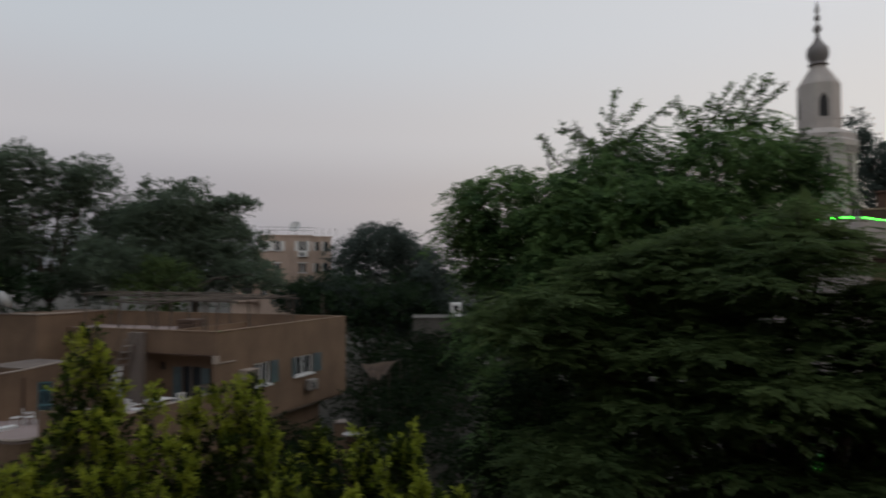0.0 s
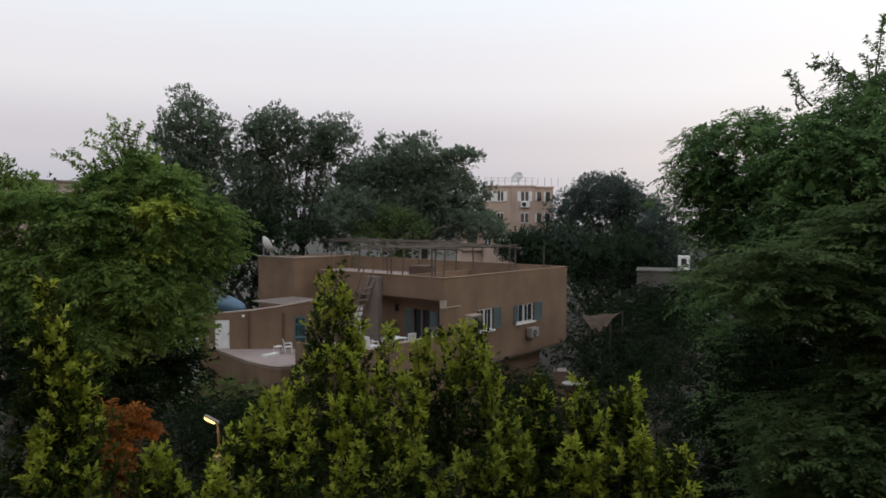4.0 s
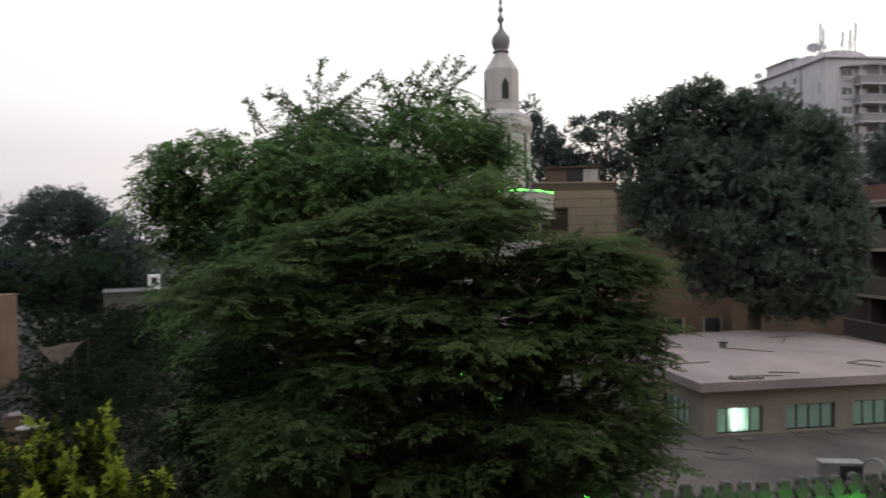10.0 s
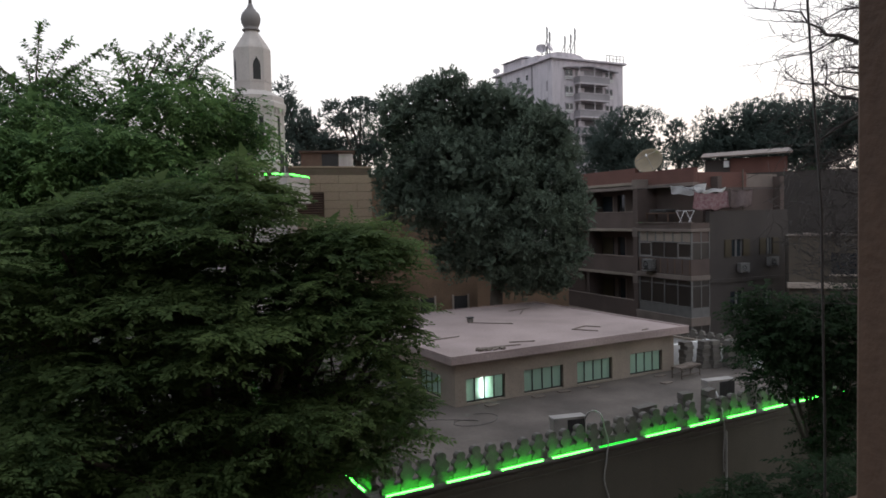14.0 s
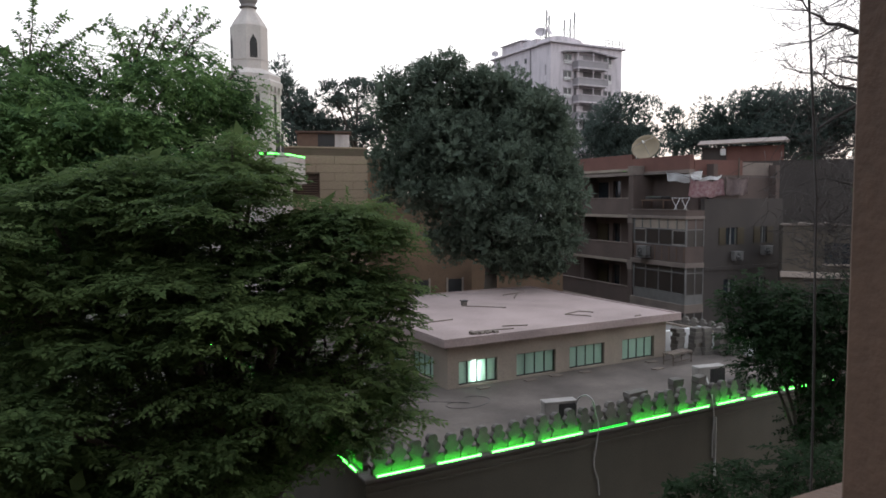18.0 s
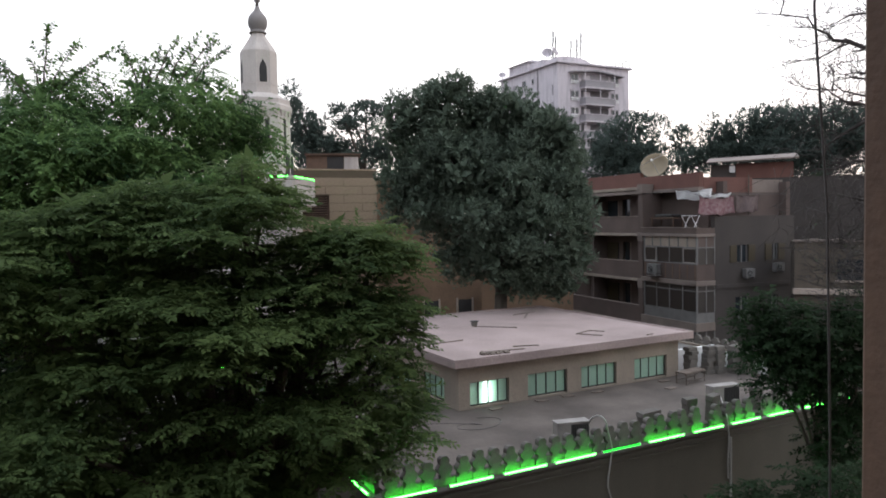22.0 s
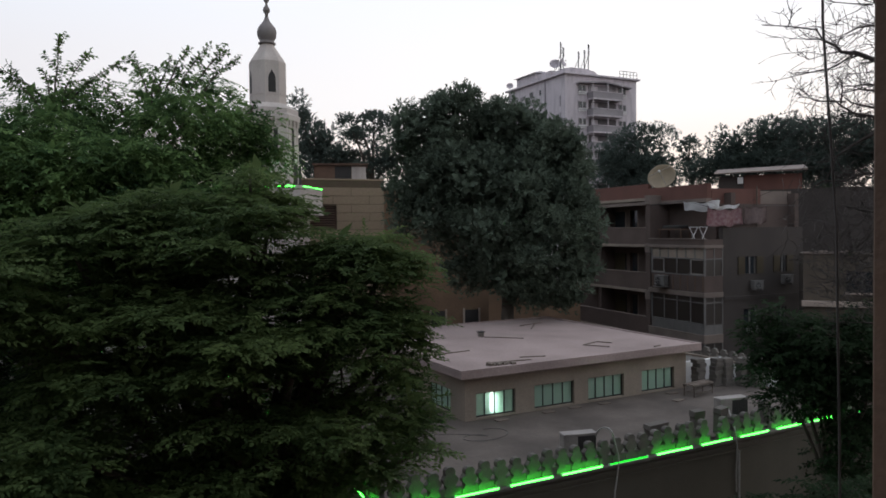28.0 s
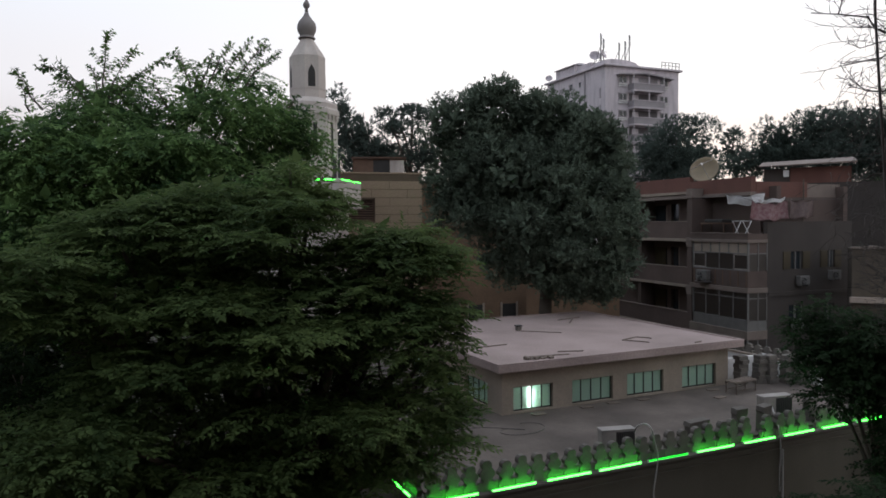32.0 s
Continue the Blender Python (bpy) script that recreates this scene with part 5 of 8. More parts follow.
for y in (8.2, 10.0, 11.8, 13.6, 15.5, 17.2, 18.8):
    part("crossbar", tube(bmesh.new(), [(9.3, y, 10.5), (12.1, y + rp.uniform(-0.5, 0.5), 10.55)], 0.035, 5), M["rust"], pg)
for x, y in [(11.5, 1.2), (11.8, 4.0)]:
    part("post", tube(bmesh.new(), [(x, y, 8.15), (x, y, 10.6)], 0.04, 6), M["rust"], pg)
crate = thing("roof_crate", VL @ pose(8.3, 8.6, 8.15, 0, 0, 5), "dark wooden crate among clutter on the villa roof", "crate")
for k in range(4):
    part("board", boxes((-0.7, 0.7, -0.6, 0.6, 0.22 * k, 0.22 * k + 0.2), bevel=0.01), M["brown_wood"], crate)
for x, y in [(4.2, 5.2), (5.4, 3.1), (7.6, 4.8), (3.0, 7.4)]:
    solid("roof_sack", lathe(bmesh.new(), [(0.3, 0), (0.34, 0.12), (0.28, 0.28), (0.1, 0.36)], 10), M["plank"], "slumped sack lying on the villa roof", "sack", m=VL @ pose(x, y, 8.15) @ Matrix.Diagonal((1.3, 0.9, 1, 1)), group="sacks", smooth=True)


def dish(m, r, label, material):
    """Satellite dish: hollow bowl, three struts, receiver, mast and foot; it looks along +x and up."""
    t = thing("satellite_dish", m, label, "satellite dish", "dishes")
    prof = [(r * k / 8, 0.42 * r * (k / 8) ** 2) for k in range(9)]
    bm = bmesh.new()
    lathe(bm, [(max(a, 0.01), b) for a, b in prof] + [(r * 1.02, 0.42 * r - 0.01)] + [(max(a, 0.01), b - 0.03) for a, b in prof[::-1]], 24)
    tilt = pose(0, 0, r * 1.25, 0, 62, 0)
    part("bowl", bm, M[material], t, m=tilt, smooth=True)
    for a in (0.5, 2.6, 4.7):
        part("strut", tube(bmesh.new(), [(r * 0.95 * math.cos(a), r * 0.95 * math.sin(a), 0.38 * r), (0, 0, r * 1.1)], 0.018, 5), M["metal"], t, m=tilt)
    part("receiver", lathe(bmesh.new(), [(0.06, r * 1.02), (0.06, r * 1.18), (0.03, r * 1.2)], 8), M["white_plastic"], t, m=tilt)
    part("mast", tube(bmesh.new(), [(-0.12, 0, 0), (-0.1, 0, r * 1.2)], 0.05, 8), M["metal"], t)
    part("foot", boxes((-0.35, 0.15, -0.25, 0.25, 0, 0.06)), M["metal"], t)
    return t


dish(pose(-52.6, 17.6, 9.2, 0, 0, 95), 0.66, "white satellite dish on the villa end block", "white_paint")
tk = thing("covered_tank", pose(-49.66, 14.19, 0, 0, 0, 70.7), "blue tarpaulin over a rounded tank in the yard", "tank")
LIE = pose(0, 0, 5.95, 0, 24, 0)
part("cover", lathe(bmesh.new(), [(0.03, -1.05), (0.3, -0.98), (0.5, -0.72), (0.58, -0.3), (0.56, 0.3), (0.46, 0.75), (0.25, 1.0), (0.03, 1.06)], 14), M["tank"], tk, m=LIE @ pose(0, 0, 0, 0, 90, 0), smooth=True)
part("cradle", boxes((-0.6, 0.6, -0.4, 0.4, 0, 5.45)), M["rust"], tk)
part("hatch", boxes((-0.95, -0.6, -0.45, -0.1, 0.36, 0.56), bevel=0.03), M["dark"], tk, m=LIE)
shed = thing("yard_shed", pose(-50.9, 11.5, 0, 0, 0, 78), "small pale panelled shed beyond the terrace", "shed")
part("wall", boxes((-0.68, 0.68, -0.7, 1.3, 0, 4.5)), M["white_paint"], shed)
part("roof", boxes((-0.75, 0.75, -0.8, 1.4, 4.5, 4.6)), M["rust"], shed)

# ---------------------------------------------------------------- flats beyond the mosque
AP = pose(16.93, 38.0, 0, 0, 0, 20)
flats = thing("apartment_block", AP, "shabby brown block of flats with enclosed balconies", "building")
LV = [2.5, 5.35, 8.12, 10.95, 13.85]
SW = [(1.57, 2.42, 9.37, 10.32), (4.2, 4.7, 9.41, 10.34), (1.5, 2.5, 6.3, 7.4), (4.0, 4.7, 6.3, 7.4)]
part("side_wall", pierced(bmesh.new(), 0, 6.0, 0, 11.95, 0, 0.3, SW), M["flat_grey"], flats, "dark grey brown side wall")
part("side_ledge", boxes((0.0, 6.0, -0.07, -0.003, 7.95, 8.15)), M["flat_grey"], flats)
FW = []
for z in LV[1:4]:
    FW += [(6.6, 7.6, z + 0.1, z + 2.2), (8.4, 9.3, z + 0.1, z + 2.2), (9.7, 11.2, z + 0.1, z + 2.15), (12.0, 13.0, z + 0.1, z + 2.2)]
part("front_wall", pierced(bmesh.new(), 0.3, 18, 0, 13.9, 0.9, 1.2, FW, "y"), M["flat_plaster"], flats, "recessed brown front wall behind the balconies")
for row in ((1.2, 6.0, 17.7, 18, 0, 13.9), (5.7, 6.0, 0.3, 17.7, 0, 13.9)):
    part("back_wall", boxes(row), M["flat_plaster"], flats)
for a, b, lo, hi in FW:
    part("opening", boxes((1.1, 1.16, a, b, lo, hi)), M["glass"], flats, "dark balcony door glass")
    if a in (9.7,) and hi < 10.5:
        part("door_leaf", boxes((1.04, 1.09, a + 0.35, b, lo, hi)), M["yellow"], flats, "yellow door shutter")
    elif a > 7:
        part("door_leaf", boxes((1.04, 1.09, a, a + 0.3, lo, hi)), M["slab"], flats, "pale door leaf")
for i, z in enumerate(LV):
    part("slab", boxes((-0.35, 0.9, 5.2, 14.2, z - 0.18, z), bevel=0.01), M["stucco_hall"], flats, "pale balcony slab edge")
    part("bracket", boxes((-1.2, -0.36, 4.62, 5.12, z - 0.45, z + 0.1)), M["slab"], flats)
    if 0 < i < 4:
        part("balcony_parapet", boxes((-0.33, -0.2, 5.2, 14.1, z + 0.003, z + 1.03)), M["flat_plaster"], flats, "brown balcony parapet")
        part("parapet_cap", boxes((-0.37, -0.16, 5.2, 14.1, z + 1.033, z + 1.09)), M["slab"], flats)
        part("balcony_pier", boxes((-0.15, 0.9, 11.15, 11.45, z + 0.003, LV[i + 1] - 0.18)), M["flat_plaster"], flats)
        part("balcony_end", boxes((-1.15, 0.9, 4.66, 5.08, z + 0.103, LV[i + 1] - 0.453)), M["flat_plaster"], flats)
for lo, hi in ((10.83, 11.0), (8.15, 8.42), (5.65, 6.12), (2.9, 3.2)):
    part("bay_slab", boxes((-1.36, -0.003, -0.06, 4.6, lo, hi), bevel=0.01), M["slab"], flats)


def glazed_bay(foot, sill, bar, top, panels):
    """Glass enclosure of a balcony: parapet, mullions, dark panes and an upper row of panels."""
    part("bay_parapet", boxes((-1.3, -1.2, 0.0, 4.35, foot, sill), (-1.2, -0.003, 0.0, 0.1, foot, sill)), M["flat_plaster"] if panels else M["ac_dull"], flats, "brown enclosed balcony parapet" if panels else "grey panelled balcony front")
    wide, slim = 4, 6
    rows = [(-1.3, -1.22, 4.35 * k / wide - 0.03, 4.35 * k / wide + 0.03, sill, bar - 0.03) for k in range(1, wide)]
    rows += [(-1.3, -1.22, 4.35 * k / (slim if panels else wide) - 0.03, 4.35 * k / (slim if panels else wide) + 0.03, bar + 0.03, top) for k in range(1, slim if panels else wide)]
    rows += [(-1.31, -1.2, -0.02, 0.05, sill, top), (-1.31, -1.2, 4.3, 4.38, sill, top), (-1.31, -1.23, 0.05, 4.3, sill, sill + 0.06), (-1.31, -1.23, 0.05, 4.3, bar - 0.03, bar + 0.03)]
    rows += [(-0.64, -0.58, -0.02, 0.04, sill, top), (-0.06, 0.0, -0.02, -0.003, sill, top), (-1.2, -0.06, -0.015, 0.035, bar - 0.03, bar + 0.03)]
    bay = part("bay_frame", boxes(*rows), M["ac_dull"], flats, "pale metal bay frame")
    if panels:
        for k in range(8):
            y0 = 0.1 + 4.15 * k / 7
            part("batten", boxes((-1.325, -1.302, y0 - 0.03, y0 + 0.03, foot + 0.05, sill - 0.02)), M["brown_frame"], flats)
    for k in range(wide):
        y0, y1 = 4.35 * k / wide + 0.03, 4.35 * (k + 1) / wide - 0.03
        part("pane", boxes((-1.265, -1.255, y0, y1, sill + 0.06, bar - 0.03)), M["bay_glass"], bay)
        if k in (0, 3) and panels:
            part("sash", boxes((-1.29, -1.27, y0, y0 + 0.05, sill + 0.06, bar - 0.03), (-1.29, -1.27, y1 - 0.05, y1, sill + 0.06, bar - 0.03), (-1.29, -1.27, y0 + 0.05, y1 - 0.05, bar - 0.09, bar - 0.03), (-1.29, -1.27, y0 + 0.05, y1 - 0.05, sill + 0.06, sill + 0.12)), M["ac_casing"], bay)
    n = slim if panels else wide
    for k in range(n):
        y0, y1 = 4.35 * k / n + 0.03, 4.35 * (k + 1) / n - 0.03
        part("upper_panel", boxes((-1.265, -1.25, y0, y1, bar + 0.03, top)), M["stucco_hall"] if panels else M["bay_glass"], bay)
    for x0, x1 in ((-1.2, -0.64), (-0.58, -0.06)):
        part("pane", boxes((x0, x1, 0.005, 0.015, sill, bar - 0.03)), M["bay_glass"], bay)
        part("upper_panel", boxes((x0, x1, 0.005, 0.015, bar + 0.03, top)), M["flat_plaster"] if panels else M["bay_glass"], bay)


glazed_bay(8.42, 9.32, 10.25, 10.83, True)
glazed_bay(6.12, 6.66, 7.85, 8.15, False)
glazed_bay(3.2, 3.9, 5.1, 5.65, False)
part("terrace_parapet", boxes((-1.3, -1.18, 0.0, 4.6, 11.0, 11.32), (-1.18, -0.003, 0.0, 0.12, 11.0, 11.32)), M["flat_plaster"], flats)
part("top_wall", boxes((0.3, 0.55, 0.8, 4.9, 10.95, 13.6)), M["flat_plaster"], flats)
part("top_wall", boxes((0.55, 6.0, 0.8, 1.05, 10.95, 13.3)), M["flat_plaster"], flats, "brown set-back wall of the top terrace")
part("terrace_floor", boxes((0.9, 5.7, 0.3, 0.8, 10.75, 10.95)), M["roof_screed"], flats)
part("parapet_rail", boxes((-1.34, -1.14, -0.04, 4.6, 11.323, 11.37)), M["slab"], flats)
part("roof_band", boxes((-0.42, -0.003, 0.8, 14.2, 13.40, 13.60)), M["slab"], flats)
part("roof_parapet", boxes((-0.3, -0.05, 5.9, 14.2, 13.853, 14.72)), M["red_wall"], flats, "red painted roof parapet")
part("roof_parapet", boxes((-0.36, -0.05, 0.8, 5.897, 13.603, 14.42)), M["red_wall"], flats, "red painted roof parapet")
part("roof", boxes((0.0, 6.0, 1.06, 17.7, 13.603, 13.85)), M["roof_screed"], flats)
part("side_parapet", boxes((0.0, 3.6, 0.82, 1.05, 13.303, 14.15)), M["red_wall"], flats)
part("side_parapet", boxes((3.603, 6.0, 0.82, 1.05, 13.303, 14.05)), M["slab"], flats)
part("water_pipe", tube(bmesh.new(), [(3.2, 0.7, 12.0), (3.2, 0.7, 14.3)], 0.04, 6), M["rust"], flats)
for a, b, lo, hi in SW:
    part("window", boxes((a, b, 0.12, 0.16, lo, hi)), M["glass"], flats, "dark side window")
    part("window_frame", boxes((a, a + 0.06, 0.06, 0.12, lo, hi), (b - 0.06, b, 0.06, 0.12, lo, hi), ((a + b) / 2 - 0.05, (a + b) / 2 + 0.05, 0.06, 0.12, lo, hi)), M["ac_dull"], flats)
    if lo > 9:
        part("shutter", boxes((a - 0.5, a - 0.02, -0.05, -0.004, lo, hi)), M["yellow"], flats, "yellow wooden shutter")
        part("shutter", boxes((b + 0.02, b + 0.5, -0.05, -0.004, lo, hi)), M["yellow"], flats, "yellow wooden shutter")
for x, z in [(2.2, 8.45), (4.45, 8.7), (1.85, 6.1)]:
    ac_unit(AP @ pose(x, -0.28, z), "white air conditioner on the flats' side wall", 0.68, 0.3, 0.52, skin="ac_dull")
ac_unit(AP @ pose(-1.5, 3.25, 8.6, 0, 0, -90), "white air conditioner on a balcony parapet", 0.85, 0.34, 0.6, skin="ac_dull")
part("shelf", boxes((-1.72, -1.303, 2.8, 3.7, 8.54, 8.598)), M["metal"], flats)

dish(AP @ pose(0.6, 5.6, 13.95, 0, 0, 215), 0.85, "large tan satellite dish on the flats' roof", "dish")


def sagging(m, w, h, sag, label, material, seed):
    """A hanging cloth with folds."""
    rng_ = random.Random(seed)
    ph = rng_.uniform(0, 6)
    bm = bmesh.new()
    nx, nz = 24, 10
    grid = [[bm.verts.new((w * i / nx, 0.10 * math.sin(ph + 9 * i / nx + 1.5 * j / nz) * (0.3 + j / nz), -h * j / nz - sag * 4 * (i / nx) * (1 - i / nx) - 0.05 * math.sin(ph + 13 * i / nx))) for i in range(nx + 1)] for j in range(nz + 1)]
    for j in range(nz):
        for i in range(nx):
            bm.faces.new((grid[j][i], grid[j][i + 1], grid[j + 1][i + 1], grid[j + 1][i]))
    bmesh.ops.solidify(bm, geom=bm.faces[:], thickness=0.012)
    return solid("hanging_cloth", bm, material, label, "cloth", m=m, smooth=True)


pink = mat("pink_patterned_cloth", (0.30, 0.15, 0.17), (0.46, 0.33, 0.33), 6, 14, 0.9, 0.15)
faded = mat("faded_cloth", (0.20, 0.15, 0.145), (0.27, 0.21, 0.20), 4, 14, 0.9, 0.15)
sagging(AP @ pose(-0.85, 2.15, 13.5, 0, 0, -82), 2.5, 0.46, 0.16, "white cloth sagging over the top terrace", M["cloth_white"], 1)
sagging(AP @ pose(-1.2, -0.16, 13.28, 0, 0, 0), 2.2, 0.2, 0.14, "thin white cloth looped along the washing line", M["cloth_white"], 9)
sagging(AP @ pose(-1.14, -0.05, 13.05, 0, 0, 0), 2.5, 0.95, 0.1, "faded pink patterned cloth hung up to dry", pink, 2)
sagging(AP @ pose(1.45, -0.05, 13.12, 0, 0, 0), 1.75, 0.95, 0.05, "pale faded cloth on the washing line", faded, 6)
solid("washing_line", tube(bmesh.new(), [(-1.1, 4.6, 13.35), (-0.9, 1.8, 13.5), (-1.16, -0.05, 13.1), (2.2, -0.05, 13.15), (5.6, -0.05, 13.18)], 0.015, 5), M["cable"], "dark washing line above the top terrace", "line", m=AP)
bench = thing("terrace_table", AP @ pose(-0.55, 3.2, 11.0), "dark covered table on the top terrace", "table")
part("tabletop", boxes((-0.4, 0.4, -1.0, 1.0, 0.85, 0.92), bevel=0.01), M["brown_frame"], bench)
for x in (-0.34, 0.34):
    for y in (-0.9, 0.9):
        part("leg", boxes((x - 0.03, x + 0.03, y - 0.03, y + 0.03, 0, 0.85)), M["brown_wood"], bench)
part("cover", boxes((-0.36, 0.36, -0.8, 0.7, 0.923, 1.12), bevel=0.05), M["dark"], bench, "black folded cover")
rack = thing("drying_rack", AP @ pose(-0.75, 1.05, 11.0), "white folding drying rack on the top terrace", "rack")
for y in (-0.38, 0.38):
    part("leg", tube(bmesh.new(), [(-0.3, y, 0), (0.3, y, 1.0)], 0.02, 5), M["white_plastic"], rack)
    part("leg", tube(bmesh.new(), [(0.3, y, 0), (-0.3, y, 1.0)], 0.02, 5), M["white_plastic"], rack)
for x in (-0.3, -0.1, 0.1, 0.3):
    part("bar", tube(bmesh.new(), [(x, -0.38, 1.0), (x, 0.38, 1.0)], 0.015, 5), M["white_plastic"], rack)

# neighbour behind the bare tree, and the shed with the pale roof
nb = thing("neighbour_house", pose(20.65, 36.6, 0, 0, 0, -25), "low beige house with a pale ledge", "house")
part("wall", pierced(bmesh.new(), 0, 12, 0, 10.5, 0, 0.3, [(2.0, 3.2, 8.5, 9.6)]), M["house_beige"], nb)
for row in ((0, 0.3, 0.3, 2.6, 0, 10.5), (11.7, 12, 0.3, 2.6, 0, 10.5), (0.3, 11.7, 2.3, 2.6, 0, 10.5)):
    part("wall", boxes(row), M["house_beige"], nb)
for k in range(30):
    part("coping_tile", boxes((0.4 * k - 0.05, 0.4 * k + 0.33, -0.1, 0.34, 10.503, 10.503 + 0.12 + 0.03 * (k % 3)), bevel=0.02), M["slab"], nb)
part("ledge", boxes((-0.1, 12.1, -0.3, -0.003, 7.75, 8.05), bevel=0.02), M["stucco_pale"], nb, "pale ledge")
part("roof", boxes((0.3, 11.7, 0.3, 2.3, 10.1, 10.3)), M["roof_screed"], nb)
part("window", boxes((2.0, 3.2, 0.1, 0.16, 8.5, 9.6)), M["glass"], nb)
part("window_sill", boxes((1.9, 3.3, -0.1, 0.1, 8.4, 8.497)), M["stucco_pale"], nb)
rs = thing("roof_house", pose(21.0, 48.52, 0, 0, 0, -26.5), "red walled rooftop rooms under a pale sheet roof", "house")
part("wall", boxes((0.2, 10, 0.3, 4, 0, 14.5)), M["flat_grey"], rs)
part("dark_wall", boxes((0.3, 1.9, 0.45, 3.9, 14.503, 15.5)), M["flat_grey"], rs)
part("top_wall", boxes((1.903, 5.5, 0.4, 3.9, 14.503, 15.55)), M["red_wall"], rs, "dark red upper wall")
part("sheet_roof", prism(bmesh.new(), [(0.0, 0.0), (5.8, 0.08), (5.8, 0.2), (0.0, 0.06)], -0.3, 4.2), M["slab"], rs, "pale sloping sheet roof", m=pose(0, 0, 15.66, 7.5, 0, 0))
part("meter_box", boxes((1.5, 1.85, 0.2, 0.447, 14.95, 15.4), bevel=0.03), M["white_paint"], rs, "small white box on the wall")

# ---------------------------------------------------------------- tower block far off
TW = pose(23.43, 107.5, 0, 0, 0, 24)
tower = thing("tower_block", TW, "tall pale concrete tower block with stacked balconies", "building")
part("body", boxes((0, 14.0, 0, 16.3, 0, 35.6)), M["tower"], tower)
part("roof_slab", boxes((-0.45, 14.5, -0.45, 16.8, 35.603, 35.9), bevel=0.05), M["tower"], tower, "thin overhanging roof slab")
part("penthouse", prism(bmesh.new(), [(0.6, 35.903), (7.6, 35.903), (6.2, 36.7), (4.6, 36.95), (1.8, 36.95), (0.6, 36.7)], 0.9, 7.5), M["tower"], tower, "low rounded roof room")
part("parapet_block", boxes((0.3, 1.2, 4.2, 7.8, 36.0, 37.0)), M["tower"], tower)
part("stair_house", boxes((0.6, 5.0, 9.0, 14.6, 35.903, 37.6)), M["tower"], tower)
bm = bmesh.new()
tip = [bm.verts.new((2.8, y, 38.5)) for y in (10.8, 12.8)]
rim = [bm.verts.new(c) for c in ((0.2, 8.6, 37.603), (5.4, 8.6, 37.603), (5.4, 15.0, 37.603), (0.2, 15.0, 37.603))]
for f in ((rim[0], rim[1], tip[0]), (rim[2], rim[3], tip[1]), (rim[1], rim[2], tip[1], tip[0]), (rim[3], rim[0], tip[0], tip[1]), tuple(rim[::-1])):
    bm.faces.new(f)
part("stair_house_roof", bm, M["tower_dark"], tower, "low hipped roof")
part("hood", prism(bmesh.new(), [(2.0, 34.25), (2.0, 34.4), (7.0, 34.85), (12.3, 34.25), (12.3, 34.1), (7.0, 34.65)], -1.0, -0.003), M["tower_dark"], tower, "shallow gabled hood over the top floor")
for i in range(9):
    z = 32.1 - 2.58 * i
    part("balcony_slab", boxes((4.15, 10.0, -1.5, -0.003, z - 0.22, z)), M["tower"], tower)
    # Balcony shade is painted: darker fronts, and dark panels on the solid wall.
    part("balcony_front", boxes((4.15, 10.0, -1.5, -1.4, z + 0.003, z + 0.95), (4.15, 4.25, -1.4, -0.003, z + 0.003, z + 0.95), (9.9, 10.0, -1.4, -0.003, z + 0.003, z + 0.95)), M["tower_dark"], tower, "balcony front, its shade put into darker paint")
    part("balcony_recess", boxes((4.4, 9.8, -0.06, -0.003, z + 0.05, z + 2.2)), M["recess_shade"] if i else M["tower_dark"], tower)
    part("curtain", boxes((4.9, 6.1, -0.1, -0.063, z + 0.05, z + 2.0)), M["tower"], tower)
    for x in (4.2, 7.1, 9.95):
        part("balcony_post", boxes((x - 0.05, x + 0.05, -1.45, -1.35, z + 0.953, z + 2.35)), M["tower"], tower)
    part("balcony_rail", boxes((4.1, 10.05, -1.54, -1.46, z + 0.953, z + 1.03)), M["tower"], tower)
    for x0, x1 in ((2.4, 3.9), (10.35, 11.8)):
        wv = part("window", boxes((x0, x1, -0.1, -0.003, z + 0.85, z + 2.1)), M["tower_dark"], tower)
        for k in range(2):
            part("shutter_slat", boxes((x0 - 0.03, x1 + 0.03, -0.2, -0.103, z + 0.6 + 0.28 * k, z + 0.76 + 0.28 * k)), M["white_paint"], wv)
        part("pane", boxes((x0 + 0.1, x1 - 0.1, -0.12, -0.102, z + 1.2, z + 2.0)), M["glass"], wv)
        part("window_bar", boxes(((x0 + x1) / 2 - 0.05, (x0 + x1) / 2 + 0.05, -0.15, -0.122, z + 1.2, z + 2.1)), M["white_paint"], wv)
        part("window_hood", boxes((x0 - 0.08, x1 + 0.08, -0.16, -0.003, z + 2.1, z + 2.22)), M["tower"], wv)
    for y0, w_, h_ in ((8.75, 0.95, 0.9), (11.2, 1.3, 0.6), (6.4, 0.5, 0.8)):
        part("window", boxes((-0.06, -0.003, y0, y0 + w_, z + 1.4, z + 1.4 + h_)), M["glass"] if w_ < 1 else M["tower_dark"], tower)
    part("slit", boxes((-0.05, -0.003, 1.1, 1.4, z - 1.2, z + 0.4)), M["tower_dark"], tower)
part("drain_pipe", tube(bmesh.new(), [(-0.1, 5.2, 5), (-0.1, 5.2, 35.5)], 0.1, 6), M["tower_dark"], tower)
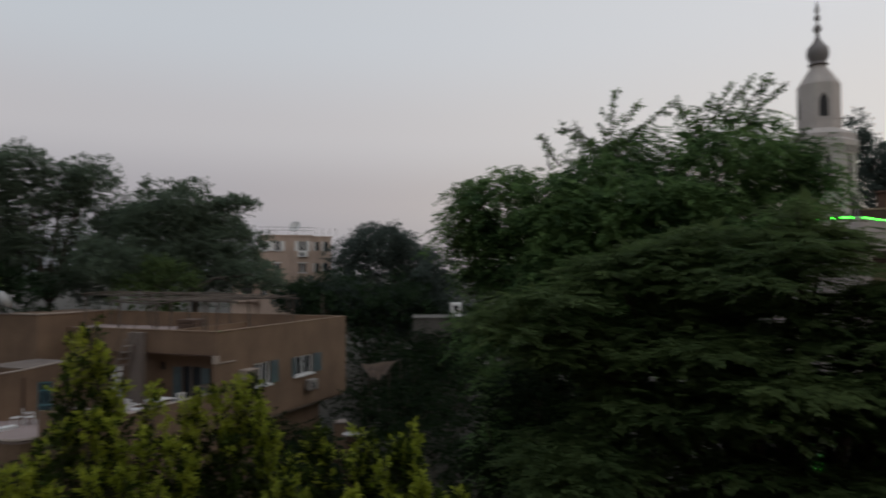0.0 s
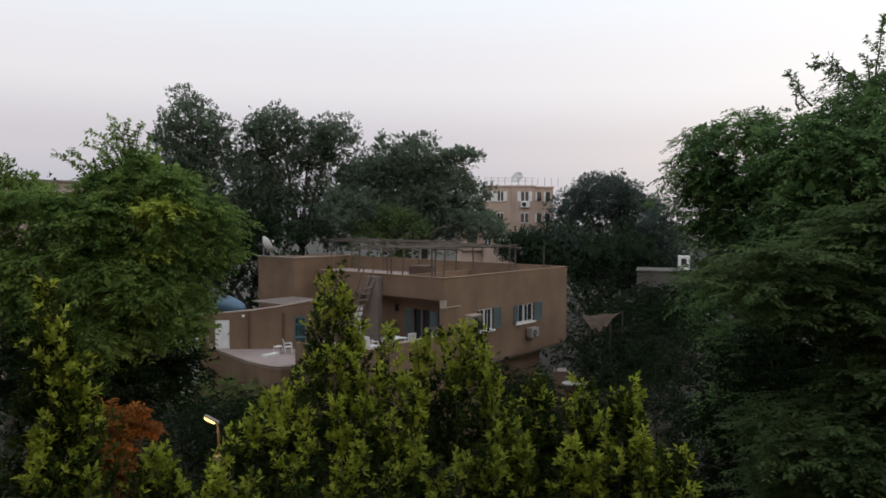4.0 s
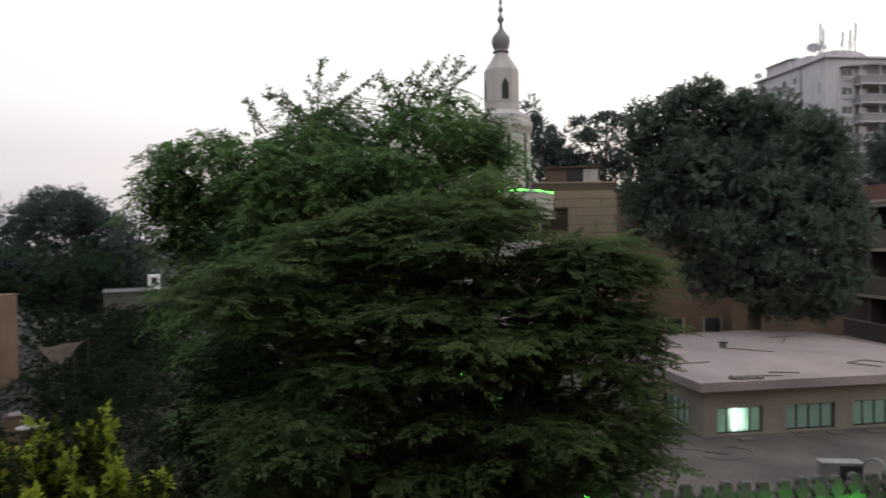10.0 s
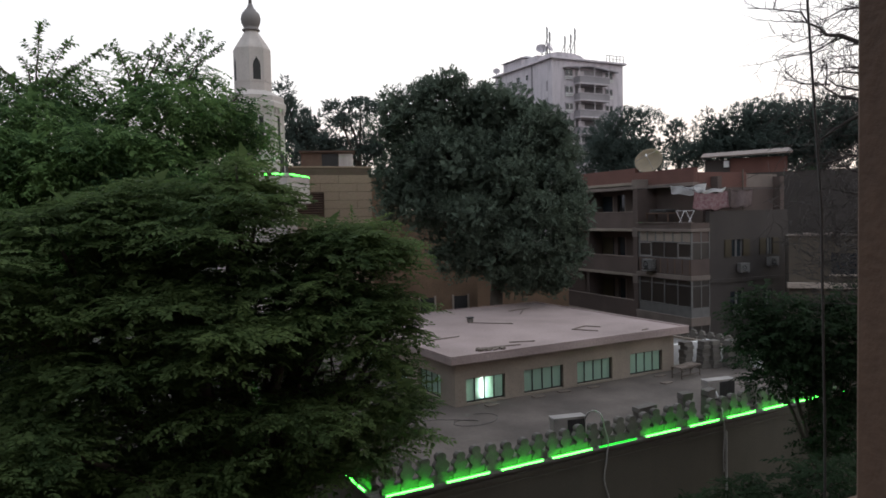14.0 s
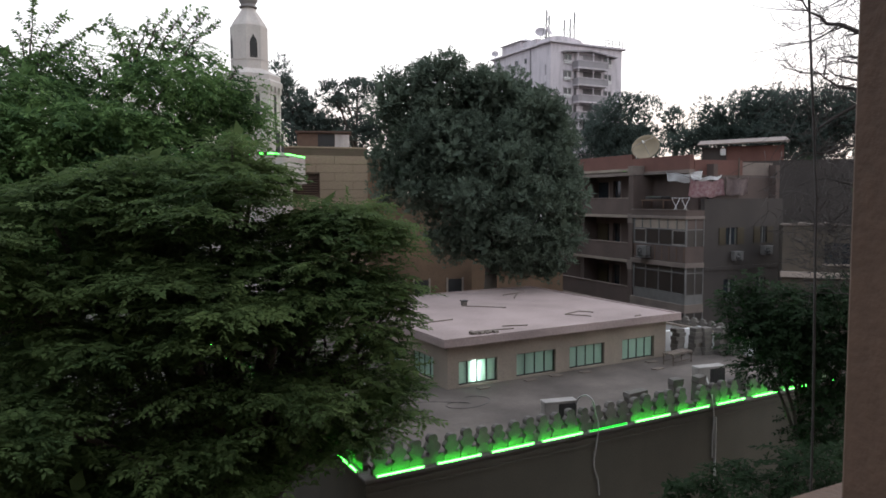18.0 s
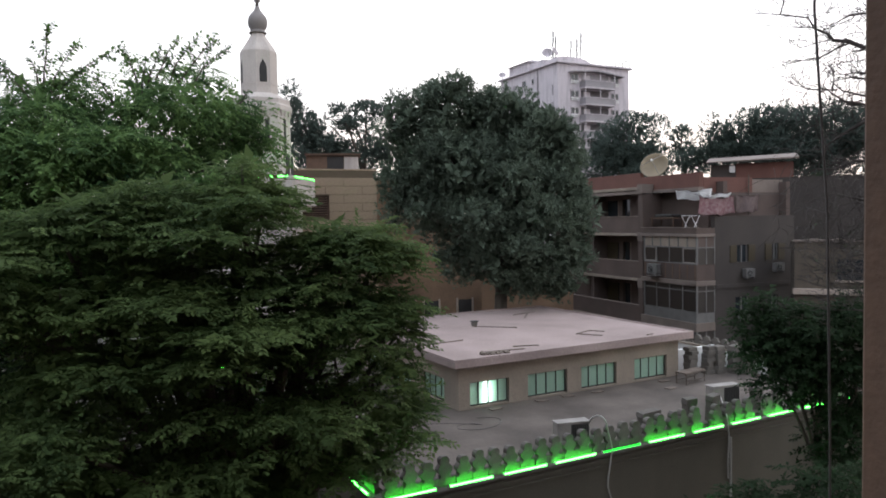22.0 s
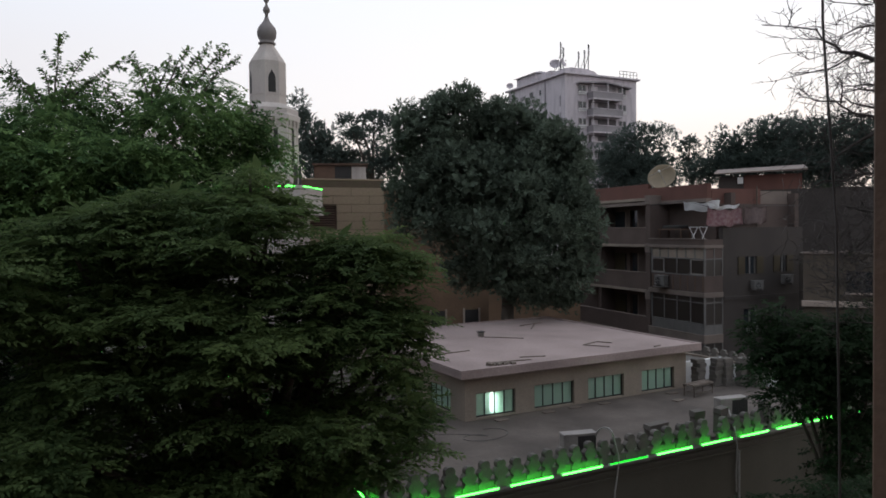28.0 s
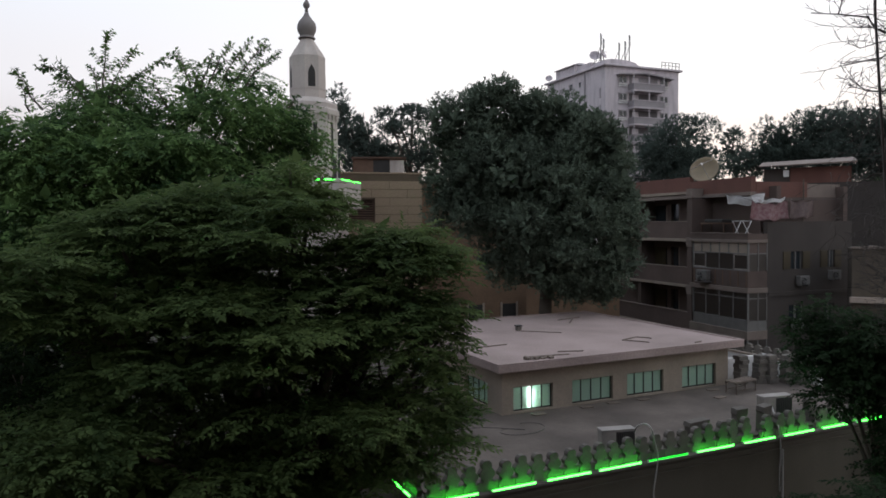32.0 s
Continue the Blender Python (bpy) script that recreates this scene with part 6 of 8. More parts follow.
for x, y, h in [(1.5, 3.2, 4.4), (4.2, 2.2, 3.0), (6.0, 2.0, 4.3), (1.85, 3.0, 3.6), (5.5, 2.4, 3.4)]:
    an = thing("roof_antenna", TW @ pose(x, y, 36.9), "thin lattice antenna mast on the tower roof", "antenna", "antennas")
    part("mast", tube(bmesh.new(), [(0, 0, 0), (0, 0, h)], 0.09, 6), M["metal"], an)
    part("brace", tube(bmesh.new(), [(-0.9, 0, 0), (0, 0, h * 0.6)], 0.05, 5), M["metal"], an)
    for k in range(2):
        part("panel_aerial", boxes((0.1, 0.2, -0.08, 0.08, h * (0.6 + 0.2 * k), h * (0.76 + 0.2 * k))), M["white_plastic"], an)
for x, y, z, r, a in [(1.0, 2.2, 36.8, 0.75, -60), (1.1, 4.2, 36.85, 0.85, -120), (0.2, 16.2, 35.9, 0.6, -120)]:
    dish(TW @ pose(x, y, z, 0, 0, a), r, "pale satellite dish on the tower roof", "tower")
rail = thing("roof_railing", TW @ pose(2.4, -0.3, 35.9), "thin metal railing at the tower roof edge", "railing")
for k in range(6):
    part("post", tube(bmesh.new(), [(8.0 + 0.7 * k, 0, 0), (8.0 + 0.7 * k, 0, 1.0)], 0.05, 5), M["metal"], rail)
part("handrail", tube(bmesh.new(), [(8.0, 0, 1.0), (11.5, 0, 1.0)], 0.05, 5), M["metal"], rail)
part("handrail", tube(bmesh.new(), [(8.0, 0, 0.5), (11.5, 0, 0.5)], 0.04, 5), M["metal"], rail)

# ---------------------------------------------------------------- flats far beyond the villa
FB = pose(-72.7, 61.1, 0, 0, 0, 57)
far = thing("apartment_building", FB, "far peach coloured block of flats between trees", "building")
part("wall", boxes((-6.8, 0, 0, 8, 0, 16.5)), M["apt_far"], far)
part("wing", boxes((-10.2, -6.8, 1.2, 8, 0, 11.2)), M["apt_far"], far)
part("side", boxes((0.003, 2.5, 0.6, 8, 0, 16.4)), M["apt_far"], far)
part("roof_edge", boxes((-6.9, 0.1, -0.1, 8.1, 16.503, 16.7), (0.103, 2.6, 0.5, 8.1, 16.403, 16.6)), M["apt_far"], far)
for z in (15.25, 12.4, 9.5):
    for x0, x1 in ((-4.95, -4.25), (-1.85, -0.9), (-6.6, -5.9)):
        wv = part("window", boxes((x0, x1, -0.06, -0.003, z - 0.6, z + 0.6)), M["glass"], far)
        part("window_bar", boxes(((x0 + x1) / 2 - 0.05, (x0 + x1) / 2 + 0.05, -0.1, -0.063, z - 0.6, z + 0.6)), M["white_paint"], wv)
        part("window_sill", boxes((x0 - 0.1, x1 + 0.1, -0.16, -0.003, z - 0.72, z - 0.603)), M["white_paint"], wv)
        if z > 15:
            for xa in (x0 - 0.5, x1 + 0.05):
                part("shutter", boxes((xa, xa + 0.45, -0.12, -0.003, z - 0.65, z + 0.65)), M["white_paint"], wv)
        else:
            part("window_head", boxes((x0 - 0.1, x1 + 0.1, -0.12, -0.003, z + 0.603, z + 0.7)), M["white_paint"], wv)
    for x0 in (0.35, 1.5):
        part("window", boxes((x0, x0 + 0.55, 0.54, 0.597, z - 0.6, z + 0.6)), M["glass"], far)
        part("shutter", boxes((x0 - 0.25, x0 - 0.02, 0.5, 0.597, z - 0.6, z + 0.6)), M["white_paint"], far)
part("drain_pipe", tube(bmesh.new(), [(-3.1, -0.1, 4), (-3.1, -0.1, 16.3)], 0.08, 6), M["apt_far"], far)
part("balcony", boxes((-9.6, -7.0, 0.6, 1.2, 8.0, 9.0)), M["apt_far"], far)
part("balcony_door", boxes((-9.0, -7.6, 1.14, 1.196, 9.0, 10.8)), M["dark"], far)
ac_unit(FB @ pose(-1.35, -0.3, 13.75), "air conditioner below a far window", 1.2, 0.4, 0.8)
frail = thing("roof_fence", FB @ pose(0, 0, 16.7), "thin fence posts round the far roof", "railing")
for k in range(12):
    part("post", tube(bmesh.new(), [(-6.7 + 0.9 * k, 0.1 if k < 8 else 1.1, 0), (-6.7 + 0.9 * k, 0.1 if k < 8 else 1.1, 1.1)], 0.03, 5), M["metal"], frail)
part("wire", tube(bmesh.new(), [(-6.7, 0.1, 1.0), (0.0, 0.1, 1.0)], 0.02, 5), M["metal"], frail)
part("wire", tube(bmesh.new(), [(-6.7, 0.1, 0.6), (0.0, 0.1, 0.6)], 0.02, 5), M["metal"], frail)
dish(FB @ pose(-2.2, 0.6, 16.7, 0, 0, -120), 0.8, "white dish on the far roof", "white_paint")

hut = thing("pale_hut", pose(-39.0, 45.8, 0, 0, 0, 40), "pale grey hut with a white chimney box among trees", "hut")
part("wall", boxes((-1.6, 3.2, 0, 4, 0, 7.9)), M["old_plaster"], hut)
part("chimney", boxes((1.6, 2.5, 0.3, 1.4, 8.0, 9.2), bevel=0.02), M["white_paint"], hut, "white box chimney")
part("chimney_hole", boxes((1.85, 2.25, 0.27, 0.298, 8.5, 9.0)), M["dark"], hut)
part("roof_edge", boxes((-1.7, 3.3, -0.1, 4.1, 7.9, 8.0)), M["old_plaster"], hut)
CORNERS = (Vector((-30.02, 28.88, 6.60)), Vector((-28.70, 30.77, 6.78)), Vector((-27.89, 28.97, 6.39)), Vector((-28.36, 27.88, 6.14)))
bm = bmesh.new()
net = []
for j in range(9):
    row = []
    for i in range(13):
        u, w = i / 12, j / 8
        p = CORNERS[0].lerp(CORNERS[1], u).lerp(CORNERS[3].lerp(CORNERS[2], u), w)
        p.z -= 0.28 * 4 * u * (1 - u) * (0.4 + 0.6 * w) + 0.05 * math.sin(9 * u + 4 * w) + 0.12 * w * math.sin(17 * u)
        row.append(bm.verts.new(p))
    net.append(row)
for j in range(8):
    for i in range(12):
        bm.faces.new((net[j][i], net[j][i + 1], net[j + 1][i + 1], net[j + 1][i]))
bmesh.ops.solidify(bm, geom=bm.faces[:], thickness=0.012)
solid("canvas_canopy", bm, M["canvas"], "old tan canvas canopy sagging over a garden seat", "canopy", smooth=True)
for p in CORNERS:
    solid("canopy_post", tube(bmesh.new(), [(p.x, p.y, 0), (p.x, p.y, p.z)], 0.035, 6), M["bark"], "thin rusty canopy post", "post", group="canopy posts")
old = thing("old_house", pose(-58.0, -3.0, 0, 0, 0, 95), "tan flat-roofed house behind the garden tree", "house")
part("wall", boxes((-2, 9, 0, 8, 0, 14.6)), M["stucco_pale"], old)
part("roof_edge", boxes((-2.1, 9.1, -0.1, 8.1, 14.6, 14.8)), M["slab"], old)
part("top_room", boxes((-2, 1.2, 2, 6, 14.8, 16.0)), M["stucco_villa"], old)
part("window", boxes((2.0, 3.2, -0.06, -0.004, 12.0, 13.5)), M["glass"], old)

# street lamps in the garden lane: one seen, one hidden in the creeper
# The second lamp is unseen, added for the creeper's orange glow.
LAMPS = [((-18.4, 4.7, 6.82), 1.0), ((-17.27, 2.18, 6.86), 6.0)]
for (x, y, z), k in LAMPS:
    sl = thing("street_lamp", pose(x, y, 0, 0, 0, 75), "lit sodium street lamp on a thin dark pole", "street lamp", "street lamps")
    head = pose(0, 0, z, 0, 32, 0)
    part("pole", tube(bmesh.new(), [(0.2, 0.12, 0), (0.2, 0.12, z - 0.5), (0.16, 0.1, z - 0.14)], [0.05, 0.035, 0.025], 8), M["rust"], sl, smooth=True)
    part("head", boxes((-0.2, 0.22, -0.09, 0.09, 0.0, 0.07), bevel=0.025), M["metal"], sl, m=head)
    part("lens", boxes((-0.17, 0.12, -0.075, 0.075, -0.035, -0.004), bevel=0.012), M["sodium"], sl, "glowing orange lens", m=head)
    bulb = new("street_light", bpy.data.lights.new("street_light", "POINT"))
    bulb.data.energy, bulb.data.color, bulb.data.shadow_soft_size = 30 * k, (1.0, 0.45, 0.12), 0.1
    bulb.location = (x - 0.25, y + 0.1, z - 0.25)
sign = thing("white_post", pose(-17.3, 7.1, 0, 0, 0, 75), "leaning white painted post below the lamp", "post")
part("post", boxes((-0.08, 0.08, -0.08, 0.08, 0, 6.5), bevel=0.02), M["ac_casing"], sign, m=pose(0, 0, 0, 0, -22, 0))
# low garden wall end and a round table by the villa corner
stub = thing("garden_wall_end", pose(-22.95, 20.8, 0, 0, 0, 45), "short curved garden wall with a pale cap", "wall")
part("wall", boxes((-0.25, 0.25, -0.3, 0.3, 0, 5.45)), M["stucco_villa"], stub)
part("cap", boxes((-0.29, 0.29, -0.34, 0.34, 5.45, 5.54), bevel=0.03), M["slab"], stub)

rt_ = thing("round_table", pose(-20.3, 18.98, 0), "round white garden table beside the low wall", "table")
part("tabletop", lathe(bmesh.new(), [(0.3, 5.64), (0.36, 5.65), (0.36, 5.69), (0.34, 5.70)], 16), M["ac_casing"], rt_)
part("pedestal", tube(bmesh.new(), [(0, 0, 0), (0, 0, 5.64)], 0.22, 8), M["brown_wood"], rt_, "dark round pedestal")

# ---------------------------------------------------------------- trees


def sprigs(spots, leaf, material, seed, twig="bark", name="top_sprig"):
    """Long arching shoots that stand out of a crown, from base to tip, with side twigs and paired leaves."""
    def add(t, loc, off, rng):
        rng2 = np.random.default_rng(seed)
        P, W, U = [], [], []

        def leafy(pts, gap):
            for a, b in zip(pts, pts[1:]):
                d = b - a
                n = max(1, int(d.length / gap))
                d = d.normalized()
                for k in range(n):
                    side = d.cross(Vector(unit(1, rng2)[0])).normalized()
                    for sgn in (1, -1):
                        P.append(a.lerp(b, (k + rng2.uniform(0, 0.9)) / n))
                        W.append(d * 0.55 + side * sgn * 0.9 + Vector((0, 0, -0.35)) + Vector(rng2.normal(size=3)) * 0.2)
                        U.append(Vector((0, 0, 1)) + Vector(rng2.normal(size=3)) * 0.5)

        for x0, y0, z0, x1, y1, z1 in spots:
            a, b = Vector((x0, y0, z0)) - off, Vector((x1, y1, z1)) - off
            run = b - a
            sag = Vector((0, 0, 0.16 * run.length * min(1.0, abs(run.x) + abs(run.y))))
            pts = [a.lerp(b, f) + sag * (4 * f * (1 - f)) + Vector(rng2.normal(size=3)) * 0.03 for f in (0, 0.25, 0.5, 0.75, 1.0)]
            bm = tube(bmesh.new(), pts, [0.03, 0.024, 0.018, 0.011, 0.005], 5)
            leafy(pts[1:], leaf * 0.38)
            for f in np.linspace(0.12, 0.86, max(3, int(run.length * 3.4))):
                i = min(3, int(f * 4))
                s = pts[i].lerp(pts[i + 1], f * 4 - i)
                o = Vector(unit(1, rng2, 0.2)[0])
                e = s + (run.normalized() * 0.75 + o * 0.8) * run.length * (0.34 - 0.2 * f)
                mid = s.lerp(e, 0.5) + Vector((0, 0, 0.04))
                tube(bm, [s, mid, e], [0.012, 0.008, 0.004], 4)
                leafy([s, mid, e], leaf * 0.36)
            part("shoot", bm, M[twig], t)
        L = leaf * rng2.uniform(0.7, 1.15, len(P))
        crown(name, (np.array(P), np.array(W), np.array(U), L, L * 0.6), M[material], t)
    return add


A = [(-9.7, 19.7, 14.6, 2.3, 1.6), (-6.5, 21.0, 15.1, 2.5, 1.6), (-12.5, 18.1, 13.9, 1.6, 1.6), (-12.6, 17.9, 11.7, 1.15, 1.9), (-10.9, 19.1, 12.6, 2.6, 1.9), (-7.5, 20.7, 13.2, 2.6, 1.6), (-5.0, 21.4, 14.2, 1.1, 1.6), (-12.1, 18.3, 9.4, 1.8, 2.5), (-9.2, 20.0, 10.6, 2.8, 2.1), (-11.6, 18.6, 6.3, 2.2, 2.3), (-13.1, 17.6, 13.0, 1.0, 1.3), (-9.2, 17.6, 11.8, 1.8, 1.3), (-7.4, 18.0, 11.8, 1.8, 1.2), (-5.6, 18.6, 12.2, 1.5, 1.1)]
A += [(-9.2, 17.0, 13.4, 1.3, 1.1), (-8.2, 17.6, 13.6, 1.4, 1.0), (-9.6, 16.8, 12.2, 1.2, 1.1), (-6.8, 18.2, 13.4, 1.4, 1.0), (-10.2, 17.2, 13.9, 1.3, 1.1)]
A += [(-13.5, 17.6, 14.3, 0.6, 0.7), (-13.8, 17.4, 12.9, 0.7, 0.9), (-13.5, 17.8, 11.8, 0.6, 0.6), (-13.1, 17.9, 10.2, 0.7, 0.8)]
A = [(x, y, z - 0.1, r * 0.92, h * 0.9) for x, y, z, r, h in A]
A_TOP = [(-9.4, 19.14, 15.41, -9.13, 18.88, 17.16), (-9.34, 19.19, 15.34, -8.49, 19.28, 16.78), (-9.19, 19.26, 15.35, -7.74, 19.65, 16.55), (-9.55, 19.07, 15.4, -10.67, 18.32, 16.14), (-9.69, 19.03, 15.25, -10.3, 18.59, 15.84), (-10.74, 18.48, 15.1, -11.24, 18.01, 15.99), (-10.97, 18.36, 15.01, -11.06, 18.19, 15.63), (-9.48, 19.09, 15.48, -9.57, 18.87, 16.34), (-7.3, 19.99, 15.69, -7.53, 19.65, 16.89)]
A_TOP += [(-7.08, 20.05, 15.78, -6.63, 19.98, 16.83), (-6.85, 20.1, 15.95, -6.15, 20.05, 17.16), (-6.56, 20.2, 15.96, -5.7, 20.19, 17.13), (-6.27, 20.29, 15.97, -5.16, 20.35, 17.09), (-5.98, 20.4, 15.83, -4.84, 20.48, 16.88), (-7.16, 20.05, 15.62, -7.0, 19.91, 16.61), (-7.95, 19.81, 15.28, -8.2, 19.58, 16.01), (-4.78, 20.79, 15.4, -4.41, 20.8, 15.81)]
tree("broadleaf_tree", (-9.5, 20.2, 0), (-9.6, 19.9, 7.5), A, 0.42, ("pinnate", 22500, "leaf_back", 0.42, 5, 0.135, 0.48, 0.45, 0.6), "tall bright green garden tree with arching top shoots", 11, inner=0.2, core=0.75, extra=sprigs(A_TOP, 0.15, "leaf_back", 31))

B = [(-1.0, 13.0, 11.4, 1.0, 0.6), (-1.2, 13.0, 10.1, 1.4, 0.9), (-3.0, 12.7, 10.1, 2.0, 1.0), (-4.6, 12.2, 10.4, 1.5, 0.7), (-0.6, 13.0, 8.9, 0.85, 0.9), (-2.5, 12.8, 8.4, 2.4, 1.1), (-5.1, 12.0, 8.9, 1.6, 1.2), (-0.6, 13.0, 7.9, 0.75, 0.5), (-5.8, 11.6, 7.5, 2.0, 0.9), (-3.8, 12.4, 11.7, 1.2, 0.6), (-3.7, 12.5, 7.2, 2.1, 0.8)]
B += [(-5.9, 12.2, 11.8, 1.2, 0.55), (-6.2, 11.7, 10.5, 1.3, 0.6), (-4.7, 13.0, 12.4, 1.1, 0.45), (-4.9, 11.6, 9.6, 1.3, 0.6), (-5.7, 10.5, 8.8, 1.3, 0.7), (-6.8, 11.1, 11.1, 1.3, 0.7), (-3.0, 13.3, 12.4, 0.9, 0.4)]
B += [(-3.2, 13.2, 12.2, 1.2, 0.5), (-1.4, 13.5, 11.5, 1.0, 0.5), (-0.55, 13.55, 11.15, 0.9, 0.5), (-2.2, 13.4, 10.8, 1.1, 0.4), (-3.4, 13.1, 11.1, 1.3, 0.5), (-3.9, 13.0, 10.3, 1.4, 0.6), (-2.5, 13.3, 9.8, 1.5, 0.6)]
B += [(-1.0, 13.5, 10.2, 1.2, 0.6), (-0.3, 13.6, 9.7, 0.6, 0.6), (-0.25, 13.6, 8.4, 0.7, 0.6), (-4.8, 12.7, 11.0, 1.3, 0.55), (-5.3, 12.5, 12.0, 1.2, 0.45), (-4.2, 12.6, 9.4, 1.5, 0.6), (-2.9, 13.0, 7.3, 1.3, 0.5)]
B += [(-0.3, 13.8, 11.2, 0.5, 0.3), (-0.1, 13.8, 10.4, 0.4, 0.3), (-0.2, 13.8, 9.7, 0.4, 0.3), (-0.2, 13.8, 9.0, 0.4, 0.3), (-0.0, 13.8, 8.2, 0.4, 0.2), (0.2, 13.8, 7.6, 0.4, 0.2), (-2.6, 13.3, 12.5, 0.5, 0.3), (-3.0, 13.2, 13.0, 0.5, 0.2), (-2.3, 13.4, 11.4, 0.7, 0.3), (-1.2, 13.5, 11.6, 0.8, 0.3)]
B = [(x, y, z, r * 0.95, h * 0.85) for x, y, z, r, h in B]
tree("flame_tree", (-3.2, 12.9, 0), (-3.1, 12.8, 5.6), B, 0.26, ("pinnate", 19500, "leaf_front", 0.46, 6, 0.125, 0.42, 0.14, 0.9, 0.7), "dark feathery tree with flat layered foliage by the mosque wall", 12, billow=10, pad=0.42, inner=0.3, core=0.12)

BRIGHT = [(-9.93, 4.42, 11.34), (-9.84, 4.22, 11.11), (-9.63, 4.42, 10.95), (-9.55, 3.99, 10.65), (-9.19, 4.48, 10.49), (-8.96, 4.81, 10.43), (-9.01, 3.47, 9.92), (-8.89, 3.04, 9.7), (-8.95, 3.25, 9.8), (-9.24, 3.76, 10.23), (-8.64, 5.1, 10.26), (-8.59, 5.3, 10.33), (-8.49, 5.52, 10.36), (-8.44, 5.74, 10.46), (-8.31, 5.95, 10.47), (-8.28, 5.78, 10.33), (-8.06, 5.87, 10.19), (-7.78, 5.81, 9.92), (-8.4, 4.73, 9.86), (-8.63, 4.45, 9.94), (-8.89, 4.24, 10.08), (-9.12, 4.05, 10.22), (-8.77, 2.77, 9.54), (-8.67, 2.53, 9.43), (-8.48, 2.34, 9.27), (-8.32, 2.16, 9.15), (-8.34, 4.13, 9.57), (-8.1, 4.86, 9.67), (-7.96, 5.32, 9.79), (-8.05, 4.4, 9.45), (-8.5, 3.8, 9.59), (-8.52, 3.42, 9.5), (-8.53, 3.05, 9.41)]
FRONT = [(-6.83, 5.32, 9.54), (-6.72, 5.41, 9.45), (-6.8, 5.12, 9.41), (-6.56, 5.37, 9.28), (-6.76, 4.92, 9.25), (-6.52, 5.04, 9.22), (-6.9, 4.68, 9.18), (-7.06, 4.39, 9.13), (-7.32, 3.92, 9.08), (-7.67, 3.5, 9.13), (-7.8, 2.92, 9.15), (-7.94, 2.5, 9.15), (-7.49, 4.41, 9.29), (-7.77, 3.85, 9.25)]
DULL = [(-7.41, 6.17, 9.86), (-7.36, 6.28, 9.89), (-7.35, 5.82, 9.61), (-7.06, 6.27, 9.68), (-7.01, 6.68, 9.91), (-6.86, 6.69, 9.82), (-6.86, 6.29, 9.57), (-6.54, 6.96, 9.8), (-6.48, 7.14, 9.89), (-6.35, 6.91, 9.66), (-6.2, 6.91, 9.58), (-6.41, 6.57, 9.47), (-5.92, 6.76, 9.34), (-5.75, 6.77, 9.28), (-7.0, 5.92, 9.44), (-6.51, 6.06, 9.24), (-5.97, 6.42, 9.17), (-6.17, 6.12, 9.11), (-5.53, 6.73, 9.16), (-5.45, 6.93, 9.25), (-5.12, 6.63, 8.97), (-6.42, 5.85, 9.09), (-5.59, 6.4, 9.01)]
LEFT = [(-9.27, 0.48, 11.39), (-9.25, 0.55, 11.18), (-9.09, 0.65, 10.72), (-9.05, 0.81, 10.56), (-8.92, 0.71, 10.35), (-9.11, 0.57, 10.84), (-8.88, 0.83, 10.2), (-9.03, 0.45, 10.98), (-8.76, 0.63, 10.02), (-8.68, 0.77, 9.75), (-8.84, 0.46, 10.39), (-8.62, 0.46, 9.83), (-8.41, 0.64, 9.49), (-8.31, 0.83, 9.24)]
LOW = [(-8.84, 1.65, 9.25), (-8.73, 1.54, 9.19), (-8.7, 1.68, 9.17), (-8.6, 1.36, 9.03), (-8.49, 1.76, 8.92)]


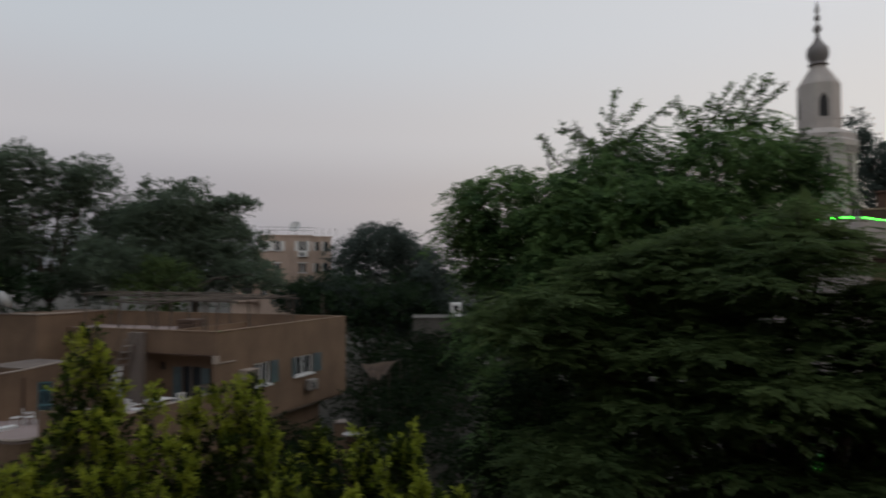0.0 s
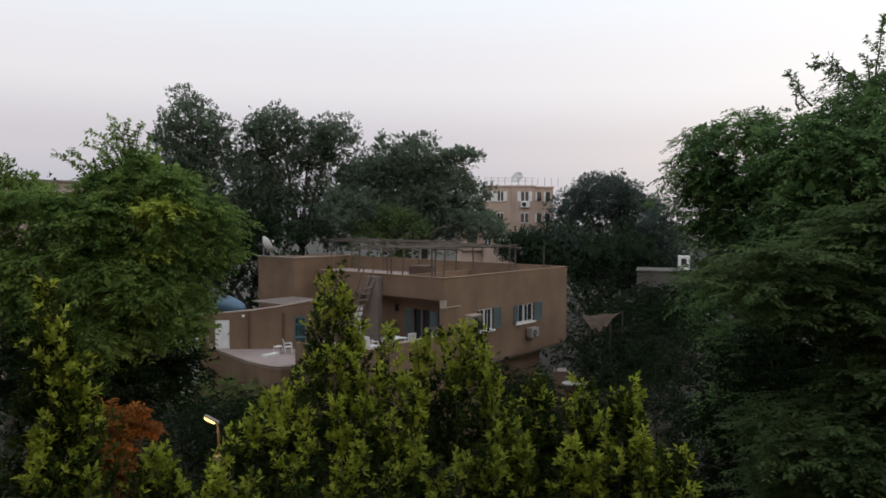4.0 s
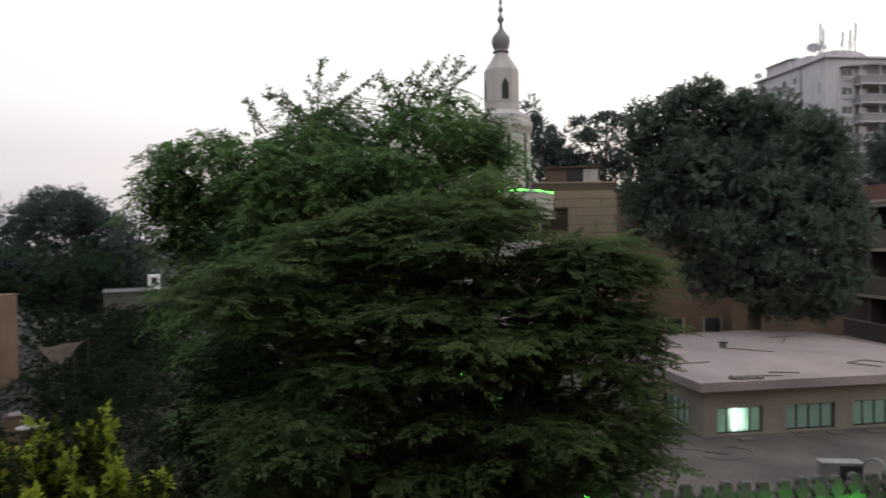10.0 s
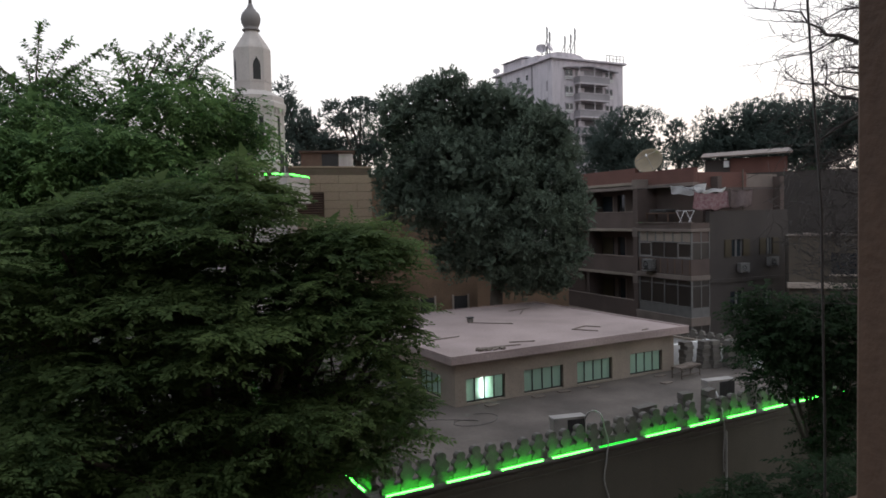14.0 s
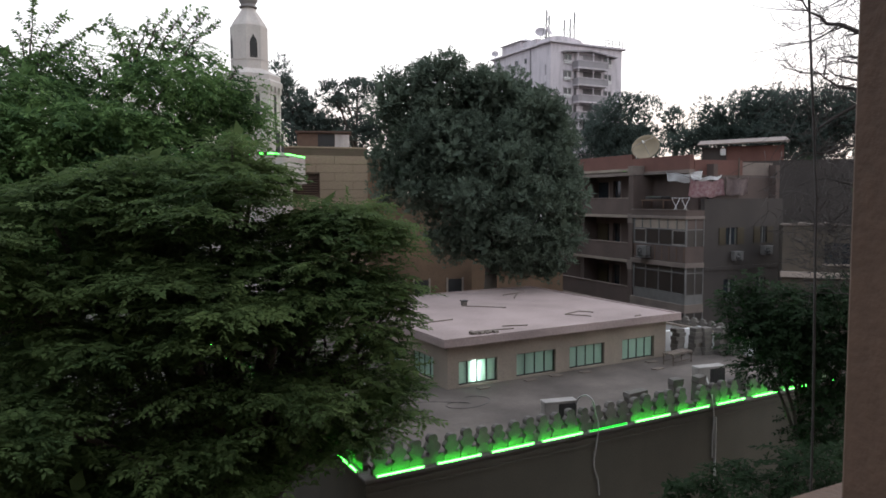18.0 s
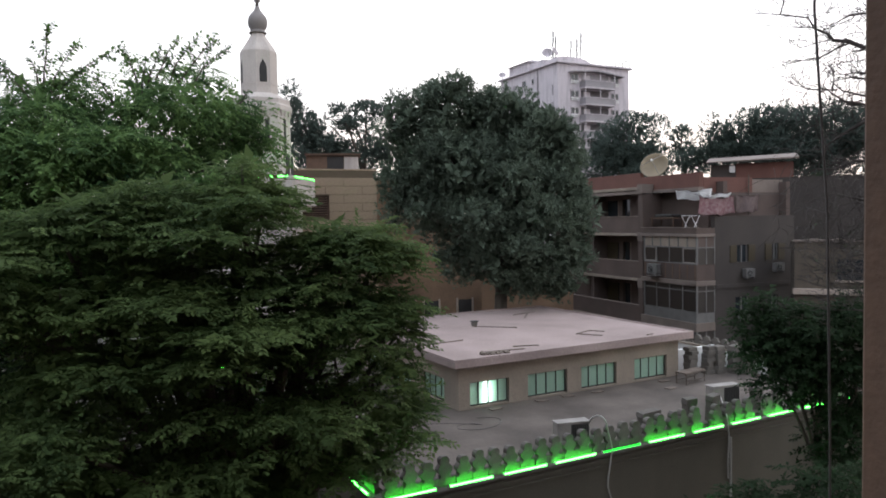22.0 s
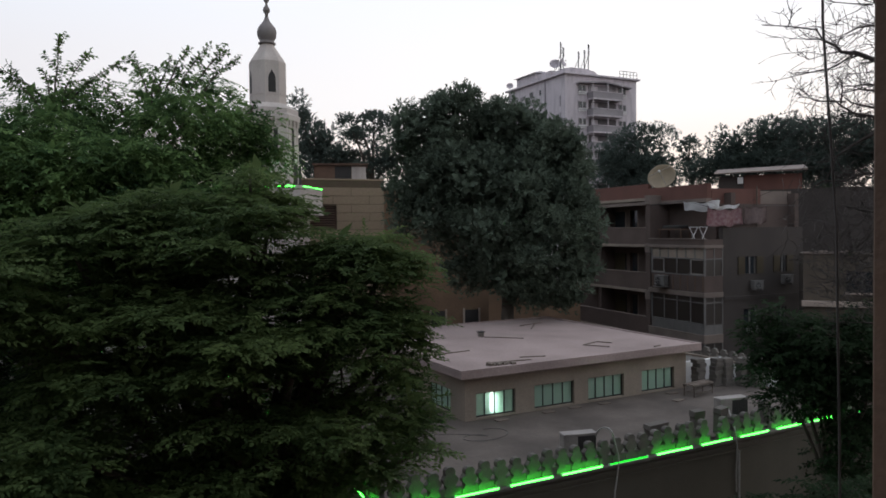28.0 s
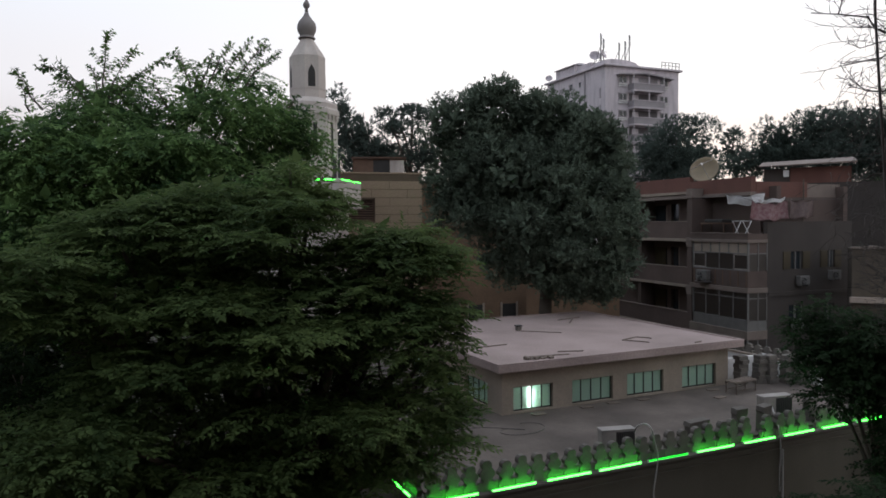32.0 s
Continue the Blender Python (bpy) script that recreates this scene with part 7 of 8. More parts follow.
def ficus(name, foot, shoots, core, label, seed, share, reach=1.5, young="leaf_young"):
    """Clipped ficus: upright leafy shoots over a core darkened in colour as shade; share: how many shoots end in pale
    new growth.
    """
    rng = np.random.default_rng(seed)
    t = thing(name, Matrix.Translation(foot), label, "tree", "ficus trees")
    off = np.array(foot)
    old_p, old_o, new_p, new_o = [], [], [], []
    part("trunk", tube(bmesh.new(), [(0, 0, 0), (0.05, 0, 3), (0, 0.05, 6.4)], [0.14, 0.11, 0.08], 8), M["bark"], t, smooth=True)
    for x, y, z in shoots:
        tip = np.array((x, y, z)) - off
        length = reach * rng.uniform(0.65, 1.35)
        lean = np.array((*rng.normal(size=2) * 0.13, 0)) * length
        pts = [Vector(tip - np.array((0, 0, length * f)) - lean * f) for f in (1.15, 0.8, 0.4, 0.0)]
        part("stem", tube(bmesh.new(), [Vector((0, 0, 6.2)).lerp(pts[0], 0.2), *pts], [0.035, 0.022, 0.016, 0.011, 0.005], 5), M["bark"], t, smooth=True)
        n = int(104 * length / 1.5)
        f = rng.beta(1.15, 1.0, n)
        a = rng.uniform(0, 6.28, n)
        r = (0.02 + 0.21 * f ** 0.72) * np.sqrt(rng.uniform(0.2, 1, n)) * (1 + 0.6 * np.sin(a * 2 + x * 9 + f * length * 9))
        o = np.stack([np.cos(a), np.sin(a), rng.uniform(-0.2, 0.6, n)], -1)
        p = tip - np.outer(f * length, (0, 0, 1)) - np.outer(f, lean) + o * np.stack([r, r, r * 0.4], -1)
        fresh = (f < 0.5) & (rng.random(n) < 0.8) if rng.random() < share else (f < 0.3) & (rng.random(n) < 0.35)
        old_p.append(p[~fresh])
        old_o.append(o[~fresh])
        new_p.append(p[fresh])
        new_o.append(o[fresh])
    loc = [(x - off[0], y - off[1], z, r, h) for x, y, z, r, h in core]
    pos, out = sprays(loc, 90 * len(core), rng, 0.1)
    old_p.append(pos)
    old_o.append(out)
    crown("crown", rosettes(np.concatenate(old_p), np.concatenate(old_o), rng, 0.12, 7, 0.092, 0.5), M["leaf_ficus_shaded"], t)
    crown("young_leaves", rosettes(np.concatenate(new_p), np.concatenate(new_o), rng, 0.11, 7, 0.094, 0.5), M[young], t, "yellow green new leaves")
    return t


CORE = [(-8.8, 4.9, 8.0, 0.8, 0.7), (-9.3, 3.8, 7.7, 0.8, 0.8), (-7.8, 6.3, 7.7, 0.8, 0.8), (-9.6, 2.7, 7.4, 0.8, 0.7), (-8.8, 4.8, 7.2, 1.5, 0.8), (-9.8, 1.8, 7.4, 0.7, 0.5), (-8.3, 5.4, 8.6, 0.5, 0.6)]
ficus("ficus_tree", (-8.9, 4.6, 0), BRIGHT, CORE, "clipped yellow green ficus with upright leafy tips", 13, 0.75)
ficus("ficus_tree", (-7.3, 4.2, 0), FRONT, [(-7.2, 4.3, 7.5, 0.5, 0.5), (-7.5, 3.5, 7.3, 0.5, 0.5)], "fresh green ficus with broad leafy tips", 17, 0.85, 1.4, "leaf_fresh")
ficus("ficus_tree", (-6.9, 7.0, 0), DULL, [(-6.9, 7.2, 7.9, 0.55, 0.6), (-6.7, 7.3, 7.3, 0.6, 0.6), (-7.3, 6.7, 7.9, 0.6, 0.7)], "dull green ficus with narrow upright tips", 14, 0.3)
ficus("ficus_tree", (-9.2, -0.2, 0), LEFT, [(-9.0, -0.2, 8.9, 0.4, 0.6), (-9.1, 0.0, 8.2, 0.5, 0.8)], "tall narrow ficus with dull green leaves", 15, 0.45, 1.8)
ficus("ficus_tree", (-9.3, 1.3, 0), LOW, [(-9.3, 1.3, 7.8, 0.4, 0.5)], "low young ficus with a few pale tips", 16, 0.6, 1.1)

C = [(-25.6, 4.1, 13.6, 0.8, 0.5), (-25.7, 3.6, 13.0, 1.0, 0.5), (-25.4, 4.7, 13.2, 0.8, 0.7), (-25.1, 4.9, 12.6, 1.2, 0.8), (-25.6, 5.7, 12.9, 0.7, 0.7), (-25.5, 6.9, 11.9, 0.9, 0.7), (-25.4, 6.4, 10.9, 1.1, 0.9), (-25.4, 3.1, 12.2, 1.3, 0.7), (-25.9, 2.1, 12.2, 1.1, 0.6), (-26.2, 0.8, 12.1, 1.2, 0.7), (-24.7, 4.0, 11.6, 1.4, 0.9), (-25.2, 2.6, 10.8, 1.4, 0.9), (-25.9, 1.2, 10.5, 1.3, 1.1), (-25.0, 5.1, 10.7, 1.1, 1.0), (-24.5, 3.4, 9.7, 1.6, 1.0), (-24.9, 5.2, 9.2, 1.1, 0.9), (-25.2, 1.9, 9.0, 1.4, 1.1), (-24.5, 3.3, 8.2, 1.6, 1.0), (-24.9, 5.2, 8.0, 1.1, 0.8), (-26.1, 0.1, 9.5, 1.4, 1.6)]
C_TOP = [(-25.65, 3.95, 13.57, -25.35, 3.52, 15.30), (-25.65, 3.90, 13.66, -25.42, 3.26, 15.01), (-25.67, 3.81, 13.61, -25.49, 2.82, 14.84), (-25.69, 3.73, 13.53, -25.56, 2.59, 14.41), (-25.63, 4.01, 13.76, -25.24, 4.32, 15.14), (-25.64, 3.98, 13.72, -25.32, 4.06, 14.87), (-25.63, 4.06, 13.67, -25.33, 3.74, 15.14), (-25.71, 3.65, 13.38, -25.54, 3.02, 14.04), (-25.78, 3.16, 13.28, -25.63, 2.09, 14.10), (-25.81, 2.92, 13.15, -25.67, 1.64, 14.01), (-25.58, 4.34, 13.62, -25.22, 4.88, 14.40), (-25.51, 4.81, 13.37, -25.16, 5.39, 13.86), (-25.73, 3.48, 13.38, -25.49, 3.13, 14.50), (-25.60, 4.23, 13.67, -25.25, 4.55, 14.75), (-25.31, 5.87, 12.86, -25.02, 6.14, 13.43)]


def lime_patch(t, loc, off, rng):
    sprigs(C_TOP, 0.15, "leaf_shoot", 33)(t, loc, off, rng)
    rng2 = np.random.default_rng(43)
    pos, out = sprays([(1.98, 1.24, 12.40, 0.47, 0.20), (2.03, 1.56, 12.26, 0.59, 0.24), (2.10, 1.88, 12.35, 0.39, 0.14), (1.97, 1.24, 12.05, 0.27, 0.27), (2.00, 1.38, 11.64, 0.31, 0.18), (2.03, 1.48, 11.06, 0.24, 0.27), (2.00, 1.25, 10.85, 0.35, 0.18), (1.94, 1.01, 12.44, 0.24, 0.12)], 300, rng2)
    crown("young_leaves", pinnate(pos, out, rng2, 0.4, 5, 0.18, 0.45), M["leaf_lime"], t, "patch of yellow leaves")


tree("garden_tree", (-25.9, 3.0, 0), (-25.8, 3.2, 5.5), C, 0.3, ("pinnate", 12500, "leaf_villa", 0.42, 4, 0.175, 0.45, 0.35, 0.6), "leafy green garden tree with spiky top shoots", 15, core=0.3, extra=lime_patch)

DENSE = [(3.5, 36.3, 15.4, 2.6, 2.3), (1.2, 36.7, 15.0, 1.8, 2.1), (6.0, 36.3, 13.6, 2.4, 2.4), (3.3, 36.5, 12.2, 2.4, 1.9), (2.4, 35.0, 17.3, 1.8, 1.6), (0.3, 35.5, 16.6, 1.6, 1.5), (4.7, 34.9, 17.0, 1.8, 1.2), (6.5, 34.4, 16.1, 1.7, 1.4), (7.7, 34.3, 15.0, 1.1, 1.4), (0.0, 35.5, 13.9, 1.3, 1.5), (-0.3, 35.6, 12.5, 0.9, 1.1), (2.1, 34.1, 14.4, 2.1, 1.9), (4.7, 33.4, 14.0, 1.9, 1.8), (7.3, 33.8, 13.2, 1.7, 1.7), (8.3, 34.2, 12.1, 1.1, 1.4), (1.2, 34.6, 12.4, 1.5, 1.2), (3.6, 33.4, 11.9, 1.9, 1.6), (6.3, 33.3, 11.1, 2.0, 1.6), (8.0, 34.0, 10.2, 1.0, 1.1), (2.6, 34.4, 9.8, 1.1, 1.0), (4.6, 33.8, 9.8, 1.5, 1.1), (6.6, 33.9, 9.3, 1.6, 1.1), (5.6, 34.2, 8.6, 1.1, 0.6), (7.4, 34.0, 8.4, 0.8, 0.5)]
tree("mango_tree", (4.3, 35.0, 0), (4.7, 35.0, 8.9), DENSE, 0.42, ("rosettes", 28000, "leaf_mango", 0.24, 6, 0.17, 0.46, 0.5), "large dense rounded dark green tree behind the hall", 16, inner=0.1, core=4.0)

VB = [
    [(-63.9, 14.6, 19.7, 3.0, 2.7), (-64.3, 13.2, 18.4, 1.8, 2.3), (-63.6, 16.7, 18.1, 2.3, 2.5), (-64.1, 15.3, 15.2, 3.1, 3.1), (-64.1, 15.7, 12.1, 3.1, 2.6), (-64.5, 13.7, 14.2, 3.2, 3.2), (-63.5, 17.7, 14.7, 2.4, 3.2), (-63.6, 17.4, 11.2, 3.2, 2.4), (-64.6, 13.4, 11.3, 3.2, 2.6)],
    [(-63.6, 22.6, 20.2, 2.8, 2.3), (-64.3, 20.9, 18.8, 1.8, 2.2), (-62.7, 25.5, 18.8, 3.0, 2.4), (-61.6, 27.8, 19.2, 2.1, 2.2), (-64.0, 22.7, 15.9, 3.7, 3.2), (-62.1, 27.5, 15.4, 3.2, 3.2), (-63.4, 24.6, 12.2, 4.2, 2.7), (-64.7, 20.6, 15.3, 2.7, 3.3), (-64.7, 20.8, 12.0, 3.3, 2.7), (-61.0, 29.9, 14.9, 2.7, 3.3), (-61.8, 28.4, 11.4, 3.8, 2.2)],
    [(-56.4, 29.6, 18.1, 0.7, 1.5), (-54.9, 32.5, 17.4, 3.2, 1.9), (-56.0, 30.8, 15.2, 3.5, 3.0), (-52.9, 35.5, 17.7, 2.2, 0.7), (-53.8, 34.5, 15.3, 3.0, 2.5), (-52.3, 36.8, 14.2, 1.6, 1.7), (-54.8, 33.0, 12.1, 4.5, 2.6), (-57.0, 29.0, 14.2, 2.6, 2.8), (-52.9, 36.0, 12.1, 2.8, 2.0), (-55.1, 32.5, 14.2, 4.1, 2.6)],
    [(-54.5, 25.1, 12.7, 2.4, 2.2), (-48.8, 34.9, 11.3, 2.5, 1.4), (-53.5, 27.2, 11.7, 2.4, 1.7)],
    [(-60.2, 62.7, 14.7, 3.8, 2.6), (-58.2, 64.7, 12.3, 3.1, 3.1), (-57.0, 65.6, 8.8, 2.9, 3.1), (-63.5, 63.7, 15.2, 4.8, 2.7), (-66.0, 61.2, 13.8, 2.6, 2.3), (-60.9, 66.2, 13.5, 3.5, 3.0), (-64.0, 63.3, 10.7, 6.3, 4.0), (-59.9, 67.1, 8.8, 3.0, 4.2), (-63.9, 63.2, 6.6, 7.2, 2.9), (-54.8, 66.2, 8.6, 2.4, 2.6), (-53.5, 67.1, 5.7, 2.6, 3.0)],
    [(-54.0, 47.5, 9.4, 3.2, 1.7), (-55.7, 45.5, 8.7, 2.8, 1.5), (-51.9, 49.8, 8.2, 3.5, 2.3), (-48.7, 52.8, 7.4, 2.9, 2.6), (-46.6, 54.9, 10.5, 2.1, 2.6), (-46.9, 54.5, 7.8, 2.6, 2.3), (-45.5, 55.7, 8.9, 1.7, 2.6)],
    [(-51.5, 47.5, 8.1, 4.5, 3.4), (-48.0, 51.0, 7.0, 5.0, 4.5), (-45.5, 53.2, 4.4, 3.4, 4.5), (-54.0, 44.5, 9.1, 3.4, 2.0)],
    [(-10.9, 72.8, 19.5, 1.9, 2.0), (-8.4, 73.2, 19.0, 1.9, 1.9), (-6.3, 73.4, 18.7, 1.9, 1.4), (-9.6, 72.9, 20.0, 3.2, 3.4), (-11.4, 72.2, 23.8, 1.1, 2.0), (-7.8, 73.3, 18.3, 2.0, 1.7), (-10.4, 72.6, 21.8, 1.8, 2.4)],
    [(-3.8, 73.5, 19.5, 2.1, 1.3), (-1.8, 73.6, 19.6, 1.8, 1.9), (-6.5, 72.9, 22.9, 1.3, 0.9), (-3.8, 73.0, 23.2, 2.0, 0.9), (-5.0, 73.2, 21.7, 2.5, 0.9), (-4.0, 73.6, 18.3, 2.7, 1.4)],
    [(25.2, 79.9, 18.6, 3.6, 2.1), (25.3, 79.7, 20.1, 4.4, 3.5), (23.1, 80.5, 18.6, 3.2, 2.6), (27.8, 79.0, 18.0, 2.2, 2.3), (25.5, 79.9, 16.7, 4.7, 2.3)],
    [(33.1, 83.2, 21.2, 1.4, 1.6), (33.7, 83.2, 18.8, 1.7, 2.0)],
    [(32.6, 79.4, 18.0, 2.7, 1.6), (35.3, 78.1, 18.7, 2.7, 1.7), (38.2, 76.7, 19.2, 3.1, 2.0), (35.1, 78.1, 20.5, 1.9, 2.3), (37.4, 77.0, 20.4, 3.0, 2.6), (36.9, 77.5, 17.5, 4.0, 2.3), (40.1, 75.5, 21.1, 3.2, 2.9)],
    [(40.5, 73.3, 18.1, 3.4, 2.8), (43.5, 71.6, 17.6, 3.6, 3.0), (46.5, 69.7, 17.7, 3.6, 3.3), (41.8, 72.4, 20.4, 3.5, 3.1), (40.9, 73.1, 17.5, 5.2, 2.7), (44.5, 70.8, 20.1, 3.2, 3.4), (46.9, 69.2, 19.9, 3.4, 3.2)],
    [(-51.0, 27.7, 10.3, 2.8, 2.8)],
    [(-66, 10.0, 12.0, 4.0, 4.5), (-64, 6.0, 11.0, 4.5, 4.5), (-62, 13, 8, 4, 4), (-60, 8, 6, 4.5, 5)],
    [(33.0, 56.0, 11.5, 4.0, 3.2), (37.5, 53.0, 11.5, 4.0, 3.4), (35, 55, 7, 6, 5)],
    [(-60, 20.5, 9.0, 3.5, 4.0), (-61, 17, 6, 4, 4)],
    [(-44.0, 0.4, 14.0, 0.8, 1.0), (-43.9, 1.5, 13.7, 0.7, 0.8), (-44.0, -0.7, 13.8, 1.3, 1.3), (-44.0, 0.8, 13.1, 1.6, 0.8), (-43.9, 2.4, 13.3, 0.5, 0.4)],
]
for i, bl in enumerate(VB):
    bl = [(x, y, z, r * 0.96, h * 0.94) for x, y, z, r, h in bl]
    cx, cy = sum(b[0] for b in bl) / len(bl), sum(b[1] for b in bl) / len(bl)
    low = min(b[2] for b in bl)
    area = sum(b[3] * (b[3] + b[4]) for b in bl)
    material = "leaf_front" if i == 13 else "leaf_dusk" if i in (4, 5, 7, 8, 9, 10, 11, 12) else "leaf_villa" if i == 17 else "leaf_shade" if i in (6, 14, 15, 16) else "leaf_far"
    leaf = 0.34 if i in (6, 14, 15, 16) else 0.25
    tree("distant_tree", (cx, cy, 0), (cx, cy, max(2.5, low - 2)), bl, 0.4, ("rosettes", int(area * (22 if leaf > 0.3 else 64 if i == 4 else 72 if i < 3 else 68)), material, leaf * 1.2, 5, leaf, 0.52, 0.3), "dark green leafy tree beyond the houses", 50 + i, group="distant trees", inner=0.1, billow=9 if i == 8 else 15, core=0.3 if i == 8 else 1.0)

